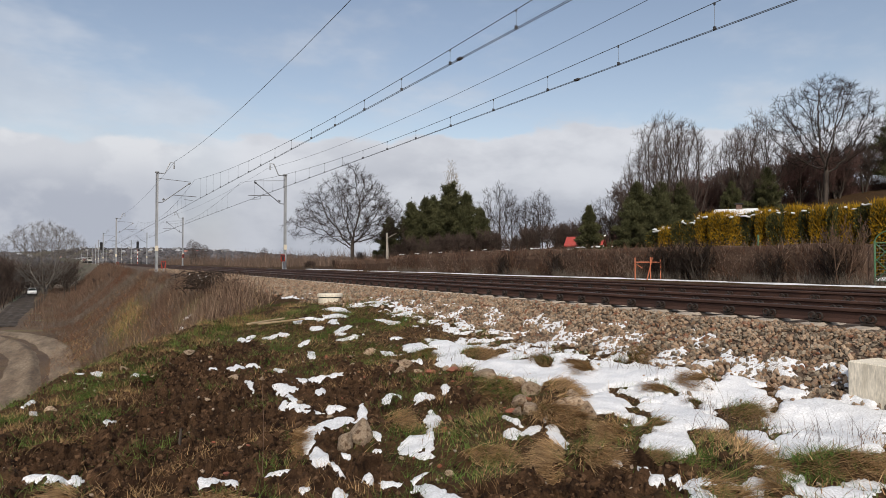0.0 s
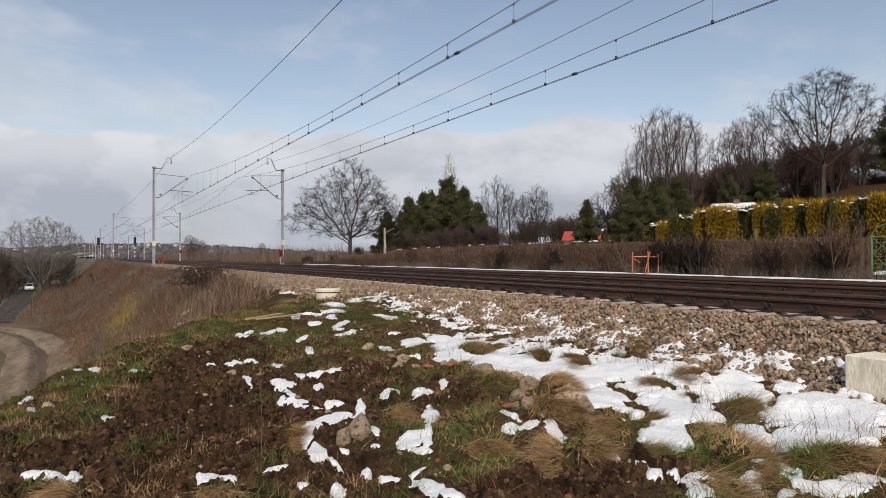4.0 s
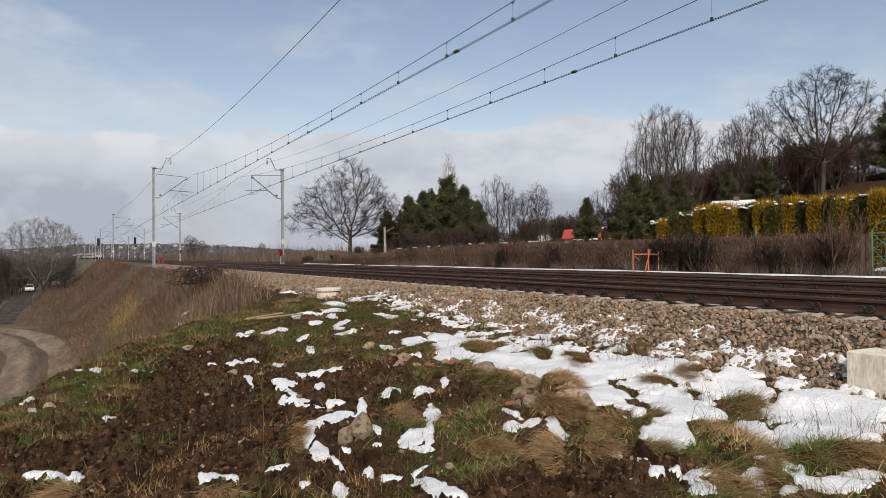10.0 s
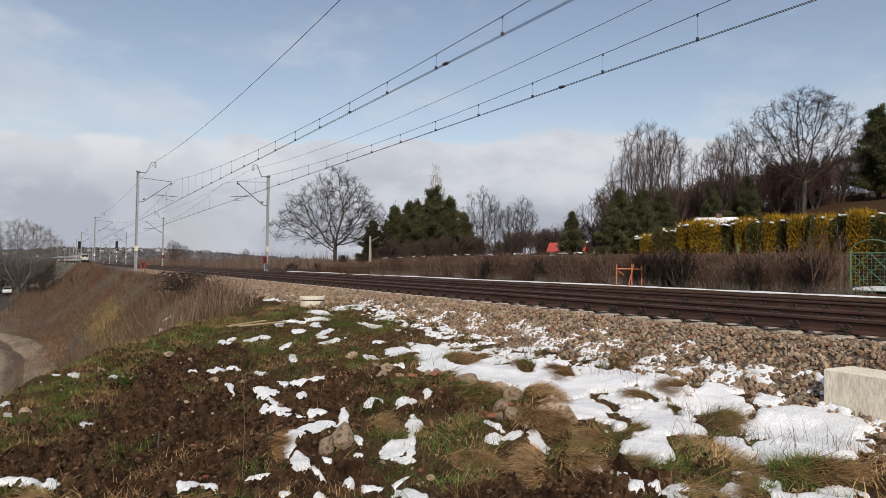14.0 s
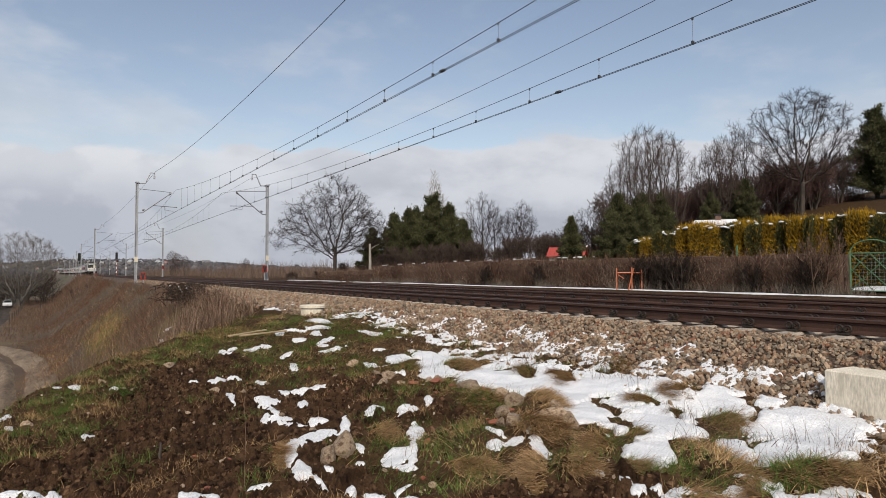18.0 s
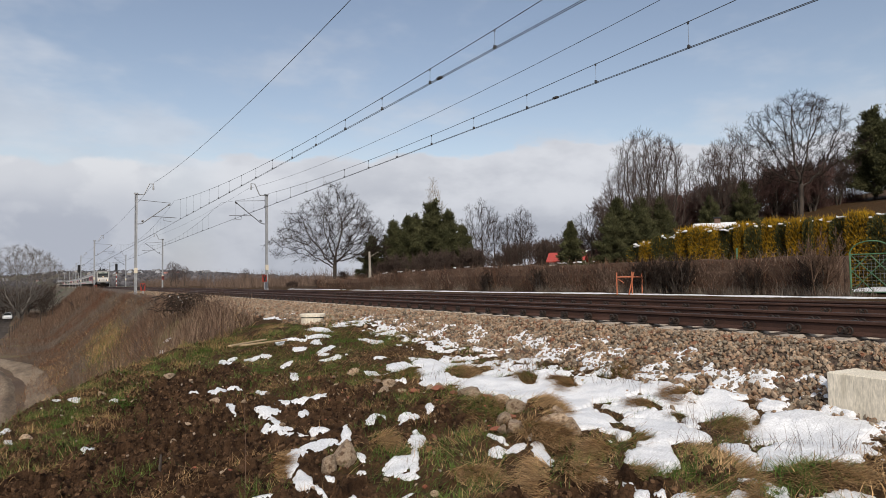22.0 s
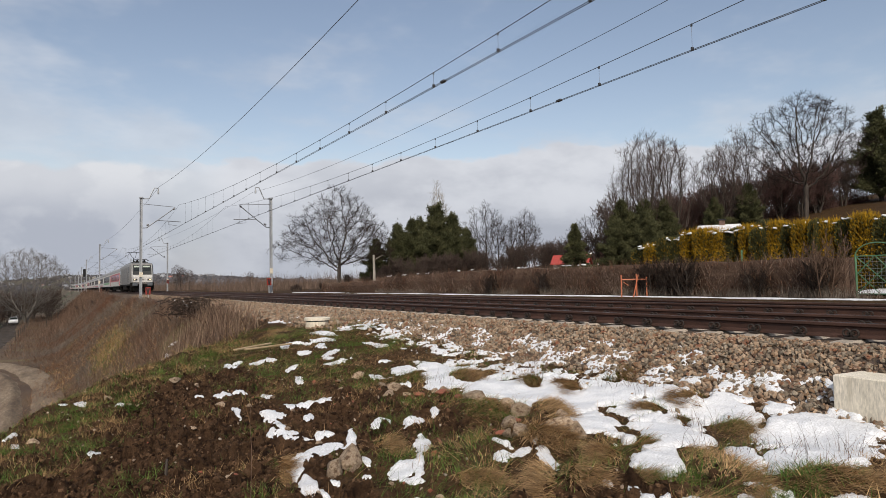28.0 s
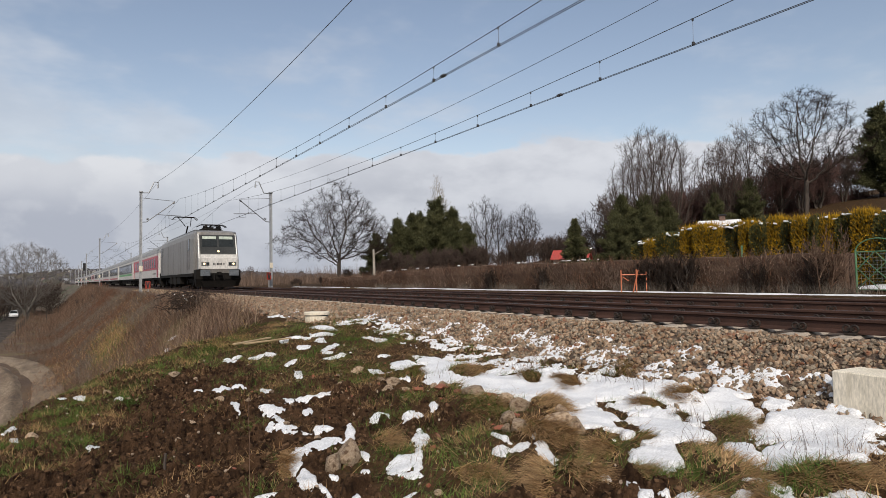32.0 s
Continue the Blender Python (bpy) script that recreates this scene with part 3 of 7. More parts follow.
def snow_depth(x, y):
    """Above 0 where snow lies."""
    s = np.full(np.shape(x), -1.0)
    for blob in SNOW_SHEET:
        s = np.maximum(s, (1.03 - near_blob(x, y, blob)) * 0.9)
    fine = 0.34 * (fbm(x * 4.5, y * 4.5, 61, 2) - 0.5) + 0.50 * (fbm(x * 11, y * 10, 63, 3) - 0.5)
    ragged = 0.30 * (fbm(x * 17, y * 13, 65, 2) - 0.5) - 0.16 * billow(x * 9 + 0.4 * y, y * 6, 66)
    hole = fbm(x * 2.6, y * 2.6, 64, 3)
    s = s - 3.0 * np.clip(hole - 0.555, 0, 1)
    for blob in HAY_MOUNDS + GRASS_MOUNDS:
        s = s - 1.3 * np.exp(-1.6 * near_blob(x, y, blob) ** 3)
    scrap = np.full(np.shape(x), -1.0)
    for blob in SNOW_STREAKS + SNOW_SCRAPS + SNOW_NEAR + SNOW_BITS + SNOW_LEFT:
        scrap = np.maximum(scrap, (1.07 - near_blob(x, y, blob)) * 0.55)
    s = np.maximum(s + fine + 0.6 * ragged, scrap + 0.85 * fine + ragged + 0.06)
    stony = sstep(x, 5.9, 6.5)
    s = s - stony * 0.3 - 0.25 * sstep(x + 0.12 * y, 6.4, 7.3)
    lie = sstep(x, 4.9, 5.5) * (1 - sstep(x, 6.45, 6.95)) * sstep(y, 1.5, 3) * (1 - sstep(y, 9, 20))
    return np.maximum(s, np.where(lie > 0.02, (0.62 * fbm(x * 4.2 + y, y * 3.2 - x, 67) + 0.38 * fbm(x * 9, y * 7, 71, 3) - 0.473) * 3.2 - 0.10 - 0.9 * (1 - lie), -1.0))


def ground_z(x, y):
    """Ground height; clods are trodden flat where snow lies on them."""
    return ground_form(x, y) + crumbs(x, y) * (1 - 0.85 * sstep(snow_depth(x, y), -0.12, 0.06))


def spaced(lo, hi, a, b, fine, growth, coarse):
    """Grid lines: fine steps from a to b, growing outside."""
    out = list(np.arange(a, b, fine))
    s, p = fine, a
    while p > lo:
        s = min(s * growth, coarse)
        p -= s
        out.append(p)
    s, p = fine, b
    while p < hi:
        s = min(s * growth, coarse)
        p += s
        out.append(p)
    return np.array(sorted(out))


gx = spaced(-1500, 1500, -1.6, 6.4, 0.021, 1.075, 40)
gy = spaced(-60, 2600, 2.2, 9.0, 0.024, 1.03, 40)
GX, GY = np.meshgrid(gx, gy)
GZ = ground_z(GX, GY)
nx, ny = len(gx), len(gy)
idx = np.arange(nx * ny).reshape(ny, nx)
quads = np.stack([idx[:-1, :-1], idx[:-1, 1:], idx[1:, 1:], idx[1:, :-1]], -1).reshape(-1, 4)
CX, CY = (GX[:-1, :-1] + GX[1:, 1:]) / 2, (GY[:-1, :-1] + GY[1:, 1:]) / 2
CS = CX + track_shift(CY)
blur = 0.5 * (vnoise(CX * 3, CY * 3, 3) - 0.5)
slot = np.full(CX.shape, 1)                                     # turf
slot[in_soil(CX, CY) > 0.3] = 0                                  # dug soil
slot[CS < crest(CY) - 0.5 + blur] = 2                            # dry bank
slot[(CS > 6.05 - 1.3 * sstep(CY, 12, 15) + 0.6 * blur) & (CS < 15.0) & (CY < 900)] = 3    # ballast
slot[(CS > 26) & (CY < 120)] = 1
slot[(np.hypot(CX, CY) > 220) & (np.abs(CS - 10.6) > 6)] = 4
slot[(CS < -9) & (slot == 2)] = 4
ground = thing("ground", "trackside ground of soil, turf and dry grassy banks", "ground", kind="structure",
               data=raw_mesh("ground", np.stack([GX, GY, GZ], -1).reshape(-1, 3), quads, [M_SOIL, M_TURF, M_DRY, M_BED, M_FIELD], slot.ravel(), True))
ground.data.polygons.foreach_set("use_smooth", slot.ravel() > 0)


# ---- rails, sleepers and fastenings ----
RAIL = [(-0.07, -0.172), (0.07, -0.172), (0.07, -0.160), (0.022, -0.146), (0.010, -0.128), (0.010, -0.052), (0.036, -0.036), (0.036, -0.008), (0.026, 0.0),
        (-0.026, 0.0), (-0.036, -0.008), (-0.036, -0.036), (-0.010, -0.052), (-0.010, -0.128), (-0.022, -0.146), (-0.07, -0.160)]
RAIL_Y = np.concatenate([np.arange(-60, 60, 12.0), np.arange(60, 330, 30.0), np.arange(330, 1000, 20.0)])


def rail_track(name, label, centre):
    track = thing(name, label, "railway track")
    for side in (-1, 1):
        s, h = Shape(), Shape()
        rows, heads = [], []
        for y in RAIL_Y:
            x = centre + side * HALF_GAUGE - float(track_shift(y))
            rows.append([(x + a, y, b) for a, b in RAIL])
            heads.append([(x + a, y, b) for a, b in ((-0.024, 0.002), (0.024, 0.002), (0.024, -0.002), (-0.024, -0.002))])
        s.rings(rows)
        h.rings(heads)
        r = part("rail", s, M_RUST, track)
        part("running_surface", h, M_HEAD, r, "worn steel running surface")
    return track


near_track = rail_track("near_railway_track", "rust-brown steel railway track on stone ballast", NEAR_TRACK)
far_track = rail_track("far_railway_track", "rust-brown steel railway track beside another track", FAR_TRACK)
sl = Shape()
sl.rings([[(x, -0.15, -0.40), (x, 0.15, -0.40), (x, 0.15, -0.24), (x, 0.09, z), (x, -0.09, z), (x, -0.15, -0.24)] for x, z in ((-1.25, -0.205), (-0.55, -0.172), (-0.35, -0.20), (0.35, -0.20), (0.55, -0.172), (1.25, -0.205))])
sleeper_mesh = sl.mesh("sleeper", M_SLEEPER)
cl = Shape()
for d in (-0.045, 0.045):          # two spring clips bent into loops, each on its bolt
    for half in (0, 6):
        cl.tube([(-0.095, d + 0.040 * math.cos(k * math.pi / 6), -0.110 + 0.040 * math.sin(k * math.pi / 6)) for k in range(half, half + 7)], 0.0125, 6)
    cl.tube([(-0.125, d * 0.3, -0.115), (-0.07, d * 0.3, -0.115)], 0.022, 6)
cl.box(-0.13, -0.07, -0.18, -0.072, 0.07, -0.156, 0.006)
clip_mesh = cl.mesh("fastening", M_CLIP)
for track, centre, count in ((near_track, NEAR_TRACK, 120), (far_track, FAR_TRACK, 60)):
    for k in range(count):
        y = -4.97 + 0.6 * k
        part("sleeper", sleeper_mesh, None, track, at=(centre, y, 0))
        if k < 90:
            for side in (-1, 1):
                part("fastening", clip_mesh, None, track, at=(centre + side * HALF_GAUGE, y, 0))

# ---- catenary masts and wires ----
MAST_Y = [1.6, 61.1, 129.0, 197.0] + [263.0 + 66.0 * k for k in range(6)]
CONTACT_Z = 5.87


def mast(x, y, ground, side):
    """A steel mast with bracket arms reaching towards the track; side: +1 if the track lies to its right."""
    m = thing("catenary_mast", "grey galvanised steel catenary mast beside the track", "mast", (x, y, ground), group="catenary masts")
    top = 8.35 - ground
    s = Shape()
    for a in (-0.095, 0.095):      # two flanges and a web
        s.box(a - 0.015, -0.10, 0, a + 0.015, 0.10, top)
    s.box(-0.08, -0.012, 0, 0.08, 0.012, top)
    s.box(-0.125, -0.12, 0.0, 0.125, 0.12, 0.35)
    part("post", s, M_GALV, m)
    b = Shape().box(-0.35, -0.35, -0.6, 0.35, 0.35, 0.05, 0.04)
    part("foundation", b, M_CONC, m, "weathered concrete foundation")
    d = side
    reach = 2.75
    arm = Shape().tube([(d * 0.13, 0, 5.75 - ground), (d * 0.45, 0, 5.78 - ground), (d * reach, 0, 7.62 - ground)], 0.038, 6)
    for f in (0.12, 0.93):
        p = Vector((d * 0.13, 0, 5.75 - ground)).lerp(Vector((d * reach, 0, 7.6 - ground)), f)
        q = Vector((d * 0.13, 0, 5.75 - ground)).lerp(Vector((d * reach, 0, 7.6 - ground)), f + 0.06)
        arm.tube([p, q], 0.075, 8)
    part("bracket_arm", arm, M_DSTEEL, m, "dark steel raking bracket arm")
    part("tie_rod", Shape().tube([(d * 0.13, 0, 7.85 - ground), (d * reach, 0, 7.68 - ground)], 0.022, 5), M_DSTEEL, m)
    reg = Shape().tube([(d * 1.3, 0, 6.45 - ground), (d * 3.25, 0, 6.38 - ground)], 0.028, 5)
    reg.tube([(d * 2.2, 0, 6.4 - ground), (d * 2.2, 0, 6.12 - ground), (d * 2.95, 0, 6.02 - ground)], 0.016, 5)
    part("registration_arm", reg, M_DSTEEL, m)
    horn = Shape().tube([(0, 0, top - 0.05), (d * 0.62, 0, top - 0.02), (d * 1.05, 0, top + 0.95), (d * 1.38, 0, top + 0.95), (d * 1.36, 0, top + 0.62)], 0.05, 6)
    horn.tube([(d * 1.36, 0, top + 0.72), (d * 1.36, 0, top + 0.42)], 0.075, 8)
    part("top_bracket", horn, M_GALV, m)
    part("cap", Shape().box(-0.16, -0.14, top - 0.02, 0.16, 0.14, top + 0.10, 0.02), M_GALV, m)
    part("number_plate", Shape().box(-0.14, -0.13, 1.95, 0.14, -0.10, 2.4), M_CONC, m, "pale plate strapped round the post")
    return m


for i, y in enumerate(MAST_Y[1:9]):
    sh = float(track_shift(y))
    drift = 0.0075 * min(y - 61.1, 136)
    mast(5.5 - drift - sh, y, -0.45, 1)
    mast(15.75 - drift - sh, y - (3.7 if i == 0 else 7.0), -0.3, -1)


def hung(points, sag, n=14):
    """Points of a wire that sags between its supports."""
    out = []
    for a, b in zip(points, points[1:]):
        for k in range(n):
            u = k / n
            p = Vector(a).lerp(Vector(b), u)
            p.z -= sag * 4 * u * (1 - u)
            out.append(p)
    return out + [Vector(points[-1])]


def wire_rise(y):
    """The wires climb a little from the camera's side to the far masts."""
    return -0.05 + 0.17 * min(max((y + 19) / 80, 0), 1)


def overhead(label, centre, first, sag):
    line = thing("overhead_line", label, "overhead wire")
    ys = [first - 60, first] + MAST_Y[1:]
    sup = [(centre - float(track_shift(y)), y, 7.8 + wire_rise(y)) for y in ys]
    low = [(x, y, CONTACT_Z + wire_rise(y)) for x, y, z in sup]
    for d in (-0.03, 0.03):
        part("contact_wire", Shape().tube([(x + d, y, z) for x, y, z in low], 0.0085, 5), M_WIRE, line)
    part("messenger_wire", Shape().tube(hung(sup, sag, 18), 0.0095, 5), M_WIRE, line)
    for i in range(1, 5):
        a, b = Vector(sup[i]), Vector(sup[i + 1])
        n = int((b.y - a.y) / 3.05)
        for k in range(2, n):
            u = k * 3.05 / (b.y - a.y) + (0.006 if i == 1 else 0)
            p = a.lerp(b, u)
            z = p.z - sag * 4 * u * (1 - u)
            c = p.z - 7.8 + CONTACT_Z
            s = Shape().tube([(p.x, p.y, c), (p.x, p.y, z)], 0.005, 4)
            s.box(p.x - 0.035, p.y - 0.02, c - 0.012, p.x + 0.035, p.y + 0.02, c + 0.07)
            s.box(p.x - 0.014, p.y - 0.02, z - 0.05, p.x + 0.014, p.y + 0.02, z + 0.015)
            part("dropper", s, M_WIRE, line)
    part("splice", Shape().box(centre - 0.05, 14.42, CONTACT_Z, centre + 0.05, 14.62, CONTACT_Z + 0.06, 0.01), M_WIRE, line)
    return line


overhead("paired dark contact wires hung from a messenger wire", NEAR_TRACK, -19.0, 1.57)
overhead("paired dark contact wires hung over the far track", FAR_TRACK, -12.0, 1.57)
feed = thing("feeder_wire", "single dark feeder wire along the mast tops", "overhead wire")
part("wire", Shape().tube(hung([(x, y, 9.45) for x, y in zip((7.3, 7.3, 6.95), [-58.0] + MAST_Y[:2])], 0.88, 16) + hung([(6.95 - 0.0075 * (y - 61.1), y, 9.45) for y in MAST_Y[1:5]], 0.5, 16)[1:], 0.012, 5), M_WIRE, feed)
feed2 = thing("feeder_wire", "single thin feeder wire along the far masts", "overhead wire")
part("wire", Shape().tube(hung([(14.4, y - 2.6, 9.0) for y in [-58.0] + MAST_Y[:2]], 1.02, 16) + hung([(14.4 - 0.0075 * (y - 61.1), y - 2.6, 9.0) for y in MAST_Y[1:5]], 0.5, 16)[1:], 0.009, 5), M_WIRE, feed2)


# ---- signs and signals ----
def warning_board(x, y, z, turn, height):
    b = thing("warning_board", "small red board with a black mark beside a mast", "sign", (x, y, z), group="red track boards", turn=turn)
    part("stake", Shape().box(-0.04, 0.03, 0, 0.04, 0.07, height), M_GALV, b)
    part("board", Shape().box(-0.20, -0.02, height - 0.30, 0.20, 0.02, height + 0.32, 0.012), M_RED, b)
    s = Shape()
    for a in (-1, 1):
        s.add([(a * 0.17, -0.026, height + 0.27), (a * 0.05, -0.026, height + 0.27), (a * -0.05, -0.026, height - 0.25), (a * 0.05, -0.026, height - 0.25)], [(0, 1, 2, 3) if a < 0 else (3, 2, 1, 0)])
    part("mark", s, M_BLACK, b, "black wedge mark")
    return b


warning_board(5.92, 59.5, -0.45, -22, 0.75)
warning_board(15.35, 56.6, -0.3, 6, 1.2)
warning_board(5.15, 127.5, -0.45, -8, 0.7)
warning_board(15.25, 121.4, -0.3, 0, 1.9)


def signal(x, y, z, h, striped):
    s = thing("railway_signal", "black railway signal head on a post", "railway signal", (x, y, z), group="railway signals")
    if striped:
        n = 8
        for k in range(n):
            part("band", Shape().tube([(0, 0, (h - 1.2) * k / n), (0, 0, (h - 1.2) * (k + 1) / n)], 0.10, 8), M_RED if k % 2 else M_WHITE, s)
    else:
        part("post", Shape().tube([(0, 0, 0), (0, 0, h - 0.9)], 0.09, 8), M_GALV, s)
    part("head", Shape().box(-0.34, -0.12, h - 0.9, 0.34, 0.16, h + 1.2, 0.1), M_BLACK, s)
    for k in range(4):
        part("lens_hood", Shape().tube([(0, -0.12, h - 0.65 + k * 0.55), (0, -0.42, h - 0.67 + k * 0.55)], [0.17, 0.19], 10), M_BLACK, s)
    part("lower_head", Shape().box(-0.05, -0.1, h - 1.75, 0.55, 0.1, h - 1.05, 0.05), M_BLACK, s)
    return s


signal(4.1, 200.0, -0.6, 5.4, False)
signal(14.2, 216.0, -0.6, 6.2, True)

# ---- the train: locomotive and coaches, front at y = 0, running towards -y ----
M_SILVER = mat("silver_paint", (0.165, 0.160, 0.152), (0.23, 0.224, 0.212), 0.8, 14, 0.4, metal=0.25, bump=0.05, stain=((0.125, 0.110, 0.094), 1.6, 0.46, 0.74), stretch=(1, 2, 0.35))
M_CABGLASS = mat("cab_glass", (0.010, 0.013, 0.013), (0.018, 0.022, 0.021), 1, 10, 0.10, bump=0, spec=0.4)
M_MASK = mat("windscreen_mask", (0.022, 0.024, 0.024), (0.034, 0.036, 0.036), 1, 12, 0.5, bump=0, spec=0.25)
M_WINDOW = mat("coach_glass", (0.018, 0.02, 0.024), (0.03, 0.033, 0.038), 1, 10, 0.1, bump=0, spec=0.7)
M_CREAM = mat("coach_white", (0.45, 0.44, 0.42), (0.53, 0.52, 0.495), 0.7, 12, 0.4, bump=0.03, stain=((0.42, 0.39, 0.34), 0.8, 0.55, 0.8), stretch=(1, 2, 0.4))
M_CRIMSON = mat("coach_red", (0.34, 0.05, 0.07), (0.42, 0.075, 0.095), 0.8, 12, 0.4, bump=0.03)
M_GREENBAND = mat("coach_green", (0.06, 0.26, 0.08), (0.09, 0.32, 0.11), 0.8, 12, 0.4, bump=0.03)
M_ROOF = mat("coach_roof", (0.19, 0.195, 0.20), (0.26, 0.265, 0.265), 0.8, 10, 0.6, bump=0.05)
M_UNDER = mat("underframe", (0.006, 0.0056, 0.0052), (0.013, 0.0112, 0.0095), 1.5, 20, 0.85, bump=0.2, spec=0.15)
M_GREYBAND = mat("grey_band", (0.055, 0.058, 0.06), (0.085, 0.088, 0.09), 1, 14, 0.4, bump=0)
M_BUFFER = mat("buffer_steel", (0.075, 0.085, 0.098), (0.115, 0.128, 0.142), 3, 20, 0.6, metal=0.2, bump=0.1)
M_PALESILVER = mat("pale_silver", (0.30, 0.30, 0.295), (0.37, 0.37, 0.36), 0.8, 14, 0.4, metal=0.2, bump=0.05)
M_BLIND = mat("sun_blind", (0.33, 0.38, 0.33), (0.42, 0.47, 0.41), 2, 14, 0.7, bump=0)
M_HEADLAMP = lamp_mat("headlamp", (1.0, 0.74, 0.42), 1.6)


def bogie(thing_ob, y, axles):
    for dy in axles:
        w = Shape()
        for sx in (-1, 1):
            w.tube([(sx * 0.69, y + dy, 0.46), (sx * 0.80, y + dy, 0.46)], 0.46, 16)
        w.tube([(-0.7, y + dy, 0.46), (0.7, y + dy, 0.46)], 0.09, 8)
        part("wheelset", w, M_UNDER, thing_ob)
    f = Shape()
    for sx in (-1, 1):
        f.box(sx * 0.95 - 0.08, y - 1.9, 0.42, sx * 0.95 + 0.08, y + 1.9, 0.75, 0.03)
        for dy in axles:
            f.tube([(sx * 0.98, y + dy, 0.46), (sx * 1.14, y + dy, 0.46)], 0.17, 10)
            f.tube([(sx * 1.02, y + dy + 0.5, 0.62), (sx * 1.02, y + dy + 0.5, 0.95)], 0.1, 8)
    f.box(-0.9, y - 0.3, 0.5, 0.9, y + 0.3, 0.8)
    part("bogie_frame", f, M_UNDER, thing_ob)


def side_ring(y, half, inset, zb, zt, top_half, rise):
    """A cross section of a car body at y."""
    h, t = half - inset, top_half - inset
    return [(-h, y, zb), (-h, y, zt), (-h + 0.10, y, zt + rise * 0.45), (-t, y, zt + rise * 0.85), (-t * 0.4, y, zt + rise), (t * 0.4, y, zt + rise),
            (t, y, zt + rise * 0.85), (h - 0.10, y, zt + rise * 0.45), (h, y, zt), (h, y, zb)]


def locomotive():
    loco = thing("locomotive", "silver-grey electric locomotive with lit headlamps and raised pantograph", "locomotive")
    s = Shape()
    L = 18.9
    # the cab's nose leans back above the lamps and narrows towards the front
    def cab(y, w, zt):
        return [(-w, y, 1.05), (-w, y, zt - 0.55), (-w + 0.06, y, zt - 0.25), (-w + 0.30, y, zt - 0.03), (-0.5, y, zt), (0.5, y, zt), (w - 0.30, y, zt - 0.03), (w - 0.06, y, zt - 0.25), (w, y, zt - 0.55), (w, y, 1.05)]
    rows = [cab(0.75, 1.24, 3.70), cab(1.05, 1.38, 3.80), cab(1.7, 1.46, 3.86), cab(3.0, 1.46, 3.88), cab(L - 3.0, 1.46, 3.88), cab(L - 1.7, 1.46, 3.86), cab(L - 1.05, 1.38, 3.80), cab(L - 0.75, 1.24, 3.70)]
    s.rings(rows)
    part("body", s, M_SILVER, loco, "silver-grey sheet body, streaked with dirt")
    for end in (0, 1):
        def Y(v):
            return v if not end else L - v
        nose = Shape()
        prof = [(0.18, 1.0), (0.10, 1.35), (0.12, 1.95), (0.22, 2.25), (0.72, 3.68), (1.0, 3.76), (1.2, 1.0)]
        left = [(-1.22 * (1 if a > 0.15 else 0.97), Y(a), z) for a, z in prof]
        mid = [(-1.02, Y(a - 0.12 if a < 0.9 else a), z) for a, z in prof]
        nose.rings([left, mid, [(-x, y, z) for x, y, z in mid], [(-x, y, z) for x, y, z in left]])
        part("nose", nose, M_SILVER, loco)
        for sx in (-1, 1):
            pillar = Shape().tube([(sx * 1.17, Y(0.06), 1.32), (sx * 1.17, Y(0.08), 1.95), (sx * 1.17, Y(0.20), 2.25), (sx * 1.15, Y(0.66), 3.56)], [0.085, 0.085, 0.08, 0.06], 8)
            part("corner_pillar", pillar, M_PALESILVER, loco, "pale silver corner post")
        def plane(v, z0, z1, x0, x1, out):
            """A panel on the leaning front between two heights."""
            ya, yb = 0.10 + (z0 - 2.25) * 0.35 - out, 0.10 + (z1 - 2.25) * 0.35 - out
            if z1 <= 2.26:
                ya, yb = -0.02 + (z0 - 1.95) * 0.3 - out, -0.02 + (z1 - 1.95) * 0.3 - out
            if z1 <= 1.96:
                ya = yb = -0.02 - out
            v.rings([[(x0, Y(ya), z0), (x1, Y(ya), z0), (x1, Y(ya + 0.06), z0), (x0, Y(ya + 0.06), z0)], [(x0, Y(yb), z1), (x1, Y(yb), z1), (x1, Y(yb + 0.06), z1), (x0, Y(yb + 0.06), z1)]])
        mask = Shape()
        plane(mask, 2.27, 3.5, -1.10, 1.10, 0.012)
        part("windscreen_surround", mask, M_MASK, loco, "dark grey windscreen surround")
        for x0, x1 in ((-0.98, -0.05), (0.05, 0.98)):
            g = Shape()
            plane(g, 2.72, 3.42, x0, x1, 0.028)
            p = part("windscreen", g, M_CABGLASS, loco, "dark windscreen pane")
            bl = Shape()
            plane(bl, 3.22, 3.40, x0 + 0.04, x1 - 0.04, 0.036)
            part("blind", bl, M_BLIND, p, "pale lowered sun blind")
        w = Shape()
        plane(w, 1.30, 1.95, -1.12, 1.12, 0.012)
        plane(w, 1.96, 2.22, -1.12, 1.12, 0.012)
        part("nose_panel", w, M_CREAM, loco, "pale panel across the nose")
        num = Shape()
        for k in range(9):
            if k in (2, 7):
                continue
            num.box(-0.36 + k * 0.08, Y(-0.055), 1.56, -0.31 + k * 0.08, Y(-0.035), 1.68)
        part("running_number", num, M_BLACK, loco, "row of small dark bars")
        for sx in (-1, 1):
            lampsurround = Shape().box(sx * 0.83 - 0.24, min(Y(-0.05), Y(-0.0)), 1.50, sx * 0.83 + 0.24, max(Y(-0.05), Y(0.0)), 1.74)
            part("lamp_housing", lampsurround, M_GREYBAND, loco)
        for x, z, r in ((-0.90, 1.63, 0.065), (0.90, 1.63, 0.065), (0.0, 2.43, 0.065)):
            yy = -0.05 if z < 2 else 0.10 + (z - 2.25) * 0.35 - 0.03
            hl = Shape().tube([(x, Y(yy - 0.03), z), (x, Y(yy + 0.04), z)], [r, r], 14)
            part("headlamp", hl, M_HEADLAMP if not end else M_CABGLASS, loco, "warm lit headlamp" if not end else "")
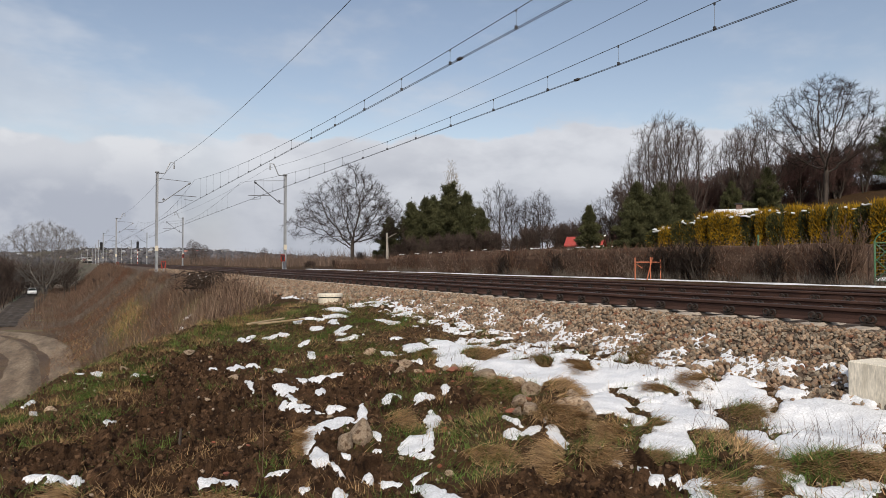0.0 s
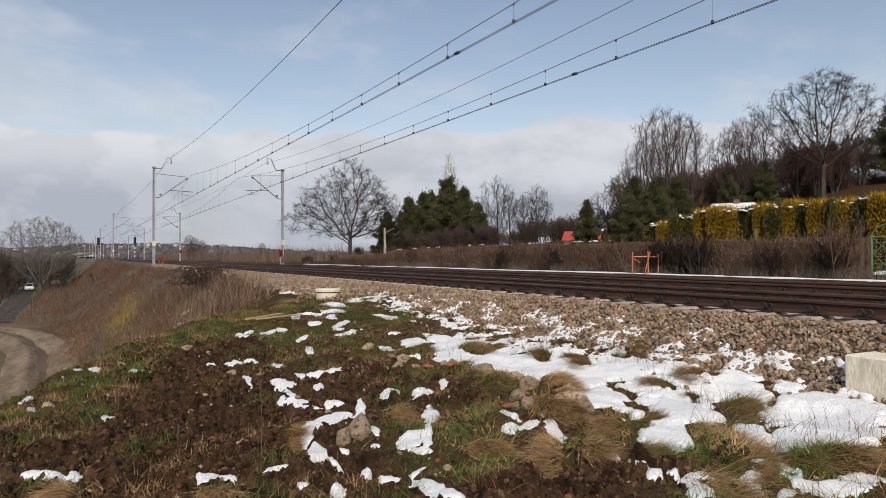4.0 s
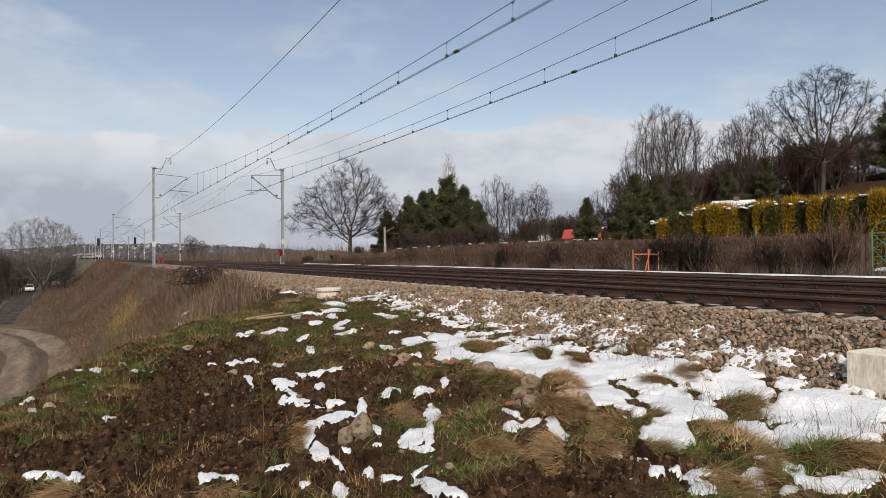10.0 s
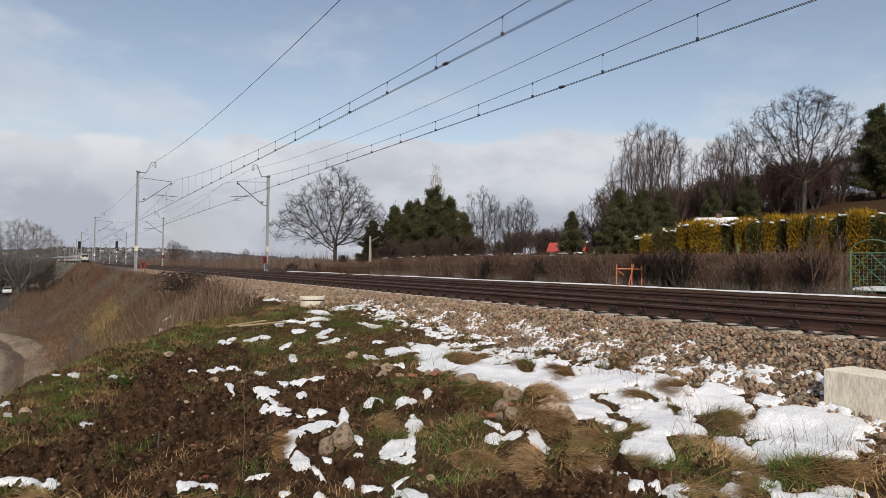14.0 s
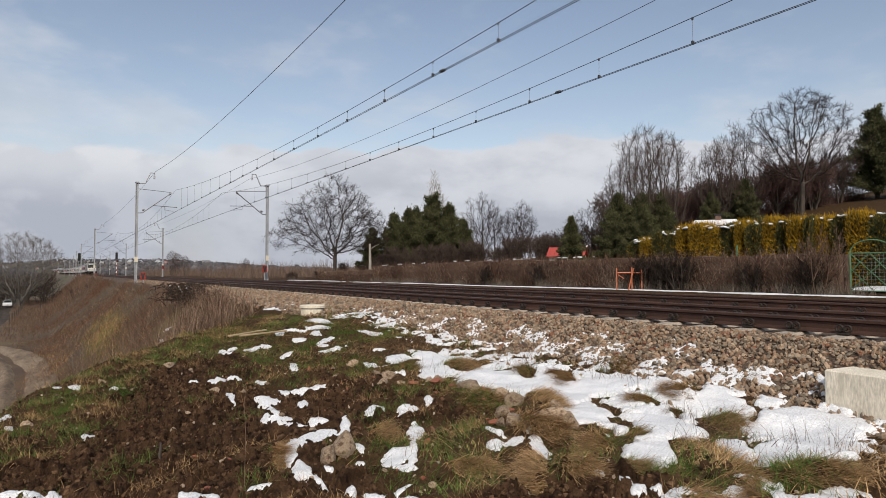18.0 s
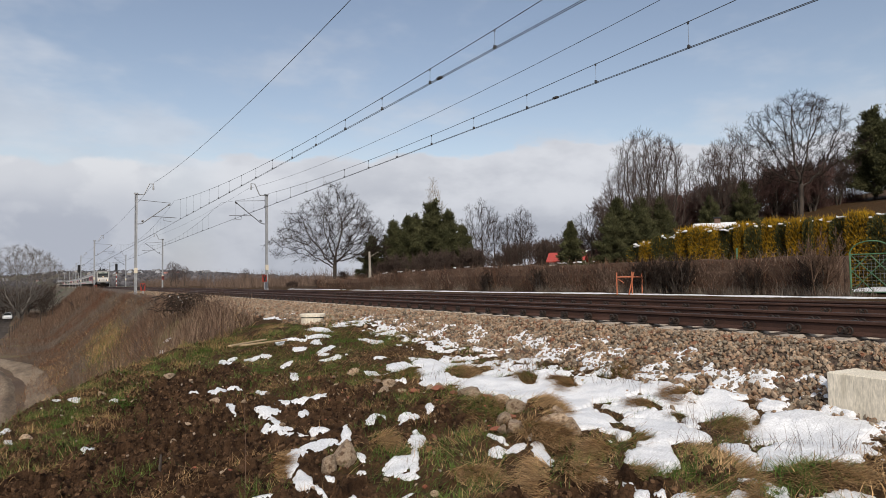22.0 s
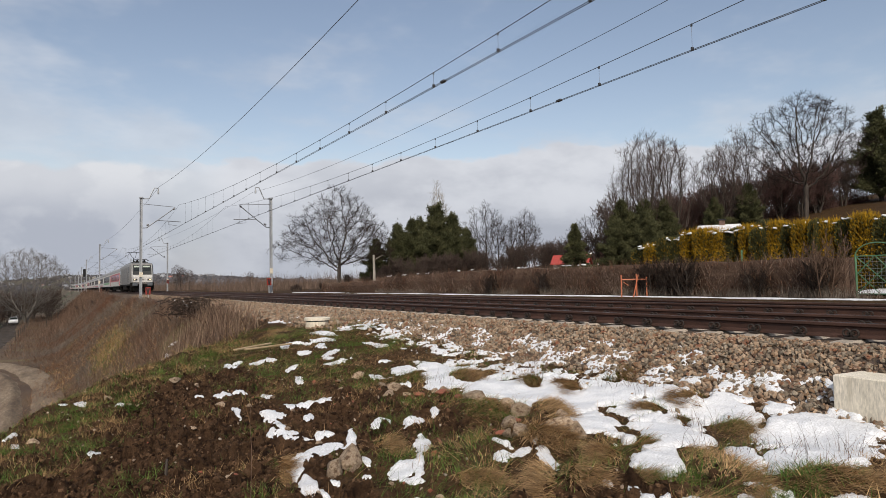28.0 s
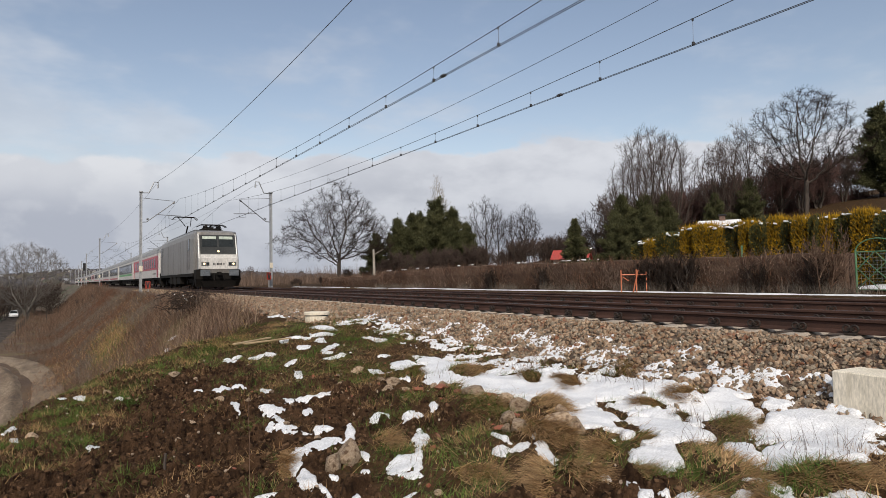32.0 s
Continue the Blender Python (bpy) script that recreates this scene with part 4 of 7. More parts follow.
        for x in (-0.68, 0.68):
            tail = Shape().tube([(x, Y(-0.07), 1.63), (x, Y(0.0), 1.63)], 0.07, 12)
            part("tail_lamp", tail, M_CABGLASS, loco)
        bb = Shape().box(-1.38, min(Y(0.05), Y(0.9)), 0.62, 1.38, max(Y(0.05), Y(0.9)), 1.28, 0.05)
        part("buffer_beam", bb, M_UNDER, loco, "black buffer beam")
        for sx in (-1, 1):
            bf = Shape().tube([(sx * 0.88, Y(0.1), 1.05), (sx * 0.88, Y(-0.32), 1.05)], 0.12, 12)
            bf.box(sx * 0.88 - 0.30, min(Y(-0.38), Y(-0.31)), 0.85, sx * 0.88 + 0.30, max(Y(-0.38), Y(-0.31)), 1.25, 0.03)
            part("buffer", bf, M_BUFFER, loco, "oblong dull grey buffer")
        pw = Shape()
        pw.rings([[(-1.3, Y(0.35), 0.2), (1.3, Y(0.35), 0.2), (1.3, Y(0.75), 0.2), (-1.3, Y(0.75), 0.2)], [(-1.42, Y(0.05), 0.68), (1.42, Y(0.05), 0.68), (1.42, Y(0.75), 0.68), (-1.42, Y(0.75), 0.68)]])
        pw.rings([[(-0.9, Y(0.0), 0.15), (0.9, Y(0.0), 0.15), (0.9, Y(0.5), 0.15), (-0.9, Y(0.5), 0.15)], [(-1.1, Y(-0.2), 0.55), (1.1, Y(-0.2), 0.55), (1.1, Y(0.5), 0.55), (-1.1, Y(0.5), 0.55)]])
        part("obstacle_deflector", pw, M_UNDER, loco)
        ck = Shape().box(-0.1, min(Y(-0.35), Y(0.1)), 0.9, 0.1, max(Y(-0.35), Y(0.1)), 1.12)
        ck.tube([(0.25, Y(-0.05), 1.0), (0.3, Y(-0.2), 0.6), (0.2, Y(-0.02), 0.4)], 0.03, 6)
        ck.tube([(-0.25, Y(-0.05), 1.0), (-0.3, Y(-0.2), 0.6), (-0.2, Y(-0.02), 0.4)], 0.03, 6)
        part("coupling", ck, M_UNDER, loco)
        for sx in (-1, 1):
            dw = Shape().box(sx * 1.465 - 0.012, min(Y(2.1), Y(2.6)), 2.55, sx * 1.465 + 0.012, max(Y(2.1), Y(2.6)), 3.3)
            part("side_window", dw, M_CABGLASS, loco)
            for v in (1.95, 2.75):
                part("handrail", Shape().tube([(sx * 1.5, Y(v), 1.3), (sx * 1.5, Y(v), 2.6)], 0.02, 5), M_DSTEEL, loco)
    for sx in (-1, 1):
        part("sill", Shape().box(sx * 1.40 - 0.05, 0.9, 0.85, sx * 1.40 + 0.05, L - 0.9, 1.06), M_UNDER, loco)
        for k in range(3):
            part("underframe_box", Shape().box(sx * 1.2 - 0.2, 6.6 + 2 * k, 0.35, sx * 1.2 + 0.2, 8.2 + 2 * k, 0.9, 0.03), M_UNDER, loco)
    for sx in (-1, 1):
        for y in (3.1, 6.2, 9.4, 12.6, L - 3.1):
            part("panel_seam", Shape().box(sx * 1.462 - 0.01, y - 0.03, 1.1, sx * 1.462 + 0.01, y + 0.03, 3.3), M_GREYBAND, loco)
    for y in (3.9, L - 3.9):
        bogie(loco, y, (-1.3, 1.3))
    for k in range(5):
        part("roof_hatch", Shape().box(-1.0, 3.4 + k * 2.5, 3.86, 1.0, 5.6 + k * 2.5, 4.02, 0.05), M_GREYBAND, loco)
    for y in (2.2, 2.9, 6.8, 7.6, 11.2, 12.4, 16.4):
        for x in (-0.4, 0.45):
            part("insulator", Shape().lathe([(0.09, 3.9), (0.12, 4.0), (0.07, 4.05), (0.12, 4.1), (0.06, 4.25)], 8, (x, y, 0)), M_UNDER, loco)
    part("roof_busbar", Shape().tube([(0.45, 2.2, 4.28), (0.45, 16.4, 4.28)], 0.025, 5), M_UNDER, loco)
    # front pantograph folded, rear one raised to the wire
    fold = Shape()
    fold.tube([(0, 2.3, 4.10), (0, 4.2, 4.16), (0, 2.4, 4.24)], 0.05, 6)
    fold.box(-0.6, 2.2, 3.92, 0.6, 4.2, 4.05)
    for y in (2.25, 2.65):
        fold.tube([(-0.95, y, 4.14), (-0.7, y, 4.28), (0.7, y, 4.28), (0.95, y, 4.14)], 0.03, 5)
    part("folded_pantograph", fold, M_UNDER, loco, "folded black pantograph")
    rai = Shape()
    rai.box(-0.5, 13.0, 3.95, 0.5, 14.2, 4.1)
    rai.tube([(0, 14.0, 4.1), (0, 12.6, 4.95)], 0.06, 6)
    rai.tube([(-0.18, 12.6, 4.95), (-0.5, 14.1, CONTACT_Z - 0.12)], 0.03, 5)
    rai.tube([(0.18, 12.6, 4.95), (0.5, 14.1, CONTACT_Z - 0.12)], 0.03, 5)
    for y in (13.9, 14.35):
        rai.tube([(-0.98, y, CONTACT_Z - 0.28), (-0.75, y, CONTACT_Z - 0.06), (0.75, y, CONTACT_Z - 0.06), (0.98, y, CONTACT_Z - 0.28)], 0.03, 5)
    rai.tube([(-0.5, 13.9, CONTACT_Z - 0.12), (-0.5, 14.35, CONTACT_Z - 0.12)], 0.025, 5)
    rai.tube([(0.5, 13.9, CONTACT_Z - 0.12), (0.5, 14.35, CONTACT_Z - 0.12)], 0.025, 5)
    part("raised_pantograph", rai, M_UNDER, loco, "black pantograph raised to the wire")
    return loco


COACH = 26.4


def coach(style, label):
    """A coach body from y = 0 to its far end."""
    c = thing("passenger_coach", label, "railway coach", group="coaches of the train")
    L = 26.1
    s = Shape().rings([side_ring(y, 1.42, i, 0.95, 3.2, 1.0, 0.02) for y, i in ((0.25, 0.12), (0.40, 0.0), (L - 0.40, 0.0), (L - 0.25, 0.12))])
    part("body", s, M_CREAM, c, "off-white coach side")
    r = Shape().rings([[(x, y, z) for x, y, z in side_ring(y, 1.425, i, 3.18, 3.22, 1.0, 0.78)] for y, i in ((0.22, 0.12), (0.40, 0.0), (L - 0.40, 0.0), (L - 0.22, 0.12))])
    part("roof", r, M_ROOF, c, "grey rounded roof")
    band_mat, z0, z1 = {"red": (M_CRIMSON, 1.72, 2.98), "green": (M_GREENBAND, 1.42, 1.66), "grey": (M_CRIMSON, 1.10, 1.30)}[style]
    b = Shape()
    for sx in (-1, 1):
        b.box(sx * 1.424 - 0.008, 0.9, z0, sx * 1.424 + 0.008, L - 0.9, z1)
    part("stripe", b, band_mat, c, {"red": "faded red window band", "green": "green stripe below the windows", "grey": "narrow red stripe"}[style])
    if style != "red":
        d = Shape()
        for sx in (-1, 1):
            d.box(sx * 1.424 - 0.006, 0.9, 1.74, sx * 1.424 + 0.006, L - 0.9, 2.95)
        part("window_band", d, M_GREYBAND, c, "dark grey window band")
    n = 11
    for sx in (-1, 1):
        for k in range(n):
            y0 = 2.4 + k * (L - 4.8) / n + 0.25
            w = Shape().box(sx * 1.434 - 0.012, y0, 1.88, sx * 1.434 + 0.012, y0 + (1.0 if style == "red" else 1.45), 2.78, 0.004)
            part("window", w, M_WINDOW, c)
        for y0 in (0.75, L - 1.65):
            part("door", Shape().box(sx * 1.436 - 0.01, y0, 1.0, sx * 1.436 + 0.01, y0 + 0.9, 2.9, 0.004), M_CREAM if style != "red" else M_CRIMSON, c)
        if style == "red":
            lt = Shape()
            for k in range(8):
                lt.box(sx * 1.43 - 0.004, 2.4 + k * 0.3, 1.28, sx * 1.43 + 0.004, 2.6 + k * 0.3, 1.36)
            part("marking", lt, M_GREYBAND, c)
    for k in range(5):
        part("underframe_box", Shape().box(-1.2, 6.0 + k * 3.0, 0.35, 1.2, 8.2 + k * 3.0, 0.95, 0.03), M_UNDER, c)
    part("underframe", Shape().box(-1.3, 0.4, 0.75, 1.3, L - 0.4, 0.96), M_UNDER, c)
    for y0, y1 in ((-0.12, 0.25), (L - 0.25, L + 0.14)):
        part("gangway", Shape().box(-0.7, y0, 1.1, 0.7, y1, 3.2, 0.05), M_UNDER, c, "black rubber gangway")
    for y in (3.3, L - 3.3):
        bogie(c, y, (-1.25, 1.25))
    return c


loco = locomotive()
loco.scale = (1.02, 1.0, 1.03)
red_coach = coach("red", "off-white coach with a faded red window band")
green_coach = coach("green", "off-white coach with dark windows and a green stripe")
grey_coach = coach("grey", "off-white coach with dark window band and thin red stripe")
TRAIN = [(loco, 0.0, 18.9), (red_coach, 19.2, COACH), (green_coach, 19.2 + COACH, COACH), (grey_coach, 19.2 + 2 * COACH, COACH)]
for k in range(3, 15):
    src = (red_coach, grey_coach, green_coach)[(k * 2) % 3 if k > 4 else 1]
    TRAIN.append((copy_thing(src, pose(0, 0, 0)), 19.2 + k * COACH, COACH))
# seconds and the front's place along the line
RUN = [(0, 512), (3, 478), (6, 441), (9, 401), (11, 365), (13, 329), (15, 292), (17, 257), (19.5, 214), (22, 174), (24, 147), (25.5, 127), (27.5, 99.5), (29, 81.5), (30, 69), (31, 56.3), (32, 43.8)]


def on_line(y):
    return NEAR_TRACK - float(track_shift(y)), y


def motions():
    """Run the train along the near track."""
    for car, behind, length in TRAIN:
        rows = []
        for t, y in RUN:
            x0, y0 = on_line(y + behind + 2.0)
            x1, y1 = on_line(y + behind + length - 2.0)
            yaw = math.degrees(math.atan2(x0 - x1, y1 - y0))
            a = radians(yaw)
            rows.append((t, pose(x0 + 2.0 * math.sin(a), y0 - 2.0 * math.cos(a), 0.002, 0, 0, yaw)))
        walk(car, rows)


# ---- trees ----
class Wood:
    """Gathers tapered branch tubes quickly."""

    def __init__(self):
        self.v, self.f = [], []

    def limb(self, pts, radii, n):
        k = len(self.v)
        d0 = pts[-1] - pts[0]
        side = d0.cross(Vector((0.3, 0.5, 0.8))).normalized()
        t = d0.cross(side).normalized()
        for p, r in zip(pts, radii):
            for i in range(n):
                a = 2 * math.pi * i / n
                q = p + side * (math.cos(a) * r) + t * (math.sin(a) * r)
                self.v.append((q.x, q.y, q.z))
        for j in range(len(pts) - 1):
            for i in range(n):
                a, b = k + j * n + i, k + j * n + (i + 1) % n
                self.f.append((a, b, b + n, a + n))

    def mesh(self, name, m):
        return raw_mesh(name, self.v, self.f, m, smooth=True)


def rand_dir(rng, d, spread):
    p = d.cross(Vector((rng.uniform(-1, 1), rng.uniform(-1, 1), rng.uniform(-1, 1)))).normalized()
    return (d * math.cos(spread) + p * math.sin(spread)).normalized()


def grow(wood, rng, start, way, length, r, level, opt):
    """One branch and its children."""
    steps = 4 if level < 2 else 3
    pts, d, p = [start.copy()], way.copy(), start.copy()
    for i in range(steps):
        d = (d + Vector((rng.uniform(-1, 1), rng.uniform(-1, 1), rng.uniform(-0.6, 1))) * opt["crook"] * (0.4 if level == 0 else 1.0) + Vector((0, 0, opt["lift"] * (1 if level else 0)))).normalized()
        p = p + d * (length / steps)
        pts.append(p.copy())
    end = max(r * (0.45 if level else 0.55), opt["thin"])
    radii = [r + (end - r) * i / steps for i in range(steps + 1)]
    wood[0 if level < 2 else 1].limb(pts, radii, 7 if level == 0 else (5 if level < 2 else 3))
    if level >= opt["levels"]:
        return
    n = opt["kids"][min(level, len(opt["kids"]) - 1)]
    first = opt["clear"] if level == 0 else 0.32
    for k in range(n):
        u = first + (1 - first) * ((k + rng.random()) / n) ** (0.9 if level == 0 else 0.75)
        s = min(int(u * steps), steps - 1)
        q = pts[s].lerp(pts[s + 1], u * steps - s)
        dd = (pts[s + 1] - pts[s]).normalized()
        ang = radians(rng.uniform(*opt["angle"]))
        w = rand_dir(rng, dd, ang)
        if w.z < opt["droop"]:
            w.z = opt["droop"] + 0.15 * rng.random()
            w.normalize()
        ln = length * opt["ratio"] * rng.uniform(0.7, 1.15) * (1.25 - 0.6 * u if level else 1.2 - 0.55 * (u - first) / (1 - first))
        grow(wood, rng, q, w, ln, max(radii[s] * opt["slim"], opt["thin"]), level + 1, opt)
    if level:
        grow(wood, rng, pts[-1], d, length * opt["ratio"], end, level + 1, opt)


def bare_tree_mesh(seed, height, trunk_r, levels=4, kids=(9, 5, 4, 3), clear=0.3, angle=(30, 60), ratio=0.58, crook=0.16, lift=0.06, thin=0.011, slim=0.62, droop=-0.2, stems=1, bark=None, spread=None, twig=None):
    rng = random.Random(seed)
    opt = dict(levels=levels, kids=kids, clear=clear, angle=angle, ratio=ratio, crook=crook, lift=lift, thin=thin, slim=slim, droop=droop)
    wood = (Wood(), Wood())
    for s in range(stems):
        lean = 0.03 if stems == 1 else 0.28
        a = 2 * math.pi * s / stems + rng.random()
        way = Vector((math.cos(a) * lean, math.sin(a) * lean, 1)).normalized()
        base = Vector((math.cos(a) * 0.15 * (stems > 1), math.sin(a) * 0.15 * (stems > 1), -0.15))
        grow(wood, rng, base, way, height * 0.62 * rng.uniform(0.85, 1.0), trunk_r, 0, opt)
    # stretch the whole to its height and spread
    a = np.array(wood[0].v + wood[1].v)
    kz = height / np.quantile(a[:, 2], 0.995)
    kx = spread / np.quantile(np.hypot(a[:, 0], a[:, 1]), 0.985) if spread else kz
    for w in wood:
        w.v = [(x * kx, y * kx, z * kz) for x, y, z in w.v]
    return wood[0].mesh("trunk", bark or M_BARK), wood[1].mesh("crown", twig or (M_TWIG if bark is None else bark))


def crown_tree(seed, height, spread, clear, trunk_r, points=900, step=0.24, thin=0.011, stems=1, rise=0.15, full=0.6, low=0.45, twigs=2, twig_len=0.45, bark=None, twig=None, lean=0.0):
    """A bare tree whose limbs grow towards points spread through its crown."""
    rng = np.random.default_rng(seed)
    u = rng.random(points * 4)
    r = rng.random(points * 4) ** 0.5
    prof = np.clip(np.where(u < low, np.sqrt(np.clip(1 - ((low - u) / low) ** 2 * 0.8, 0, 1)), np.clip(1 - ((u - low) / (1 - low)) ** 2, 0, 1) ** full), 0, 1)
    keep = rng.random(len(u)) < prof ** 1.5
    u, r, prof = u[keep][:points], r[keep][:points], prof[keep][:points]
    an = rng.random(len(u)) * 2 * np.pi
    wob = 1 + 0.18 * np.sin(an * 3 + seed + 3 * u) + 0.14 * np.sin(an * 5 + u * 9)
    A = np.stack([np.cos(an) * r * prof * spread * wob, np.sin(an) * r * prof * spread * wob, height * (clear + (1 - clear) * u * (1 - 0.10 * r))], 1)
    N, par = [], []
    for s in range(stems):
        a0 = 2 * math.pi * (s + rng.random() * 0.5) / stems
        out = 0.0 if stems == 1 else 0.30
        q, k = np.array([0.12 * math.cos(a0) * (stems > 1), 0.12 * math.sin(a0) * (stems > 1), -0.15]), -1
        d = np.array([math.cos(a0) * out + lean, math.sin(a0) * out, 1.0])
        while q[2] < height * clear * (1.0 if stems == 1 else 0.8) + 0.1:
            N.append(q.copy()), par.append(k)
            k = len(N) - 1
            q = q + (d / np.linalg.norm(d) + rng.normal(0, 0.07, 3)) * step
    N = np.array(N)
    par = list(par)
    dist = np.linalg.norm(A[:, None] - N[None], axis=2)
    best, near = dist.min(1), dist.argmin(1)
    alive = np.ones(len(A), bool)
    used = {}
    for it in range(160):
        sel = np.where(alive & (best < 7.0))[0]
        if not len(sel):
            break
        W = A[sel] - N[near[sel]]
        W /= np.linalg.norm(W, axis=1)[:, None] + 1e-9
        acc = np.zeros_like(N)
        np.add.at(acc, near[sel], W)
        grow_from = np.unique(near[sel])
        grow_from = np.array([g for g in grow_from if used.get(g, 0) < 3])
        if not len(grow_from):
            break
        D = acc[grow_from]
        D = D / (np.linalg.norm(D, axis=1)[:, None] + 1e-9) + rng.normal(0, 0.20, D.shape) + np.array([0, 0, rise])
        D /= np.linalg.norm(D, axis=1)[:, None]
        for g in grow_from:
            used[g] = used.get(g, 0) + 1
        fresh = N[grow_from] + D * step
        k0 = len(N)
        N = np.concatenate([N, fresh])
        par.extend(int(g) for g in grow_from)
        dn = np.linalg.norm(A[:, None] - fresh[None], axis=2)
        m = dn.min(1)
        better = m < best
        near = np.where(better, k0 + dn.argmin(1), near)
        best = np.minimum(best, m)
        alive &= best > step * 1.5
    n = len(N)
    kids = [[] for _ in range(n)]
    for i, q in enumerate(par):
        if q >= 0:
            kids[q].append(i)
    tips = np.array([0 if kids[i] else 1 for i in range(n)])
    for i in range(n - 1, -1, -1):
        if par[i] >= 0:
            tips[par[i]] += tips[i]
    power = math.log(max(tips.max(), 3)) / math.log(trunk_r / thin)
    rad = thin * tips ** (1 / power)
    wood = (Wood(), Wood())

    def chain(start, first):
        pts, rr = [Vector(N[first])], [min(rad[first], rad[start] * 1.15)]
        i = start
        while True:
            pts.append(Vector(N[i])), rr.append(rad[i])
            if not kids[i]:
                break
            i = max(kids[i], key=lambda c: tips[c])
        big = rr[0] > trunk_r * 0.30
        wood[0 if big else 1].limb(pts, rr, 7 if big else 4)

    for i in range(n):
        main = max(kids[i], key=lambda c: tips[c]) if kids[i] else -1
        for c in kids[i]:
            if c != main or par[i] < 0:
                chain(c, i)
        if rad[i] < thin * 2.6 and par[i] >= 0:
            base = Vector(N[i])
            along = (base - Vector(N[par[i]])).normalized()
            for t in range(twigs + (2 if not kids[i] else 0)):
                d = (along * 0.8 + Vector(rng.normal(0, 0.55, 3)) + Vector((0, 0, rise + 0.1))).normalized()
                ln = twig_len * rng.uniform(0.5, 1.3)
                e = base + d * ln * 0.5
                d2 = (d + Vector(rng.normal(0, 0.28, 3)) + Vector((0, 0, 0.12))).normalized()
                wood[1].limb([base, e, e + d2 * ln * 0.5], [thin * 0.85, thin * 0.65, thin * 0.4], 3)
                if t % 2 == 0:
                    d3 = (d + Vector(rng.normal(0, 0.5, 3))).normalized()
                    wood[1].limb([e, e + d3 * ln * 0.5], [thin * 0.6, thin * 0.4], 3)
    return wood[0].mesh("trunk", bark or M_BARK), wood[1].mesh("crown", twig or (M_TWIG if bark is None else bark))


def place_tree(meshes, name, label, at, group="", size=1.0, turn=0.0, category="tree"):
    t = thing(name, label, category, (at[0], at[1], at[2] if len(at) > 2 else float(ground_z(at[0], at[1]))), group=group, turn=turn)
    t.scale = (size, size, size)
    part("trunk", meshes[0], None, t)
    part("crown", meshes[1], None, t)
    return t


def foliage_mesh(name, seed, count, shape, leaf, m, droop=0.3, wide=0.16, second=0.0):
    """Many small leaf sprays inside a shape; shape(u) gives a point and the way outwards."""
    rng = np.random.default_rng(seed)
    P, D = shape(rng, count)
    ln = leaf * rng.uniform(0.6, 1.4, count)[:, None]
    D = D + rng.normal(0, 0.45, D.shape)
    D[:, 2] -= droop * rng.random(count)
    D /= np.linalg.norm(D, axis=1)[:, None]
    S = np.cross(D, rng.normal(0, 1, D.shape))
    S /= np.linalg.norm(S, axis=1)[:, None] + 1e-9
    N = np.cross(D, S)
    w = ln * wide
    # a spray is a lean three-sided spindle
    tip, mid = P + D * ln, P + D * ln * 0.4
    a, b, c = mid + S * w, mid - S * w * 0.6 + N * w * 0.5, mid - S * w * 0.5 - N * w * 0.5
    V = np.stack([P, a, b, c, tip], 1).reshape(-1, 3)
    k = np.arange(count)[:, None] * 5
    F = np.concatenate([k + np.array(q) for q in ((0, 1, 2), (0, 2, 3), (0, 3, 1), (4, 2, 1), (4, 3, 2), (4, 1, 3))])
    pick = np.tile(rng.random(count) < second, 6) * 1 if second else None
    return raw_mesh(name, V, F, m, pick, smooth=False)


def conifer_shape(height, radius, lumps=0.35, power=0.85, base=0.04):
    def fill(rng, n):
        z = base + (1 - base) * rng.beta(1.0, 1.5, n)
        a = rng.random(n) * 2 * np.pi
        tier = np.abs(np.sin(z * 17 + 0.5 * np.sin(a * 3)))
        lob = 1 - lumps + lumps * np.sin(a * 5 + z * 9) * 0.6
        rr = radius * (1 - z) ** power * lob * (0.35 + 0.65 * tier) * np.sqrt(rng.uniform(0.25, 1.0, n))
        P = np.stack([np.cos(a) * rr, np.sin(a) * rr, z * height], 1)
        D = np.stack([np.cos(a), np.sin(a), np.full(n, 0.25)], 1)
        return P, D
    return fill


def conifer_meshes(seed, height, radius, count, leaf, **kw):
    tr = Shape().tube([(0, 0, -0.2), (0, 0, height * 0.5), (0, 0, height * 0.97)], [radius * 0.07, radius * 0.045, 0.012], 7)
    for k in range(40):
        z = 0.06 + 0.9 * k / 40
        a = k * 2.4
        r = radius * (1 - z) ** 0.85 * 0.85
        tr.tube([(0, 0, z * height), (math.cos(a) * r, math.sin(a) * r, z * height - 0.05 * r)], [0.03, 0.01], 4)
    return tr.mesh("trunk", M_BARK), foliage_mesh("crown", seed, count, conifer_shape(height, radius, **kw), leaf, M_NEEDLE)


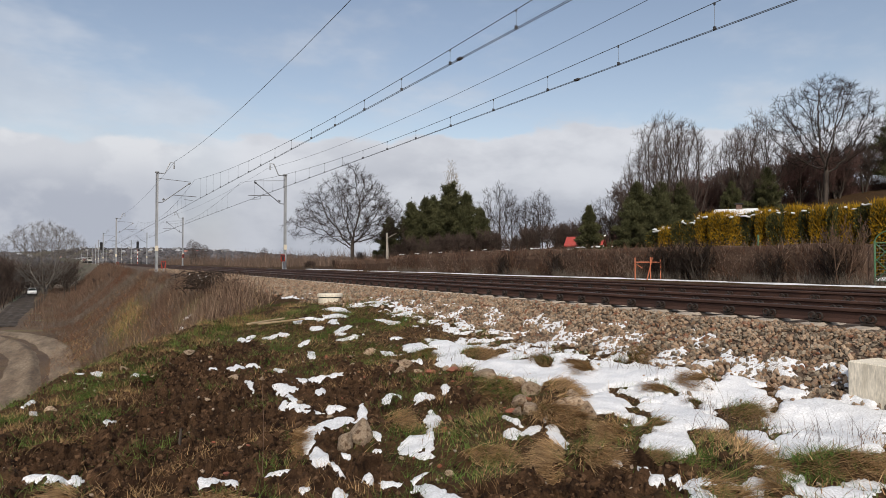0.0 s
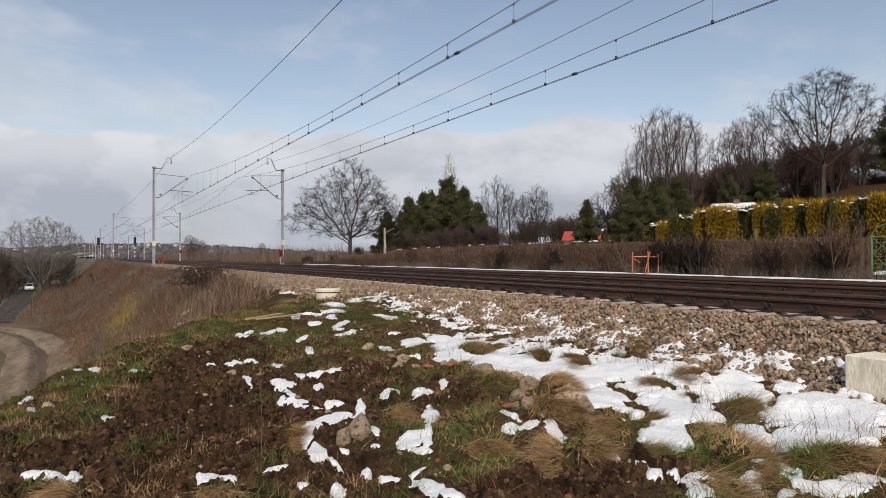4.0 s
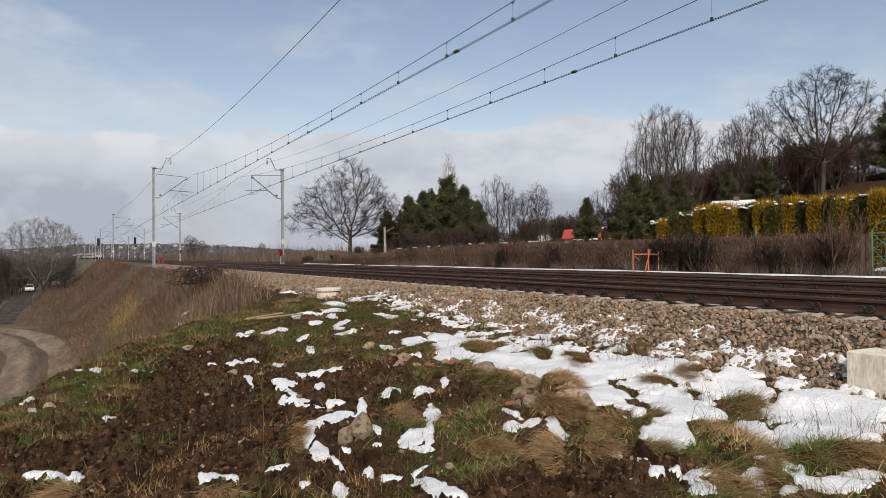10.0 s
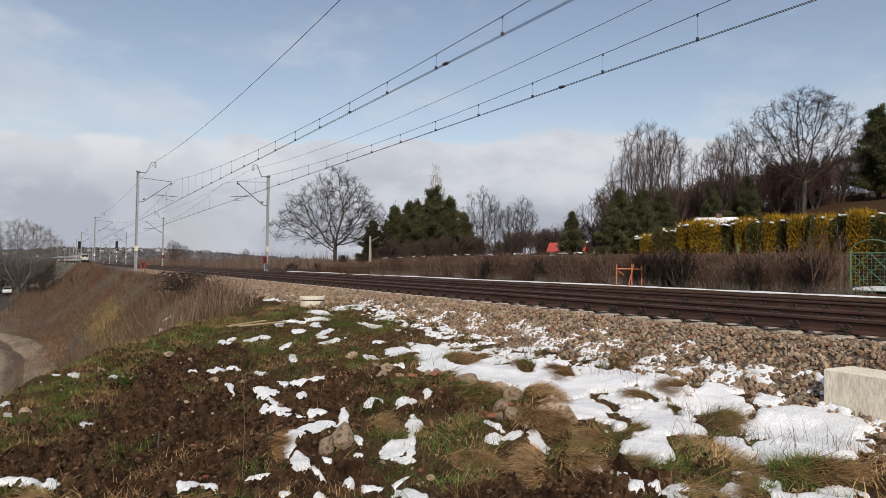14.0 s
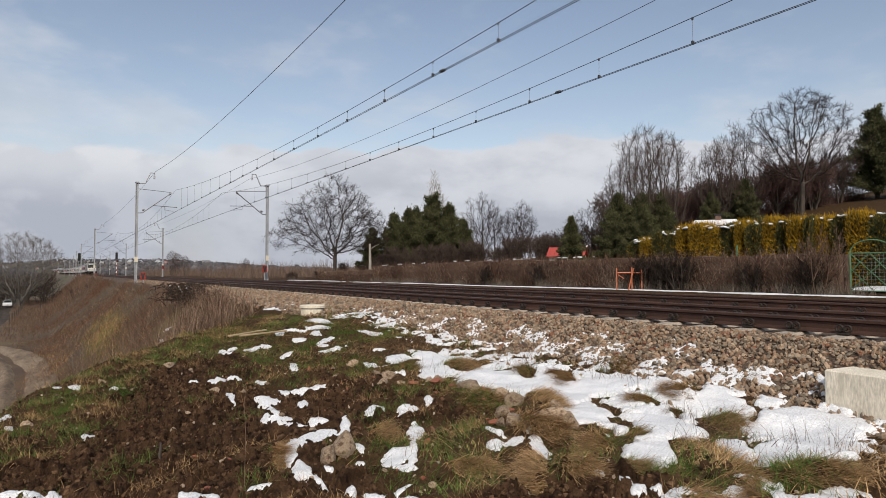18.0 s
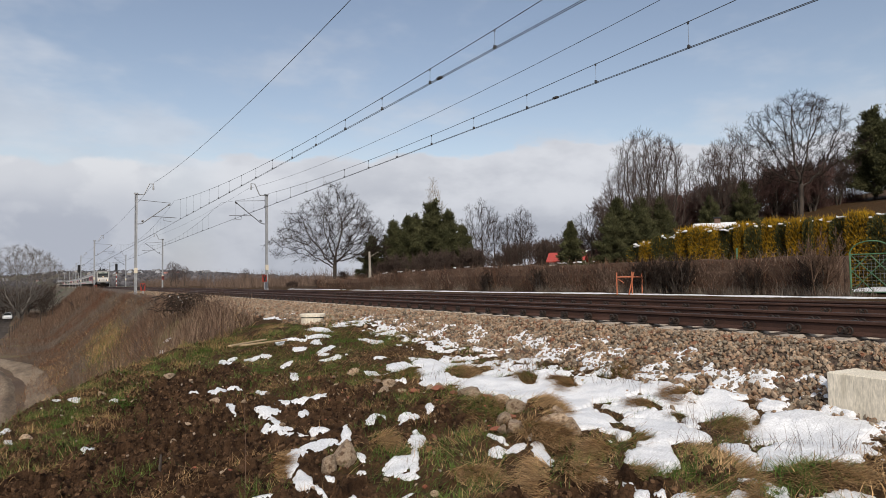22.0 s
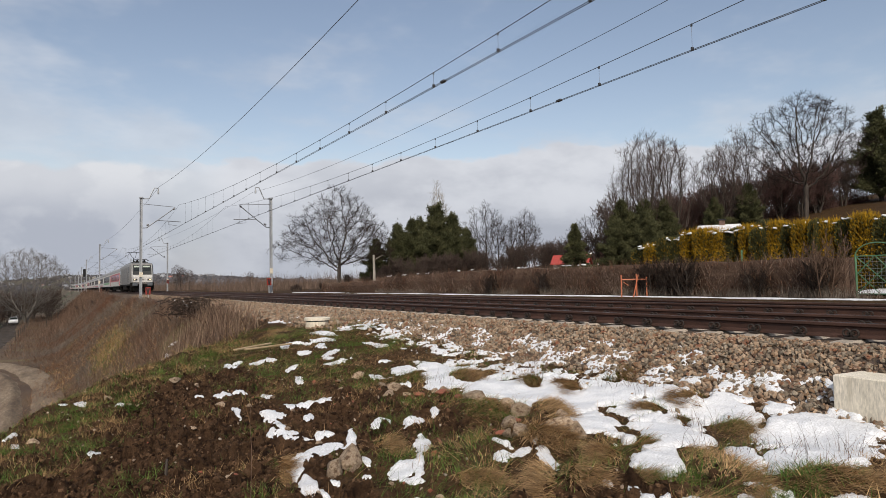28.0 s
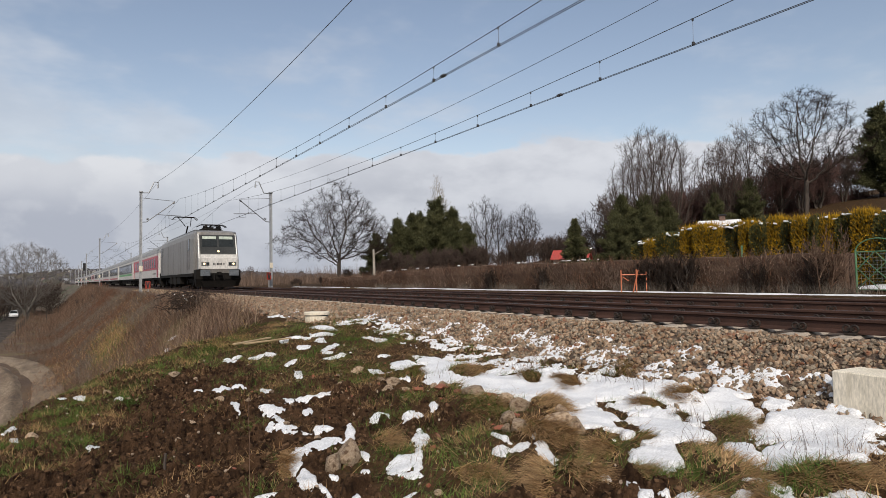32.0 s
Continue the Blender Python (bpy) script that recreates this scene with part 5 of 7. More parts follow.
def pine_meshes(seed, height, radius, count, leaf):
    """A ragged pine: boughs that rise outwards, each tufted along its outer part."""
    rng0 = np.random.default_rng(seed)
    n = 110
    zs = np.sort(rng0.uniform(0.05, 0.97, n))
    an = np.arange(n) * 2.4 + rng0.uniform(-0.5, 0.5, n)
    ln = radius * (1.05 - zs) ** 0.8 * rng0.uniform(0.35, 1.30, n)
    el = np.radians(rng0.uniform(0, 42, n) + 18 * zs)
    B = np.stack([0 * zs, 0 * zs, zs * height], 1)
    W = np.stack([np.cos(an) * np.cos(el), np.sin(an) * np.cos(el), np.sin(el)], 1)
    E = B + W * ln[:, None]
    E[:, 2] = np.minimum(E[:, 2], height * (0.96 + 0.05 * rng0.random(n)))
    def fill(rng, m):
        k = rng.choice(n, m, p=(ln + 0.15 * radius) / (ln + 0.15 * radius).sum())
        u = rng.beta(2.4, 1.0, m)[:, None]
        P = B[k] * (1 - u) + E[k] * u + rng.normal(0, 0.070 * radius, (m, 3)) * (0.5 + 0.5 * u)
        P[:, 2] = np.maximum(P[:, 2], 0.1)
        return P, W[k] + rng.normal(0, 0.5, (m, 3)) + np.array([0, 0, 0.35])
    tr = Shape().tube([(0, 0, -0.2), (0.1, 0, height * 0.5), (0, 0, height * 0.97)], [radius * 0.08, radius * 0.05, 0.015], 7)
    for b0, e0 in zip(B, E):
        tr.tube([tuple(b0), tuple(e0)], [0.035, 0.012], 4)
    return tr.mesh("trunk", M_BARK), foliage_mesh("crown", seed + 1, count, fill, leaf, M_NEEDLE, 0.0)


def stems_mesh(name, P, seed, length, width, m, lean=0.35, bend=0.3, segs=2, comb=0.0, way=None):
    """Thin upright stems or blades growing from points, each a bent three-sided spike."""
    rng = np.random.default_rng(seed)
    n = len(P)
    ln = (length if np.ndim(length) else np.full(n, length)) * rng.uniform(0.55, 1.3, n)
    a = rng.random(n) * 2 * np.pi
    tilt = np.abs(rng.normal(0, lean, n))
    if comb:              # laid over in wandering swathes
        a = 2 * np.pi * 1.6 * fbm(P[:, 0] * 1.4, P[:, 1] * 1.4, 55, 2) + rng.normal(0, 0.55, n)
        if way is not None:
            a = way + rng.normal(0, 0.5, n)
        tilt = comb + rng.normal(0, lean, n)
    D = np.stack([np.cos(a) * np.sin(tilt), np.sin(a) * np.sin(tilt), np.cos(tilt)], 1)
    B = np.stack([np.cos(a + comb * 0.5), np.sin(a + comb * 0.5), -0.25 - 0.45 * (comb > 0) * np.ones(n)], 1) * (bend * rng.random(n))[:, None]
    rows = []
    w = (width if np.ndim(width) else np.full(n, width)) * rng.uniform(0.7, 1.3, n)
    for j in range(segs + 1):
        u = j / segs
        c = P + (D * u + B * u * u) * ln[:, None]
        ww = w * (1 - 0.8 * u)
        for k in range(3):
            an = a + k * 2.094
            rows.append(c + np.stack([np.cos(an), np.sin(an), 0 * an], 1) * ww[:, None])
    V = np.stack(rows, 1).reshape(-1, 3)
    F = []
    base = np.arange(n)[:, None] * 3 * (segs + 1)
    for j in range(segs):
        for k in range(3):
            q = [j * 3 + k, j * 3 + (k + 1) % 3, (j + 1) * 3 + (k + 1) % 3, (j + 1) * 3 + k]
            F.append(base + np.array(q))
    return raw_mesh(name, V, np.concatenate(F), m)


# ---- bare trees along the line ----
M_REDTWIG = mat("reddish_twigs", (0.075, 0.040, 0.034), (0.115, 0.064, 0.054), 0.5, 8, 0.95, bump=0, island=0.3)
walnut = crown_tree(5, 12.2, 5.9, 0.20, 0.19, 1150, 0.24, 0.0125, rise=0.03, low=0.20, full=1.45, twigs=3, twig_len=0.55)
place_tree(walnut, "bare_tree", "wide bare leafless tree with a forked dark crown", (23.3, 60.3))
hill_tree = crown_tree(12, 12.9, 5.0, 0.30, 0.20, 1250, 0.24, 0.012, rise=0.10, low=0.42, full=0.62, twigs=3, twig_len=0.5)
place_tree(hill_tree, "bare_tree", "tall bare leafless tree standing on the garden hill", (52.3, 30.3), "", 0.92)
M_VALLEYBARK = mat("valley_bark", (0.105, 0.093, 0.082), (0.165, 0.148, 0.130), 2, 20, 0.9, bump=0.5, depth=0.02, stretch=(1, 1, 0.3))
valley_tree = crown_tree(15, 17.0, 9.0, 0.12, 0.25, 1700, 0.36, 0.013, stems=3, rise=0.20, low=0.55, full=0.5, twigs=4, twig_len=0.9, bark=M_VALLEYBARK)
place_tree(valley_tree, "bare_tree", "large pale bare tree at the foot of the embankment", (-7.6, 168.0))
M_BROWNTWIG = mat("brown_twigs", (0.060, 0.043, 0.036), (0.105, 0.078, 0.066), 0.6, 9, 0.9, bump=0, island=0.3, spec=0.12)
shrub_a = crown_tree(21, 11.2, 2.35, 0.16, 0.13, 900, 0.22, 0.0095, stems=3, rise=0.5, low=0.66, full=0.5, twigs=3, twig_len=0.6, twig=M_BROWNTWIG)
shrub_b = crown_tree(22, 9.8, 2.6, 0.15, 0.11, 750, 0.22, 0.0095, stems=2, rise=0.5, low=0.6, full=0.6, twigs=3, twig_len=0.6, twig=M_BROWNTWIG)
slim_tree = crown_tree(23, 8.5, 2.2, 0.25, 0.10, 500, 0.22, 0.0105, rise=0.35, low=0.55, full=0.6, twigs=2, twig_len=0.5)
birch = crown_tree(27, 11.0, 1.15, 0.25, 0.10, 420, 0.22, 0.012, rise=0.6, low=0.35, full=0.9, twigs=3, twig_len=0.7, bark=M_PALEBARK)
thicket = bare_tree_mesh(24, 5.0, 0.06, 4, (12, 6, 4), 0.06, (25, 60), 0.5, 0.16, 0.05, 0.010, 0.6, -0.1, stems=4, spread=2.3, twig=M_BROWNTWIG)
red_thicket = bare_tree_mesh(25, 5.0, 0.06, 4, (12, 6, 4), 0.06, (25, 60), 0.5, 0.16, 0.05, 0.010, 0.6, -0.1, stems=4, spread=2.4, twig=M_REDTWIG)
for x, y, s, t in ((39.4, 35.3, 1.0, 0), (38.4, 36.0, 0.80, 80), (40.7, 34.5, 0.92, 190), (37.2, 36.9, 0.60, 250)):
    place_tree(shrub_a, "bare_tree", "upright bare many-stemmed tree with brown twigs", (x, y), "bare trees on the hill", s, t)
for x, y, s, t in ((50.0, 34.8, 1.0, 20), (48.6, 35.6, 0.88, 130)):
    place_tree(shrub_b, "bare_tree", "thin upright bare tree on the hill", (x, y), "bare trees on the hill", s, t)
for i in range(22):
    u = i / 21
    x, y = 45 + 19 * u + RNG.uniform(-1.0, 1.0), 42.5 - 9.5 * u + RNG.uniform(-1.0, 2.0)
    red = 4 < i < 19
    place_tree(red_thicket if red else thicket, "bare_bush", "dense reddish-brown leafless bush on the hill" if red else "dense brown leafless bush on the hill", (x, y), "bare bushes on the hill", RNG.uniform(0.78, 1.1), RNG.uniform(0, 360), "bush")
for x, y, s, t in ((42.2, 62.2, 1.05, 10), (43.6, 61.8, 0.8, 60), (45.0, 61.0, 0.75, 150), (46.2, 60.0, 0.85, 220), (47.5, 61.0, 0.7, 40), (39.1, 41.0, 0.62, 15), (38.2, 42.0, 0.55, 100), (40.4, 62.5, 0.75, 77)):
    place_tree(slim_tree, "bare_tree", "slender bare tree behind the hedge", (x, y), "slender bare trees", s, t)
place_tree(birch, "birch_tree", "thin pale bare birch behind the pines", (37.2, 64.8), "", 1.13)
for i in range(34):
    u = i / 33
    x, y = 19.5 + 28 * u + RNG.uniform(-1, 1), 63 - 9 * u + RNG.uniform(-2, 5)
    place_tree(thicket, "bare_bush", "tangled brown leafless bush behind the hedge", (x, y), "bushes behind the hedge", RNG.uniform(0.34, 0.60) * (0.38 if x < 25 else (0.6 if x < 30 else 1.0)), RNG.uniform(0, 360), "bush")
for i in range(14):
    u = i / 13
    place_tree(thicket, "bare_bush", "brown leafless bush in the gardens", (34 + 9 * u + RNG.uniform(-1, 1), 47 - 8 * u + RNG.uniform(-2, 3)), "bushes behind the hedge", RNG.uniform(0.4, 0.75), RNG.uniform(0, 360), "bush")

for k in range(11):
    place_tree(thicket, "bare_bush", "brown leafless bush before the dark pines", (26.8 + 0.95 * k + RNG.uniform(-0.4, 0.4), 57.6 - 0.35 * k + RNG.uniform(-0.6, 0.6)), "bushes behind the hedge", RNG.uniform(0.45, 0.68), k * 53, "bush")
rng = np.random.default_rng(65)
sc_u, sc_v = rng.random(9000), rng.random(9000)
SCX, SCY = 44 + 24 * sc_u, 43.5 - 11 * sc_u + 5.0 * sc_v
SCP = np.column_stack([SCX, SCY, land(SCX, SCY) - 0.05])
thing("hill_scrub", "low reddish-brown scrub along the hill top", "scrub", kind="stuff", data=stems_mesh("hill_scrub", SCP, 66, 1.5, 0.014, M_REDTWIG, 0.4, 0.35, 2))

# ---- evergreens ----
pine = pine_meshes(31, 6.5, 2.2, 42000, 0.20)
pine_tall = pine_meshes(36, 6.5, 2.05, 40000, 0.20)
spruce = conifer_meshes(33, 4.9, 2.3, 22000, 0.20)
for x, y, s, t in ((33.8, 58.9, 1.30, 130), (35.2, 58.2, 1.12, 200), (31.5, 60.2, 1.08, 60), (30.2, 61.0, 1.02, 0), (36.4, 57.4, 0.85, 270), (32.6, 60.5, 1.1, 20), (28.2, 62.2, 0.8, 310), (34.6, 60.5, 1.15, 100)):
    place_tree(pine if s < 1.1 else pine_tall, "pine_tree", "dense dark green pine behind the hedge", (x, y), "dark pines", s, t)
place_tree(spruce, "spruce_tree", "small dark green conical spruce in the garden", (30.1, 33.5), "", 0.88)
for x, y, s, t in ((36.6, 35.4, 0.86, 40), (38.0, 34.5, 0.82, 120), (39.6, 34.0, 0.78, 200), (35.6, 34.8, 0.65, 290), (47.0, 35.0, 0.62, 10), (49.5, 33.6, 0.7, 80), (37.2, 33.6, 0.7, 5)):
    place_tree(pine, "pine_tree", "broad dark green pine on the hill", (x, y), "dark pines", s, t)
for x, y, s in ((66.2, 31.2, 0.98), (67.8, 29.6, 1.05), (66, 28, 0.95)):
    place_tree(pine_tall, "spruce_tree", "tall dark green spruce on the hillside", (x, y), "tall spruces", s * 1.35, x * 50)

# ---- the clipped bare hedge along the far track ----
M_HEDGETWIG = mat("hedge_twigs", (0.105, 0.069, 0.051), (0.27, 0.195, 0.148), 0.4, 8, 0.95, bump=0, island=0.4, pick=True, spec=0.12)
def hedge_run(x, y0, y1, h0, h1, seed, label, dense):
    n = int((y1 - y0) * 2)
    core = []
    for k in range(n + 1):
        y = y0 + (y1 - y0) * k / n
        h = h0 + (h1 - h0) * k / n + 0.10 * (vnoise(np.array(y * 1.3), np.array(seed), 4) - 0.5)
        z = float(land(x, y)) - 0.1
        b = 0.12 * float(vnoise(np.array(y * 0.9), np.array(seed + 3.0), 8) - 0.5)
        h = float(h)
        core.append([(x + b - 0.28, y, z), (x + b - 0.34, y, z + h * 0.6), (x + b - 0.22, y, z + h - 0.12), (x + b + 0.25, y, z + h - 0.10), (x + b + 0.36, y, z + h * 0.6), (x + b + 0.3, y, z)])
    hd = thing("clipped_hedge", label, "hedge")
    part("branch_core", Shape().rings(core), M_HEDGE, hd)
    rng = np.random.default_rng(seed)
    m = int((y1 - y0) * dense * 1.6)
    yy = rng.uniform(y0, y1, m)
    hh = h0 + (h1 - h0) * (yy - y0) / (y1 - y0)
    lv = rng.random(m) ** 1.2 * 0.8
    P = np.stack([x + rng.choice([-0.33, -0.3, -0.2, 0.0, 0.25], m, p=[0.4, 0.25, 0.15, 0.12, 0.08]) + rng.normal(0, 0.05, m), yy, land(x, yy) + hh * lv], 1)
    up = np.minimum(hh * (1.10 - lv), 0.42)
    for nm, q0, q1, mm in (("twig_mass", 0.0, 0.55, M_HEDGETWIG), ("russet_twig_mass", 0.55, 0.85, M_RUSSET), ("dark_twig_mass", 0.85, 1.0, M_HEDGE)):
        pick = rng.random(m) * 0.35 + 0.65 * fbm(P[:, 1] * 0.8, P[:, 2] * 2.0, seed, 2)
        lo, hi = np.quantile(pick, (q0, q1))
        sel = (pick >= lo) & (pick <= hi)
        tagged(part(nm, stems_mesh(nm, P[sel], seed, up[sel], 0.0075, mm, 0.85, 0.7), None, hd), kind="stuff")
    return hd


hedge_run(20.2, 10.45, 30.0, 1.42, 1.50, 51, "clipped brown leafless hedge beside the far track", 330)
hedge_run(20.2, 30.0, 43.5, 1.50, 1.30, 52, "clipped brown leafless hedge beside a snow strip", 280)
hedge_run(21.0, 43.5, 58.0, 1.12, 1.0, 53, "low dark clipped hedge near the masts", 140)

# ---- golden and green hedge in the garden ----
def bush_fill(w, d, h):
    def fill(rng, n):
        q = rng.uniform(-1, 1, (n, 3))
        k = rng.integers(0, 3, n)
        q[np.arange(n), k] = np.sign(q[np.arange(n), k]) * rng.uniform(0.75, 1.0, n)
        r = np.clip(np.linalg.norm(q, axis=1), 1, None) ** 0.45
        q /= r[:, None]
        lump = 1 + 0.10 * np.sin(q[:, 2] * 7 + q[:, 1] * 5) + 0.06 * np.sin(q[:, 0] * 9)
        P = np.stack([q[:, 0] * d * lump, q[:, 1] * w * lump, (q[:, 2] * 0.5 + 0.5) * h], 1)
        return P, q + np.array([0, 0, 0.6])
    return fill


stick = Shape()
for k in range(9):
    stick.tube([(0.05 * math.cos(k), 0.05 * math.sin(k), -0.1), (0.28 * math.cos(k * 2.2), 0.3 * math.sin(k * 2.2), 2.1)], [0.025, 0.008], 4)
stick_mesh = stick.mesh("stems", M_BARK)
gold_mesh = foliage_mesh("foliage", 61, 9500, bush_fill(0.62, 0.6, 2.75), 0.13, [M_GOLD, M_THUJA], 0.1, 0.24, 0.30)
green_mesh = foliage_mesh("foliage", 62, 9500, bush_fill(0.62, 0.6, 2.70), 0.13, [M_THUJA, M_GOLD], 0.1, 0.24, 0.10)
rng = np.random.default_rng(63)
shoots = np.column_stack([rng.uniform(-0.5, 0.5, 260), rng.uniform(-0.55, 0.55, 260), rng.uniform(2.48, 2.7, 260)])
shoot_mesh = stems_mesh("top_shoots", shoots, 64, 0.26, 0.016, M_GOLD, 0.35, 0.3, 2)
# where one shrub gives way to the next along the hedge, from the gate to the far end
SHRUB_ENDS = (9.8, 10.6, 11.3, 12.0, 12.7, 13.3, 13.95, 14.25, 14.95, 15.5, 16.05, 16.7, 17.3, 18.0, 18.6, 19.5, 20.35, 21.0, 21.65, 22.4, 23.4)
for k, (y0, y1, kind) in enumerate(zip(SHRUB_ENDS, SHRUB_ENDS[1:], "gygygygygygygyyyggyg")):
    y = (y0 + y1) / 2
    x = 25.2 + 0.15 * math.sin(k * 1.7)
    b = thing("hedge_shrub", "golden-yellow clipped shrub in the garden hedge" if kind == "y" else "dark green clipped shrub in the garden hedge", "shrub",
              (x, y, float(land(x, y)) - 0.05 + 0.07 * math.sin(k * 2.3)), group="golden and green hedge shrubs", turn=RNG.uniform(-8, 8))
    b.scale = (1.0, (y1 - y0) / 1.12, 0.84 if y > 21.6 else (0.93 if y > 20.4 else 1.0))
    part("foliage", gold_mesh if kind == "y" else green_mesh, None, b)
    part("stem_cluster", stick_mesh, None, b)
    if kind == "y":
        part("top_growth", shoot_mesh, None, b)

# ---- concrete block and drain ring beside the ballast ----
block = thing("concrete_block", "pale weathered concrete block half sunk in grass", "concrete block", (6.27, 3.08, -0.98), turn=-4)
part("body", Shape().box(-0.05, -0.35, 0, 0.75, 0.35, 0.60, 0.012), M_CONC, block)
drain = thing("drain_ring", "pale concrete drain ring with a flat lid", "manhole", (5.0, 14.35, -0.54))
part("ring", Shape().lathe([(0.265, -0.05), (0.265, 0.25), (0.25, 0.26)], 24), M_CONC, drain)
part("lid", Shape().lathe([(0.25, 0.28), (0.292, 0.28), (0.292, 0.335), (0.27, 0.348)], 24), M_CONC, drain, "flat pale concrete lid")
# black band stands in for the shade under the lid's rim
part("seal", Shape().lathe([(0.25, 0.25), (0.258, 0.255), (0.258, 0.281), (0.25, 0.282)], 24), M_BLACK, drain, "black band painting the shade under the lid")

# ---- the ballast shoulder, stone by stone ----
def ico():
    t = (1 + 5 ** 0.5) / 2
    v = np.array([(-1, t, 0), (1, t, 0), (-1, -t, 0), (1, -t, 0), (0, -1, t), (0, 1, t), (0, -1, -t), (0, 1, -t), (t, 0, -1), (t, 0, 1), (-t, 0, -1), (-t, 0, 1)]) / math.hypot(1, t)
    f = np.array([(0, 11, 5), (0, 5, 1), (0, 1, 7), (0, 7, 10), (0, 10, 11), (1, 5, 9), (5, 11, 4), (11, 10, 2), (10, 7, 6), (7, 1, 8), (3, 9, 4), (3, 4, 2), (3, 2, 6), (3, 6, 8), (3, 8, 9), (4, 9, 5), (2, 4, 11), (6, 2, 10), (8, 6, 7), (9, 8, 1)])
    return v, f


ICO_V, ICO_F = ico()


def lumps(name, P, size, m, seed, flat=0.65, rough=0.28, smooth=False):
    """Broken lumps, one at each point."""
    rng = np.random.default_rng(seed)
    n = len(P)
    V = ICO_V[None] * (1 + rng.uniform(-rough, rough, (n, 12, 1)))
    V = V * np.stack([rng.uniform(0.75, 1.3, n), rng.uniform(0.6, 1.0, n), rng.uniform(flat * 0.7, flat * 1.3, n)], 1)[:, None]
    q = rng.normal(0, 1, (n, 4))
    q /= np.linalg.norm(q, axis=1)[:, None]
    w, x, y, z = q.T
    Rm = np.stack([np.stack([1 - 2 * (y * y + z * z), 2 * (x * y - z * w), 2 * (x * z + y * w)], 1), np.stack([2 * (x * y + z * w), 1 - 2 * (x * x + z * z), 2 * (y * z - x * w)], 1), np.stack([2 * (x * z - y * w), 2 * (y * z + x * w), 1 - 2 * (x * x + y * y)], 1)], 1)
    V = np.einsum("nij,nkj->nki", Rm, V) * np.asarray(size)[:, None, None] + P[:, None]
    F = (ICO_F[None] + (np.arange(n) * 12)[:, None, None]).reshape(-1, 3)
    return raw_mesh(name, V.reshape(-1, 3), F, m, smooth=smooth)


def scatter(n, x0, x1, y0, y1, seed, keep=None):
    rng = np.random.default_rng(seed)
    x, y = rng.uniform(x0, x1, n), rng.uniform(y0, y1, n)
    if keep is not None:
        k = keep(x, y) > rng.random(n)
        x, y = x[k], y[k]
    return np.stack([x, y, ground_z(x, y)], 1), rng


def shoulder(x, y):
    return np.interp(x, [5.2, 5.8, 6.15, 6.3], [0, 0.12, 0.6, 1])


ballast = thing("ballast", "brown crushed-stone ballast shoulder, patched with snow", "ballast", kind="structure")
P1, r1 = scatter(21000, 5.2, 7.27, 0.5, 12.0, 81, shoulder)
P2, r2 = scatter(17000, 4.5, 7.27, 12.0, 34.0, 82, lambda x, y: np.maximum(shoulder(x, y), sstep(y, 12.5, 15) * sstep(x, 4.5, 5.1)))
P3, r3 = scatter(3500, 5.4, 7.45, 34.0, 75.0, 83, shoulder)
sz = np.concatenate([r1.uniform(0.017, 0.038, len(P1)), r2.uniform(0.026, 0.05, len(P2)), r3.uniform(0.05, 0.08, len(P3))])
PB = np.concatenate([P1, P2, P3])
rng_lift = np.random.default_rng(79).uniform(0.05, 0.75, len(PB))
PB[:, 2] += sz * rng_lift
near_stones = np.argsort(np.hypot(PB[:, 0] - 5.2, PB[:, 1] - 4.2))[:280]
rest = np.setdiff1d(np.arange(len(PB)), near_stones)
tagged(part("loose_ballast", lumps("loose_ballast", PB[rest], sz[rest], M_STONE, 84, 0.6, 0.4), None, ballast), kind="stuff")
stone_shapes = [lumps("ballast_stone", np.zeros((1, 3)), np.ones(1), M_STONE, 90 + k, 0.6, 0.4) for k in range(12)]
for j, i in enumerate(near_stones):
    o = part("ballast_stone", stone_shapes[j % 12], None, ballast, at=tuple(PB[i]))
    o.scale = (sz[i],) * 3
    o.rotation_euler = (j * 1.3, j * 0.7, j * 2.1)
PT, rt = scatter(5200, 9.5, 14.6, 2.0, 40.0, 85)
tagged(part("track_ballast", lumps("track_ballast", PT + np.array([0, 0, 0.0]), rt.uniform(0.04, 0.06, len(PT)), M_STONE, 86), None, ballast), kind="stuff")

# ---- clods, rubble and rocks in the dug soil ----
PC, rc = scatter(62000, -1.6, 5.2, 2.2, 13.5, 101, lambda x, y: np.clip(sstep(in_soil(x, y), 0.05, 0.5), 0.35, 1) * (x > crest(y) - 0.4) * (snow_depth(x, y) < -0.06))
szc = 0.006 + 0.020 * rc.random(len(PC)) ** 2 * (1 + 0.9 * (rc.random(len(PC)) > 0.95))
thing("soil_clods", "dark brown clods of dug soil", "soil", kind="stuff", data=lumps("soil_clods", PC - np.array([0, 0, 0.002]), szc, M_CLOD, 102, 0.7, 0.42))
M_ROCK = mat("rubble_stone", (0.22, 0.150, 0.095), (0.40, 0.315, 0.225), 8, 60, 0.9, bump=0.7, depth=0.012, vary=0.3, stain=((0.095, 0.056, 0.033), 3.0, 0.52, 0.64))
M_BRICK = mat("broken_brick", (0.165, 0.050, 0.030), (0.26, 0.088, 0.050), 8, 60, 0.9, bump=0.6, depth=0.008, vary=0.3, stain=((0.13, 0.08, 0.055), 14, 0.5, 0.65))


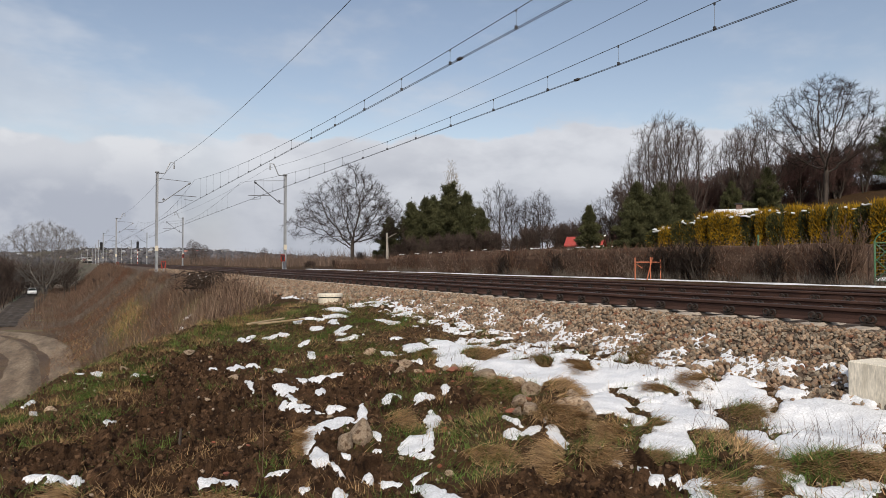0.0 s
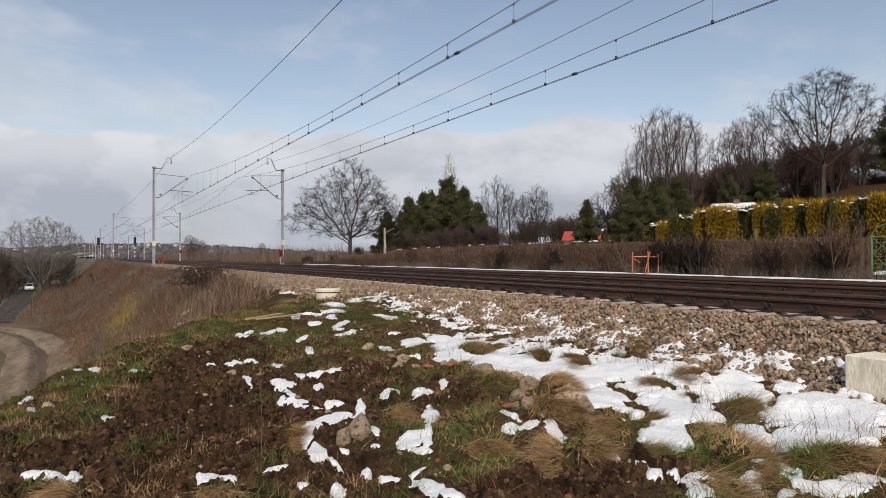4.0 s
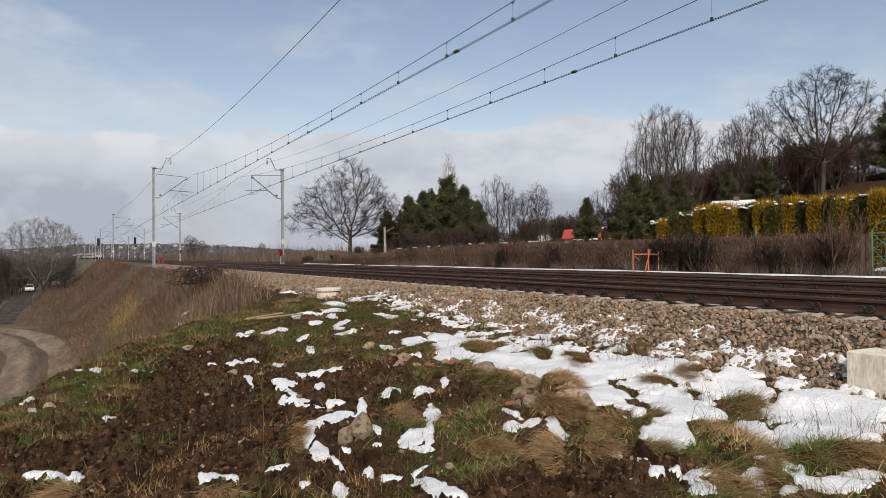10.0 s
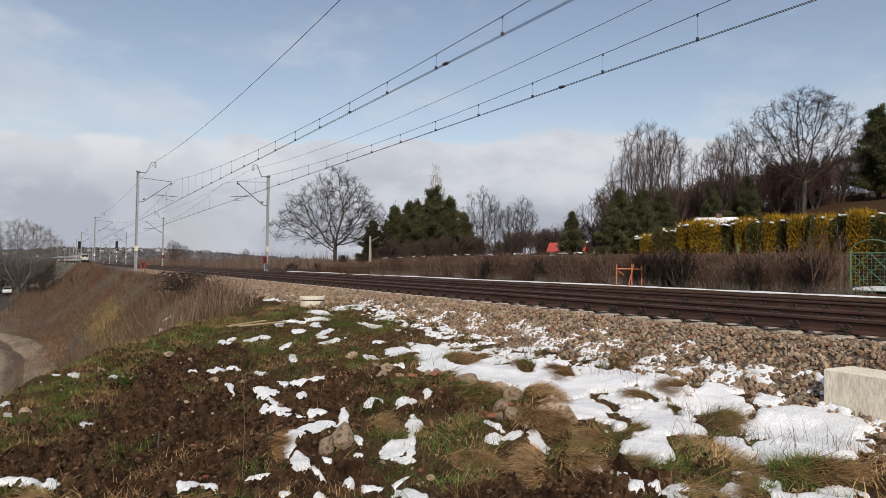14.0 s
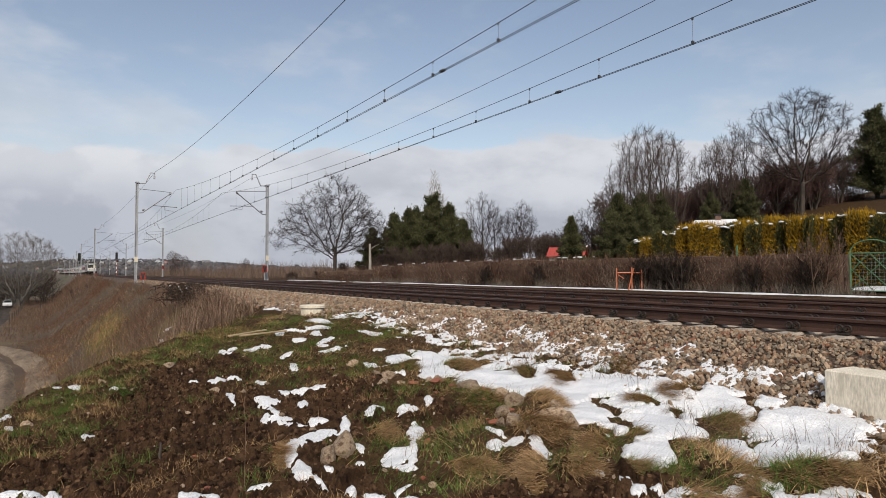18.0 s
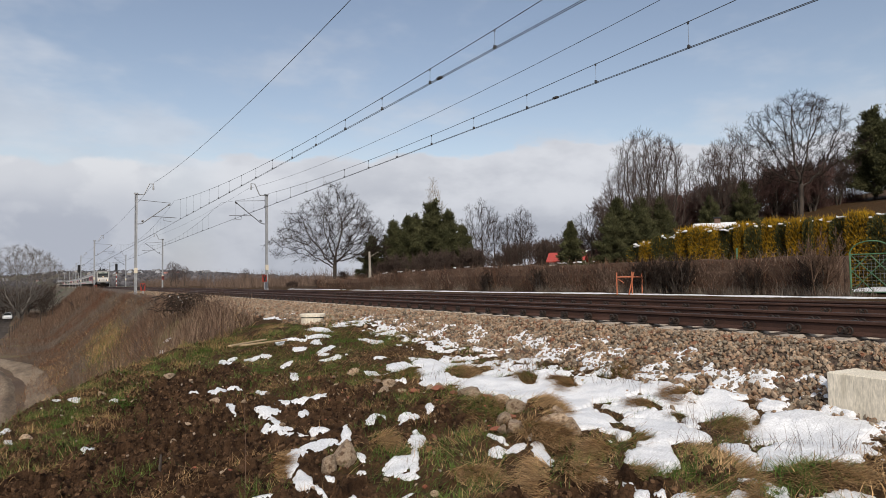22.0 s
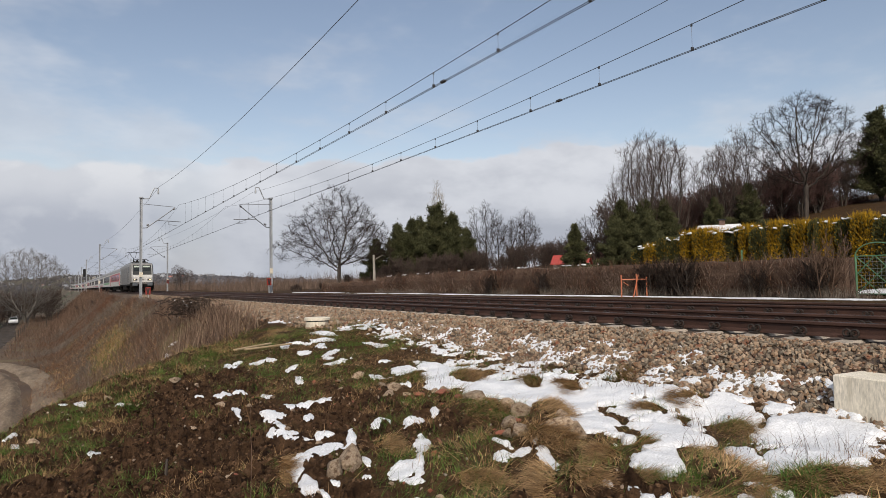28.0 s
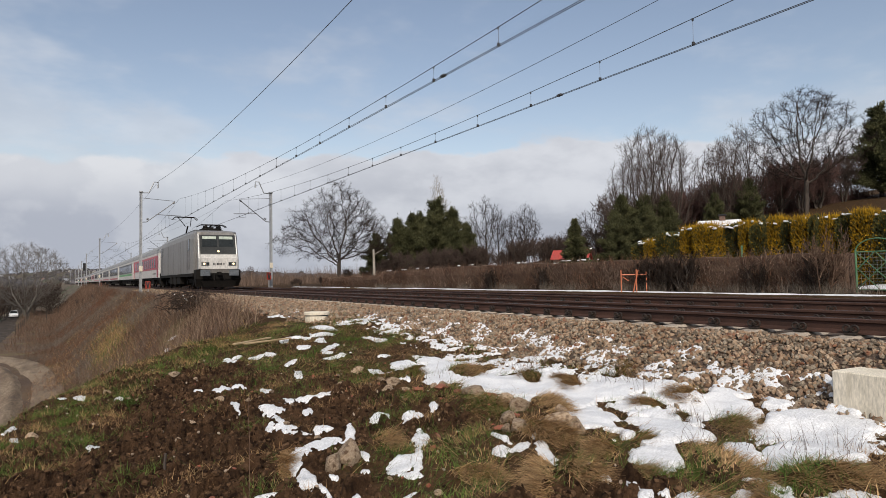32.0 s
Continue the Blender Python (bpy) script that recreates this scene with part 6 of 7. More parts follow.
def rock_mesh(name, seed, m):
    """A rough boulder with broken faces."""
    bm = bmesh.new()
    bmesh.ops.create_icosphere(bm, subdivisions=2, radius=1.0)
    rng = random.Random(seed)
    cuts = [(Vector((rng.gauss(0, 1), rng.gauss(0, 1), rng.gauss(0, 1))).normalized(), rng.uniform(0.42, 0.78)) for _ in range(11)]
    for v in bm.verts:
        for nrm, d in cuts:
            h = v.co.dot(nrm)
            if h > d:
                v.co -= nrm * (h - d) * 0.92
        v.co *= 1 + 0.10 * (noise.noise(v.co * 2.6 + Vector((seed, 0, 0)))) + 0.03 * noise.noise(v.co * 9)
    me = bpy.data.meshes.new(name)
    bm.to_mesh(me)
    bm.free()
    me.materials.append(m)
    return me


rocks = [rock_mesh("rock", k, M_ROCK) for k in range(5)]
bricks = [rock_mesh("brick_piece", 20 + k, M_BRICK) for k in range(3)]
# x, y, radius, flatness
ROCKS = [(2.05, 5.05, .14, .95), (1.88, 5.02, .12, .8), (3.9, 5.2, .12, .8), (3.45, 4.6, .13, .5), (3.74, 4.45, .17, .7), (3.84, 4.3, .13, .85), (3.92, 6.1, .2, .5), (3.72, 7.7, .12, .6), (3.74, 8.1, .11, .6), (3.75, 9.0, .1, 1.0),
         (3.23, 8.25, .1, .5), (1.74, 8.8, .1, .5), (1.43, 10.6, .11, .4), (.51, 10.3, .09, .4), (.82, 9.2, .06, .5), (-.29, 8.2, .09, .5), (.98, 6.7, .07, .6), (3.36, 4.65, .06, .8), (3.62, 7.1, .09, .8), (3.5, 7.4, .1, .7), (3.82, 6.55, .08, .9), (3.95, 5.5, .1, .8), (3.6, 4.95, .1, .8), (3.5, 7.0, .07, .8), (3.9, 6.9, .08, .6), (4.05, 4.75, .09, .8)]
for k, (x, y, r, fl) in enumerate(ROCKS):
    o = thing("rubble_rock", "rough grey-brown rock lying in the dug soil", "rock", (x, y, float(ground_z(x, y)) + r * fl * 0.15), group="rubble rocks", data=rocks[k % 5], turn=k * 77)
    o.scale = (r * 1.12, r * 0.95, r * fl * 1.1)
for k in range(46):
    x, y = RNG.uniform(0.0, 4.2), RNG.uniform(3.5, 11)
    if in_soil(np.array(x), np.array(y)) < 0.0 and k % 3:
        x, y = 3.7 + RNG.normal(0, 0.35), 6.3 + RNG.normal(0, 1.1)
    red = k % 4 == 0
    r = RNG.uniform(0.022, 0.055)
    o = thing("brick_fragment" if red else "rubble_piece", "broken red brick fragment lying in the soil" if red else "small broken stone lying in the soil", "rubble", (x, y, float(ground_z(x, y)) + r * 0.3), group="small rubble", data=(bricks[k % 3] if red else rocks[k % 5]), turn=k * 51)
    o.scale = (r, r * 0.8, r * 0.6)
for k, (x, y, r) in enumerate(((3.62, 6.75, 0.07), (3.74, 6.5, 0.08), (3.83, 6.25, 0.07), (3.55, 7.0, 0.06), (3.95, 5.75, 0.07), (3.35, 4.75, 0.05))):
    o = thing("brick_fragment", "broken red brick half sunk in the spoil heap", "rubble", (x, y, float(ground_z(x, y)) + 0.03), group="brick fragments", data=bricks[k % 3], turn=k * 33)
    o.scale = (r * 1.3, r, r * 0.7)

PH, rh = scatter(2600, -1.2, 5.0, 2.3, 12.5, 104, lambda x, y: (0.12 + 0.35 * np.exp(-((x - 3.75) / 0.7) ** 2 - ((y - 6.3) / 1.8) ** 2) + 0.25 * sstep(in_soil(x, y), 0.05, 0.4) * sstep(vnoise(x * 1.4, y * 1.1, 105), 0.5, 0.75)) * (x > crest(y)) * (snow_depth(x, y) < -0.06))
thing("stone_chips", "small pale stone chips strewn in the soil", "rubble", kind="stuff", data=lumps("stone_chips", PH + np.array([0, 0, 0.006]), rh.uniform(0.007, 0.022, len(PH)), M_CHIP, 106, 0.6, 0.3))
PK, rk = scatter(420, 0.4, 4.6, 3.2, 9.5, 107, lambda x, y: (snow_depth(x, y) < -0.06) * (0.12 + 0.8 * np.exp(-((x - 3.75) / 0.45) ** 2 - ((y - 6.2) / 1.2) ** 2)))
thing("brick_crumbs", "crumbs of broken red brick in the spoil heap", "rubble", kind="stuff", data=lumps("brick_crumbs", PK + np.array([0, 0, 0.01]), rk.uniform(0.01, 0.034, len(PK)), M_BRICK, 108, 0.65, 0.3))

# ---- snow lying in patches ----
sx, sy = np.arange(-1.2, 7.0, 0.020), np.concatenate([np.arange(1.7, 7.0, 0.022), np.arange(7.0, 15.0, 0.04), np.arange(15.0, 18.0, 0.06)])
SX, SY = np.meshgrid(sx, sy)
SD = snow_depth(SX, SY)
SHEET = np.max([1.1 - near_blob(SX, SY, blob) for blob in SNOW_SHEET], 0)
SG = ground_form(SX, SY)
SC = crumbs(SX, SY)
sheeted = sstep(SHEET, 0.0, 0.15)
deep = np.minimum(np.clip(SD, 0, 1) * 0.22, 0.010 + 0.026 * sheeted)
lift = 0.002 + deep + 0.030 * (fbm(SX * 5, SY * 5, 69) - 0.5) * np.clip(SD * 3, 0, 1) * sheeted + 0.016 * sstep(SX, 5.3, 5.9) * np.clip(SD * 8, 0, 1)
SZ = SG + SC * 0.2 + np.where(SD > 0, lift, np.maximum(0.002 + SD * 0.3, -0.04))
sid = np.arange(SX.size).reshape(SX.shape)
sq = np.stack([sid[:-1, :-1], sid[:-1, 1:], sid[1:, 1:], sid[1:, :-1]], -1).reshape(-1, 4)
sq = sq[(SD > 0).ravel()[sq].any(1)]
mark = np.zeros(SX.size, bool)
mark[sq] = True
mark = mark.reshape(SX.shape)
# number the separate patches: the highest index spreads through each
label_of = np.where(mark, sid + 1, 0)
while True:
    spread = label_of.copy()
    for axis in (0, 1):
        for step in (1, -1):
            moved = np.roll(label_of, step, axis)
            spread = np.maximum(spread, np.where(mark, moved, 0))
    if (spread == label_of).all():
        break
    label_of = spread
names, sizes = np.unique(label_of[mark], return_counts=True)
face_label = label_of.ravel()[sq[:, 0]]
SV = np.stack([SX.ravel(), SY.ravel(), SZ.ravel()], 1)


def snow_mesh(name, faces):
    keep, inv = np.unique(faces, return_inverse=True)
    return raw_mesh(name, SV[keep], inv.reshape(-1, 4), M_SNOW, None, True)


wide_ones, patches = set(names[sizes > 5000].tolist()), set(names[(sizes > 90) & (sizes <= 5000)].tolist())
thing("snow_cover", "broad sheet of wet white snow beside the ballast", "snow", kind="structure", data=snow_mesh("snow_cover", sq[np.isin(face_label, list(wide_ones))]))
for n in sorted(patches):
    thing("snow_patch", "ragged patch of wet white snow on the ground", "snow", group="snow patches beside the track", data=snow_mesh("snow_patch", sq[face_label == n]))
rest_of_snow = ~np.isin(face_label, list(wide_ones | patches))
thing("snow_crumbs", "crumbs of white snow between stones and clods", "snow", kind="stuff", data=snow_mesh("snow_crumbs", sq[rest_of_snow]))

# ---- grass, dry and green ----
def bare_of_snow(x, y):
    return (snow_depth(x, y) < 0.05) * 1.0


rng = np.random.default_rng(111)


def mound_points(mounds, dense, reach=1.0):
    """Points over mounds, and the way in which the grass of each is laid over."""
    pts, ways = [], []
    for x, y, a, b, turn in mounds:
        n = int(dense * (a + 0.08) * (b + 0.08))
        r, an = np.sqrt(rng.random(n)) * reach, rng.random(n) * 2 * np.pi
        al, ac = r * np.cos(an) * a, r * np.sin(an) * b
        c, d = math.cos(radians(turn)), math.sin(radians(turn))
        ox, oy = c * al - d * ac, d * al + c * ac
        pts.append(np.stack([x + ox, y + oy], 1))
        lay = rng.uniform(-0.6, 0.6) + (-1.2 if rng.random() < 0.55 else 2.6)
        ways.append(lay + 1.1 * (fbm(pts[-1][:, 0] * 3, pts[-1][:, 1] * 3, 56, 2) - 0.5) * 2)
    pts = np.concatenate(pts)
    return np.column_stack([pts, ground_z(pts[:, 0], pts[:, 1]) - 0.004]), np.concatenate(ways)


TP, TW = mound_points(HAY_MOUNDS, 20000)
thing("matted_dry_grass", "matted straw-coloured tussocks of dead grass", "grass", kind="stuff", data=stems_mesh("matted_dry_grass", TP, 112, 0.15, 0.0044, M_MATTED, 0.2, 0.3, 2, comb=1.36, way=TW))
TP2, TW2 = mound_points(GRASS_MOUNDS, 12000)
thing("flattened_grass", "dead brown grass pressed flat by snow", "grass", kind="stuff", data=stems_mesh("flattened_grass", TP2, 113, 0.14, 0.0036, M_STRAW, 0.25, 0.3, 3, comb=1.36, way=TW2))
both = np.concatenate([TP[rng.random(len(TP)) < 0.05], TP2[rng.random(len(TP2)) < 0.30]])
thing("tussock_green_grass", "green blades growing through dead tussocks", "grass", kind="stuff", data=stems_mesh("tussock_green_grass", both, 120, 0.11, 0.0022, M_GRASS, 0.3, 0.4, 3, comb=1.1))
TF, _ = scatter(62000, -1.6, 5.9, 2.0, 15.0, 114, lambda x, y: bare_of_snow(x, y) * np.clip(0.9 - 1.7 * sstep(in_soil(x, y), 0.0, 0.45), 0.025, 1) * (0.30 + 0.70 * sstep(x, 1.6, 3.0)) * sstep(fbm(x * 1.8, y * 1.8, 115), 0.28, 0.5) * (x > crest(y) - 0.6))
thing("dry_grass", "short dead grass between bare soil and snow", "grass", kind="stuff", data=stems_mesh("dry_grass", TF, 116, 0.13, 0.0028, M_STRAW, 0.3, 0.6, 3, comb=1.15))
TG, _ = scatter(64000, -1.6, 5.8, 2.0, 15.5, 117, lambda x, y: bare_of_snow(x, y) * np.clip(1.0 - 1.5 * sstep(in_soil(x, y), 0.1, 0.6), 0.03, 1) * sstep(fbm(x * 1.3, y * 1.3, 118), 0.41, 0.58) * (x > crest(y) - 0.5))
thing("green_grass", "patches of short green grass on the bank top", "grass", kind="stuff", data=stems_mesh("green_grass", TG, 119, 0.085, 0.0022, M_GRASS, 0.35, 0.5, 2, comb=0.6))
TB, _ = scatter(16000, -2.0, 6.0, -6.0, 2.3, 128, lambda x, y: sstep(fbm(x * 1.2, y * 1.2, 129), 0.35, 0.6) * (x > crest(y) - 0.4))
thing("trodden_grass", "short dead grass on the trodden bank top", "grass", kind="stuff", data=stems_mesh("trodden_grass", TB, 130, 0.12, 0.003, M_STRAW, 0.3, 0.6, 2, comb=1.15))
clump_x, clump_y = [], []
rng = np.random.default_rng(126)
for k in range(420):
    cx, cy = rng.uniform(-1.0, 5.4), 2.3 + 12 * rng.random() ** 1.2
    if k % 3 == 0:
        cy = rng.uniform(6.5, 14)
        cx = float(crest(np.array(cy))) + rng.uniform(0.0, 1.1)
    if cx < crest(np.array(cy)) - 0.2 or snow_depth(np.array(cx), np.array(cy)) > 0.0 or in_soil(np.array(cx), np.array(cy)) > 0.9:
        continue
    n = int(rng.uniform(40, 130))
    clump_x.append(cx + rng.normal(0, 0.10, n))
    clump_y.append(cy + rng.normal(0, 0.07, n))
half = len(clump_x) // 2
for nm, lab, lo, hi, ln, mm in (("green_grass_tufts", "scattered tufts of fresh green grass", 0, half, 0.115, M_GRASS), ("straw_tufts", "scattered tufts of dead straw-coloured grass", half, len(clump_x), 0.095, M_STRAW)):
    qx, qy = np.concatenate(clump_x[lo:hi]), np.concatenate(clump_y[lo:hi])
    thing(nm, lab, "grass", kind="stuff", data=stems_mesh(nm, np.stack([qx, qy, ground_z(qx, qy) - 0.01], 1), 127 + lo, ln, 0.0022, mm, 0.95, 0.8, 3))
TD, _ = scatter(1700, 4.2, 6.1, 2.5, 9.0, 121)
TD = TD[vnoise(TD[:, 0] * 2, TD[:, 1] * 2, 122) > 0.62]
thing("snow_stalks", "thin dark stalks standing out of the snow", "grass", kind="stuff", data=stems_mesh("snow_stalks", TD, 123, 0.22, 0.0022, M_BRUSH, 0.5, 0.4, 2))

# ---- single things lying about ----
M_PLANK = mat("old_plank", (0.30, 0.21, 0.11), (0.40, 0.30, 0.18), 3, 40, 0.85, bump=0.4, depth=0.004, stretch=(6, 0.6, 6))
for k, (x, y, ln, tn) in enumerate(((3.0, 12.15, 1.24, -45), (3.22, 11.89, 1.14, -60.5))):
    pl = thing("wooden_plank", "weathered pale wooden plank lying in the grass", "plank", (x, y, float(land(x, y)) + 0.11), group="loose planks", turn=tn)
    part("board", Shape().box(-0.035, -ln / 2, 0, 0.035, ln / 2, 0.028, 0.006), M_PLANK, pl)
stalk = thing("dry_stalk", "single tall thin dead stalk in the soil", "plant stalk", (1.15, 4.75, float(ground_z(1.15, 4.75))))
part("stem", Shape().tube([(0, 0, -0.05), (0.012, 0.01, 0.4), (-0.004, 0.0, 0.62), (0.01, 0, 0.78)], [0.002, 0.0018, 0.0014, 0.0008], 5), M_BRUSH, stalk)
part("side_shoot", Shape().tube([(-0.004, 0, 0.6), (-0.03, 0.01, 0.72), (-0.05, 0.0, 0.70)], [0.002, 0.0015, 0.001], 4), M_STRAW, stalk)
stick_ob = thing("broken_stick", "short broken grey stick in the soil", "stick", (0.72, 5.85, float(ground_z(0.72, 5.85))))
part("stem", Shape().tube([(0, 0, -0.03), (0.015, 0.02, 0.13)], [0.014, 0.010], 6), M_BARK, stick_ob)

# ---- the dirt road at the foot of the bank ----
def ribbon(name, label, centre, half, m, lift, ruts, seed, category="road", edge_drop=0.0):
    """A strip draped on the ground along a line of (x, y)."""
    c = np.array(centre, float)
    t = np.arange(len(c))
    u = np.linspace(0, len(c) - 1, 140)
    x, y = np.interp(u, t, c[:, 0]), np.interp(u, t, c[:, 1])
    k = np.ones(9) / 9
    x, y = np.convolve(np.pad(x, 4, "edge"), k, "valid"), np.convolve(np.pad(y, 4, "edge"), k, "valid")
    dx, dy = np.gradient(x), np.gradient(y)
    ln = np.hypot(dx, dy)
    nx_, ny_ = -dy / ln, dx / ln
    v = np.linspace(-1, 1, 41)
    X = x[:, None] + nx_[:, None] * v[None] * half * (1 + 0.12 * np.sin(u * 1.7 + seed)[:, None])
    Y = y[:, None] + ny_[:, None] * v[None] * half
    Z = land(X, Y)
    Z = np.minimum(Z, land(x, y)[:, None] + 0.55) + lift
    prof = -ruts * (np.exp(-((v - 0.42) / 0.12) ** 2) + np.exp(-((v + 0.38) / 0.12) ** 2)) + ruts * 0.7 * (np.exp(-((v - 0.62) / 0.07) ** 2) + np.exp(-((v + 0.12) / 0.1) ** 2))
    Z = Z + prof[None] + (fbm(X * 2.5, Y * 0.8, seed) - 0.5) * 0.09
    Z = Z - edge_drop * np.abs(v[None]) ** 3 * (0.7 + 0.6 * fbm(X * 0.8, Y * 0.8, seed + 3))
    Z[:, 0] -= 0.4
    Z[:, -1] -= 0.4
    n, w = X.shape
    ids = np.arange(n * w).reshape(n, w)
    q = np.stack([ids[:-1, :-1], ids[:-1, 1:], ids[1:, 1:], ids[1:, :-1]], -1).reshape(-1, 4)
    return thing(name, label, category, kind="structure", data=raw_mesh(name, np.stack([X, Y, Z], -1).reshape(-1, 3), q, m, None, True))


ribbon("road", "rutted pale dirt road below the embankment", [(-4.6, 10), (-3.4, 20), (-2.6, 28), (-2.45, 36), (-2.9, 44), (-4.3, 52), (-6.6, 58.5), (-9.6, 63), (-14, 66.5), (-20, 69)], 2.7, M_MUD, 0.12, 0.17, 5)
M_WETMUD = mat("wet_mud", (0.040, 0.032, 0.026), (0.065, 0.052, 0.042), 0.4, 5, 0.95, bump=0.5, depth=0.05, stain=((0.10, 0.088, 0.078), 1.2, 0.54, 0.68), stretch=(1, 0.5, 1), spec=0.1)
ribbon("muddy_lane", "dark muddy lane below the railway embankment", [(-6.6, 66), (-6.9, 78), (-7.4, 95), (-8.3, 115), (-9.4, 140), (-10.2, 165), (-11, 190), (-12, 230)], 1.8, M_WETMUD, 0.12, 0.05, 9, edge_drop=0.22)

# ---- a parked car on the lane ----
car = thing("parked_car", "small white car parked on the muddy lane", "car", (-9.6, 163.0, float(land(-9.6, 163.0)) + 0.12), turn=3)
M_CARPAINT = mat("car_paint", (0.62, 0.63, 0.64), (0.68, 0.69, 0.70), 2, 20, 0.25, bump=0, spec=0.6)
body = Shape()
rows = []
for y, w, z0, z1 in ((-2.0, 0.72, 0.35, 0.70), (-1.85, 0.82, 0.25, 0.88), (-1.0, 0.86, 0.22, 0.98), (0.6, 0.86, 0.22, 1.0), (1.7, 0.84, 0.24, 0.98), (2.0, 0.74, 0.35, 0.85)):
    rows.append([(-w, y, z0 + 0.1), (-w, y, z1 - 0.15), (-w + 0.12, y, z1), (w - 0.12, y, z1), (w, y, z1 - 0.15), (w, y, z0 + 0.1), (w - 0.1, y, z0), (-w + 0.1, y, z0)])
part("body", body.rings(rows), M_CARPAINT, car, "white car body", True)
cabin = Shape().rings([[(-0.74, -0.95, 0.97), (0.74, -0.95, 0.97), (0.74, 1.75, 0.97), (-0.74, 1.75, 0.97)], [(-0.58, -0.25, 1.44), (0.58, -0.25, 1.44), (0.58, 1.2, 1.44), (-0.58, 1.2, 1.44)]])
part("cabin_glass", cabin, M_CABGLASS, car, "dark car windows")
part("roof_panel", Shape().box(-0.6, -0.27, 1.43, 0.6, 1.22, 1.48, 0.02), M_CARPAINT, car)
for x in (-0.78, 0.78):
    for y in (-1.3, 1.25):
        wv = part("wheel", Shape().tube([(x - 0.1, y, 0.31), (x + 0.1, y, 0.31)], 0.31, 16), M_BLACK, car, "black tyre")
        part("hub", Shape().tube([(x - 0.11, y, 0.31), (x + 0.11, y, 0.31)], 0.17, 10), M_GALV, wv)
for x in (-0.6, 0.6):
    part("headlight", Shape().box(x - 0.17, -1.99, 0.60, x + 0.17, -1.90, 0.76, 0.02), M_WHITE, car)
part("grille", Shape().box(-0.35, -2.0, 0.42, 0.35, -1.93, 0.56), M_BLACK, car)
part("windscreen_pillar", Shape().tube([(-0.72, -0.92, 0.98), (-0.58, -0.24, 1.45)], 0.03, 5).tube([(0.72, -0.92, 0.98), (0.58, -0.24, 1.45)], 0.03, 5), M_CARPAINT, car)

# ---- dead weeds and scrub on the bank ----
GRASSY_STRIP = (1.9, 36.6, 9.0, 0.95, 88)


def bank_keep(x, y):
    """Where dead brush stands on the bank; a grassy strip stays open."""
    d = crest(y) - (x + track_shift(y))
    return (1 - 0.9 * np.exp(-near_blob(x, y, GRASSY_STRIP) ** 4)) * sstep(d, -0.5, 0.3) * (1 - sstep(d, 5.0, 8.0)) * (0.30 + 0.7 * sstep(fbm(x * 0.45, y * 0.45, 131), 0.38, 0.6))


WB, rw = scatter(14000, -0.5, 5.3, 13.5, 34, 132, bank_keep)
thing("tall_dead_weeds", "tall thin dead weeds on the bank", "weeds", kind="stuff", data=stems_mesh("tall_dead_weeds", WB, 133, 0.66, 0.0065, M_BRUSH, 0.5, 0.5, 3))
WB2, rw = scatter(90000, -5.0, 5.0, 24, 100, 134, lambda x, y: bank_keep(x, y) * (x > 0.45 - np.clip(y - 44, 0, 20) * 0.25))
tone = fbm(WB2[:, 0] * 0.4, WB2[:, 1] * 0.22, 144, 3) + 0.25 * (np.random.default_rng(145).random(len(WB2)) - 0.5)
for nm, lab, lo, hi, mm, ln in (("dead_brush", "brown dead brush covering the embankment slope", 0.46, 0.58, M_BRUSH, 0.55), ("russet_brush", "russet dead brush on the embankment slope", 0.58, 2.0, M_RUSSET, 0.45), ("grey_weeds", "greyish dead weeds on the embankment slope", -1.0, 0.46, M_GREYWEED, 0.65)):
    sel = (tone >= lo) & (tone < hi)
    thing(nm, lab, "brush", kind="stuff", data=stems_mesh(nm, WB2[sel], 135, ln, 0.0065, mm, 0.9, 0.9, 2))
WB3, rw = scatter(9000, -4.0, 5.0, 90, 210, 136, lambda x, y: bank_keep(x, y))
thing("far_dead_brush", "brown dead brush along the far embankment", "brush", kind="stuff", data=stems_mesh("far_dead_brush", WB3, 137, 1.0, 0.03, M_BRUSH, 0.45, 0.4, 2))
WG, rw = scatter(9000, -1.0, 4.6, 12, 60, 138, lambda x, y: bank_keep(x, y) * sstep(fbm(x * 0.35 + 4, y * 0.25, 139), 0.48, 0.6))
thing("bank_straw", "yellowish dead grass on the embankment slope", "grass", kind="stuff", data=stems_mesh("bank_straw", WG, 140, 0.34, 0.008, M_STRAW, 0.3, 0.5, 2, comb=0.9))
SW, rw = scatter(30000, -5.0, 3.0, 13, 62, 148, lambda x, y: sstep(crest(y) - x, 0.6, 1.4) * (land(x, y) > valley(y) + 0.06) * (0.25 + 0.75 * sstep(fbm(x * 0.6, y * 0.3, 149), 0.4, 0.6)))
thing("slope_straw", "pale dead grass combed down the bank slope", "grass", kind="stuff", data=stems_mesh("slope_straw", SW[::2], 150, 0.36, 0.006, M_STRAW, 0.4, 0.5, 2, comb=1.0))
thing("slope_russet", "russet dead stalks on the lower bank slope", "brush", kind="stuff", data=stems_mesh("slope_russet", SW[1::2], 158, 0.42, 0.006, M_RUSSET, 0.7, 0.7, 2))
SGN, rw = scatter(26000, 0.2, 3.6, 24, 48, 159, lambda x, y: np.exp(-near_blob(x, y, GRASSY_STRIP) ** 4) * (0.3 + 0.7 * sstep(fbm(x * 0.9, y * 0.5, 160), 0.38, 0.55)))
thing("slope_grass", "straw-coloured grass strip on the bank slope", "grass", kind="stuff", data=stems_mesh("slope_grass", SGN[::2], 164, 0.30, 0.007, M_STRAW, 0.5, 0.5, 2))
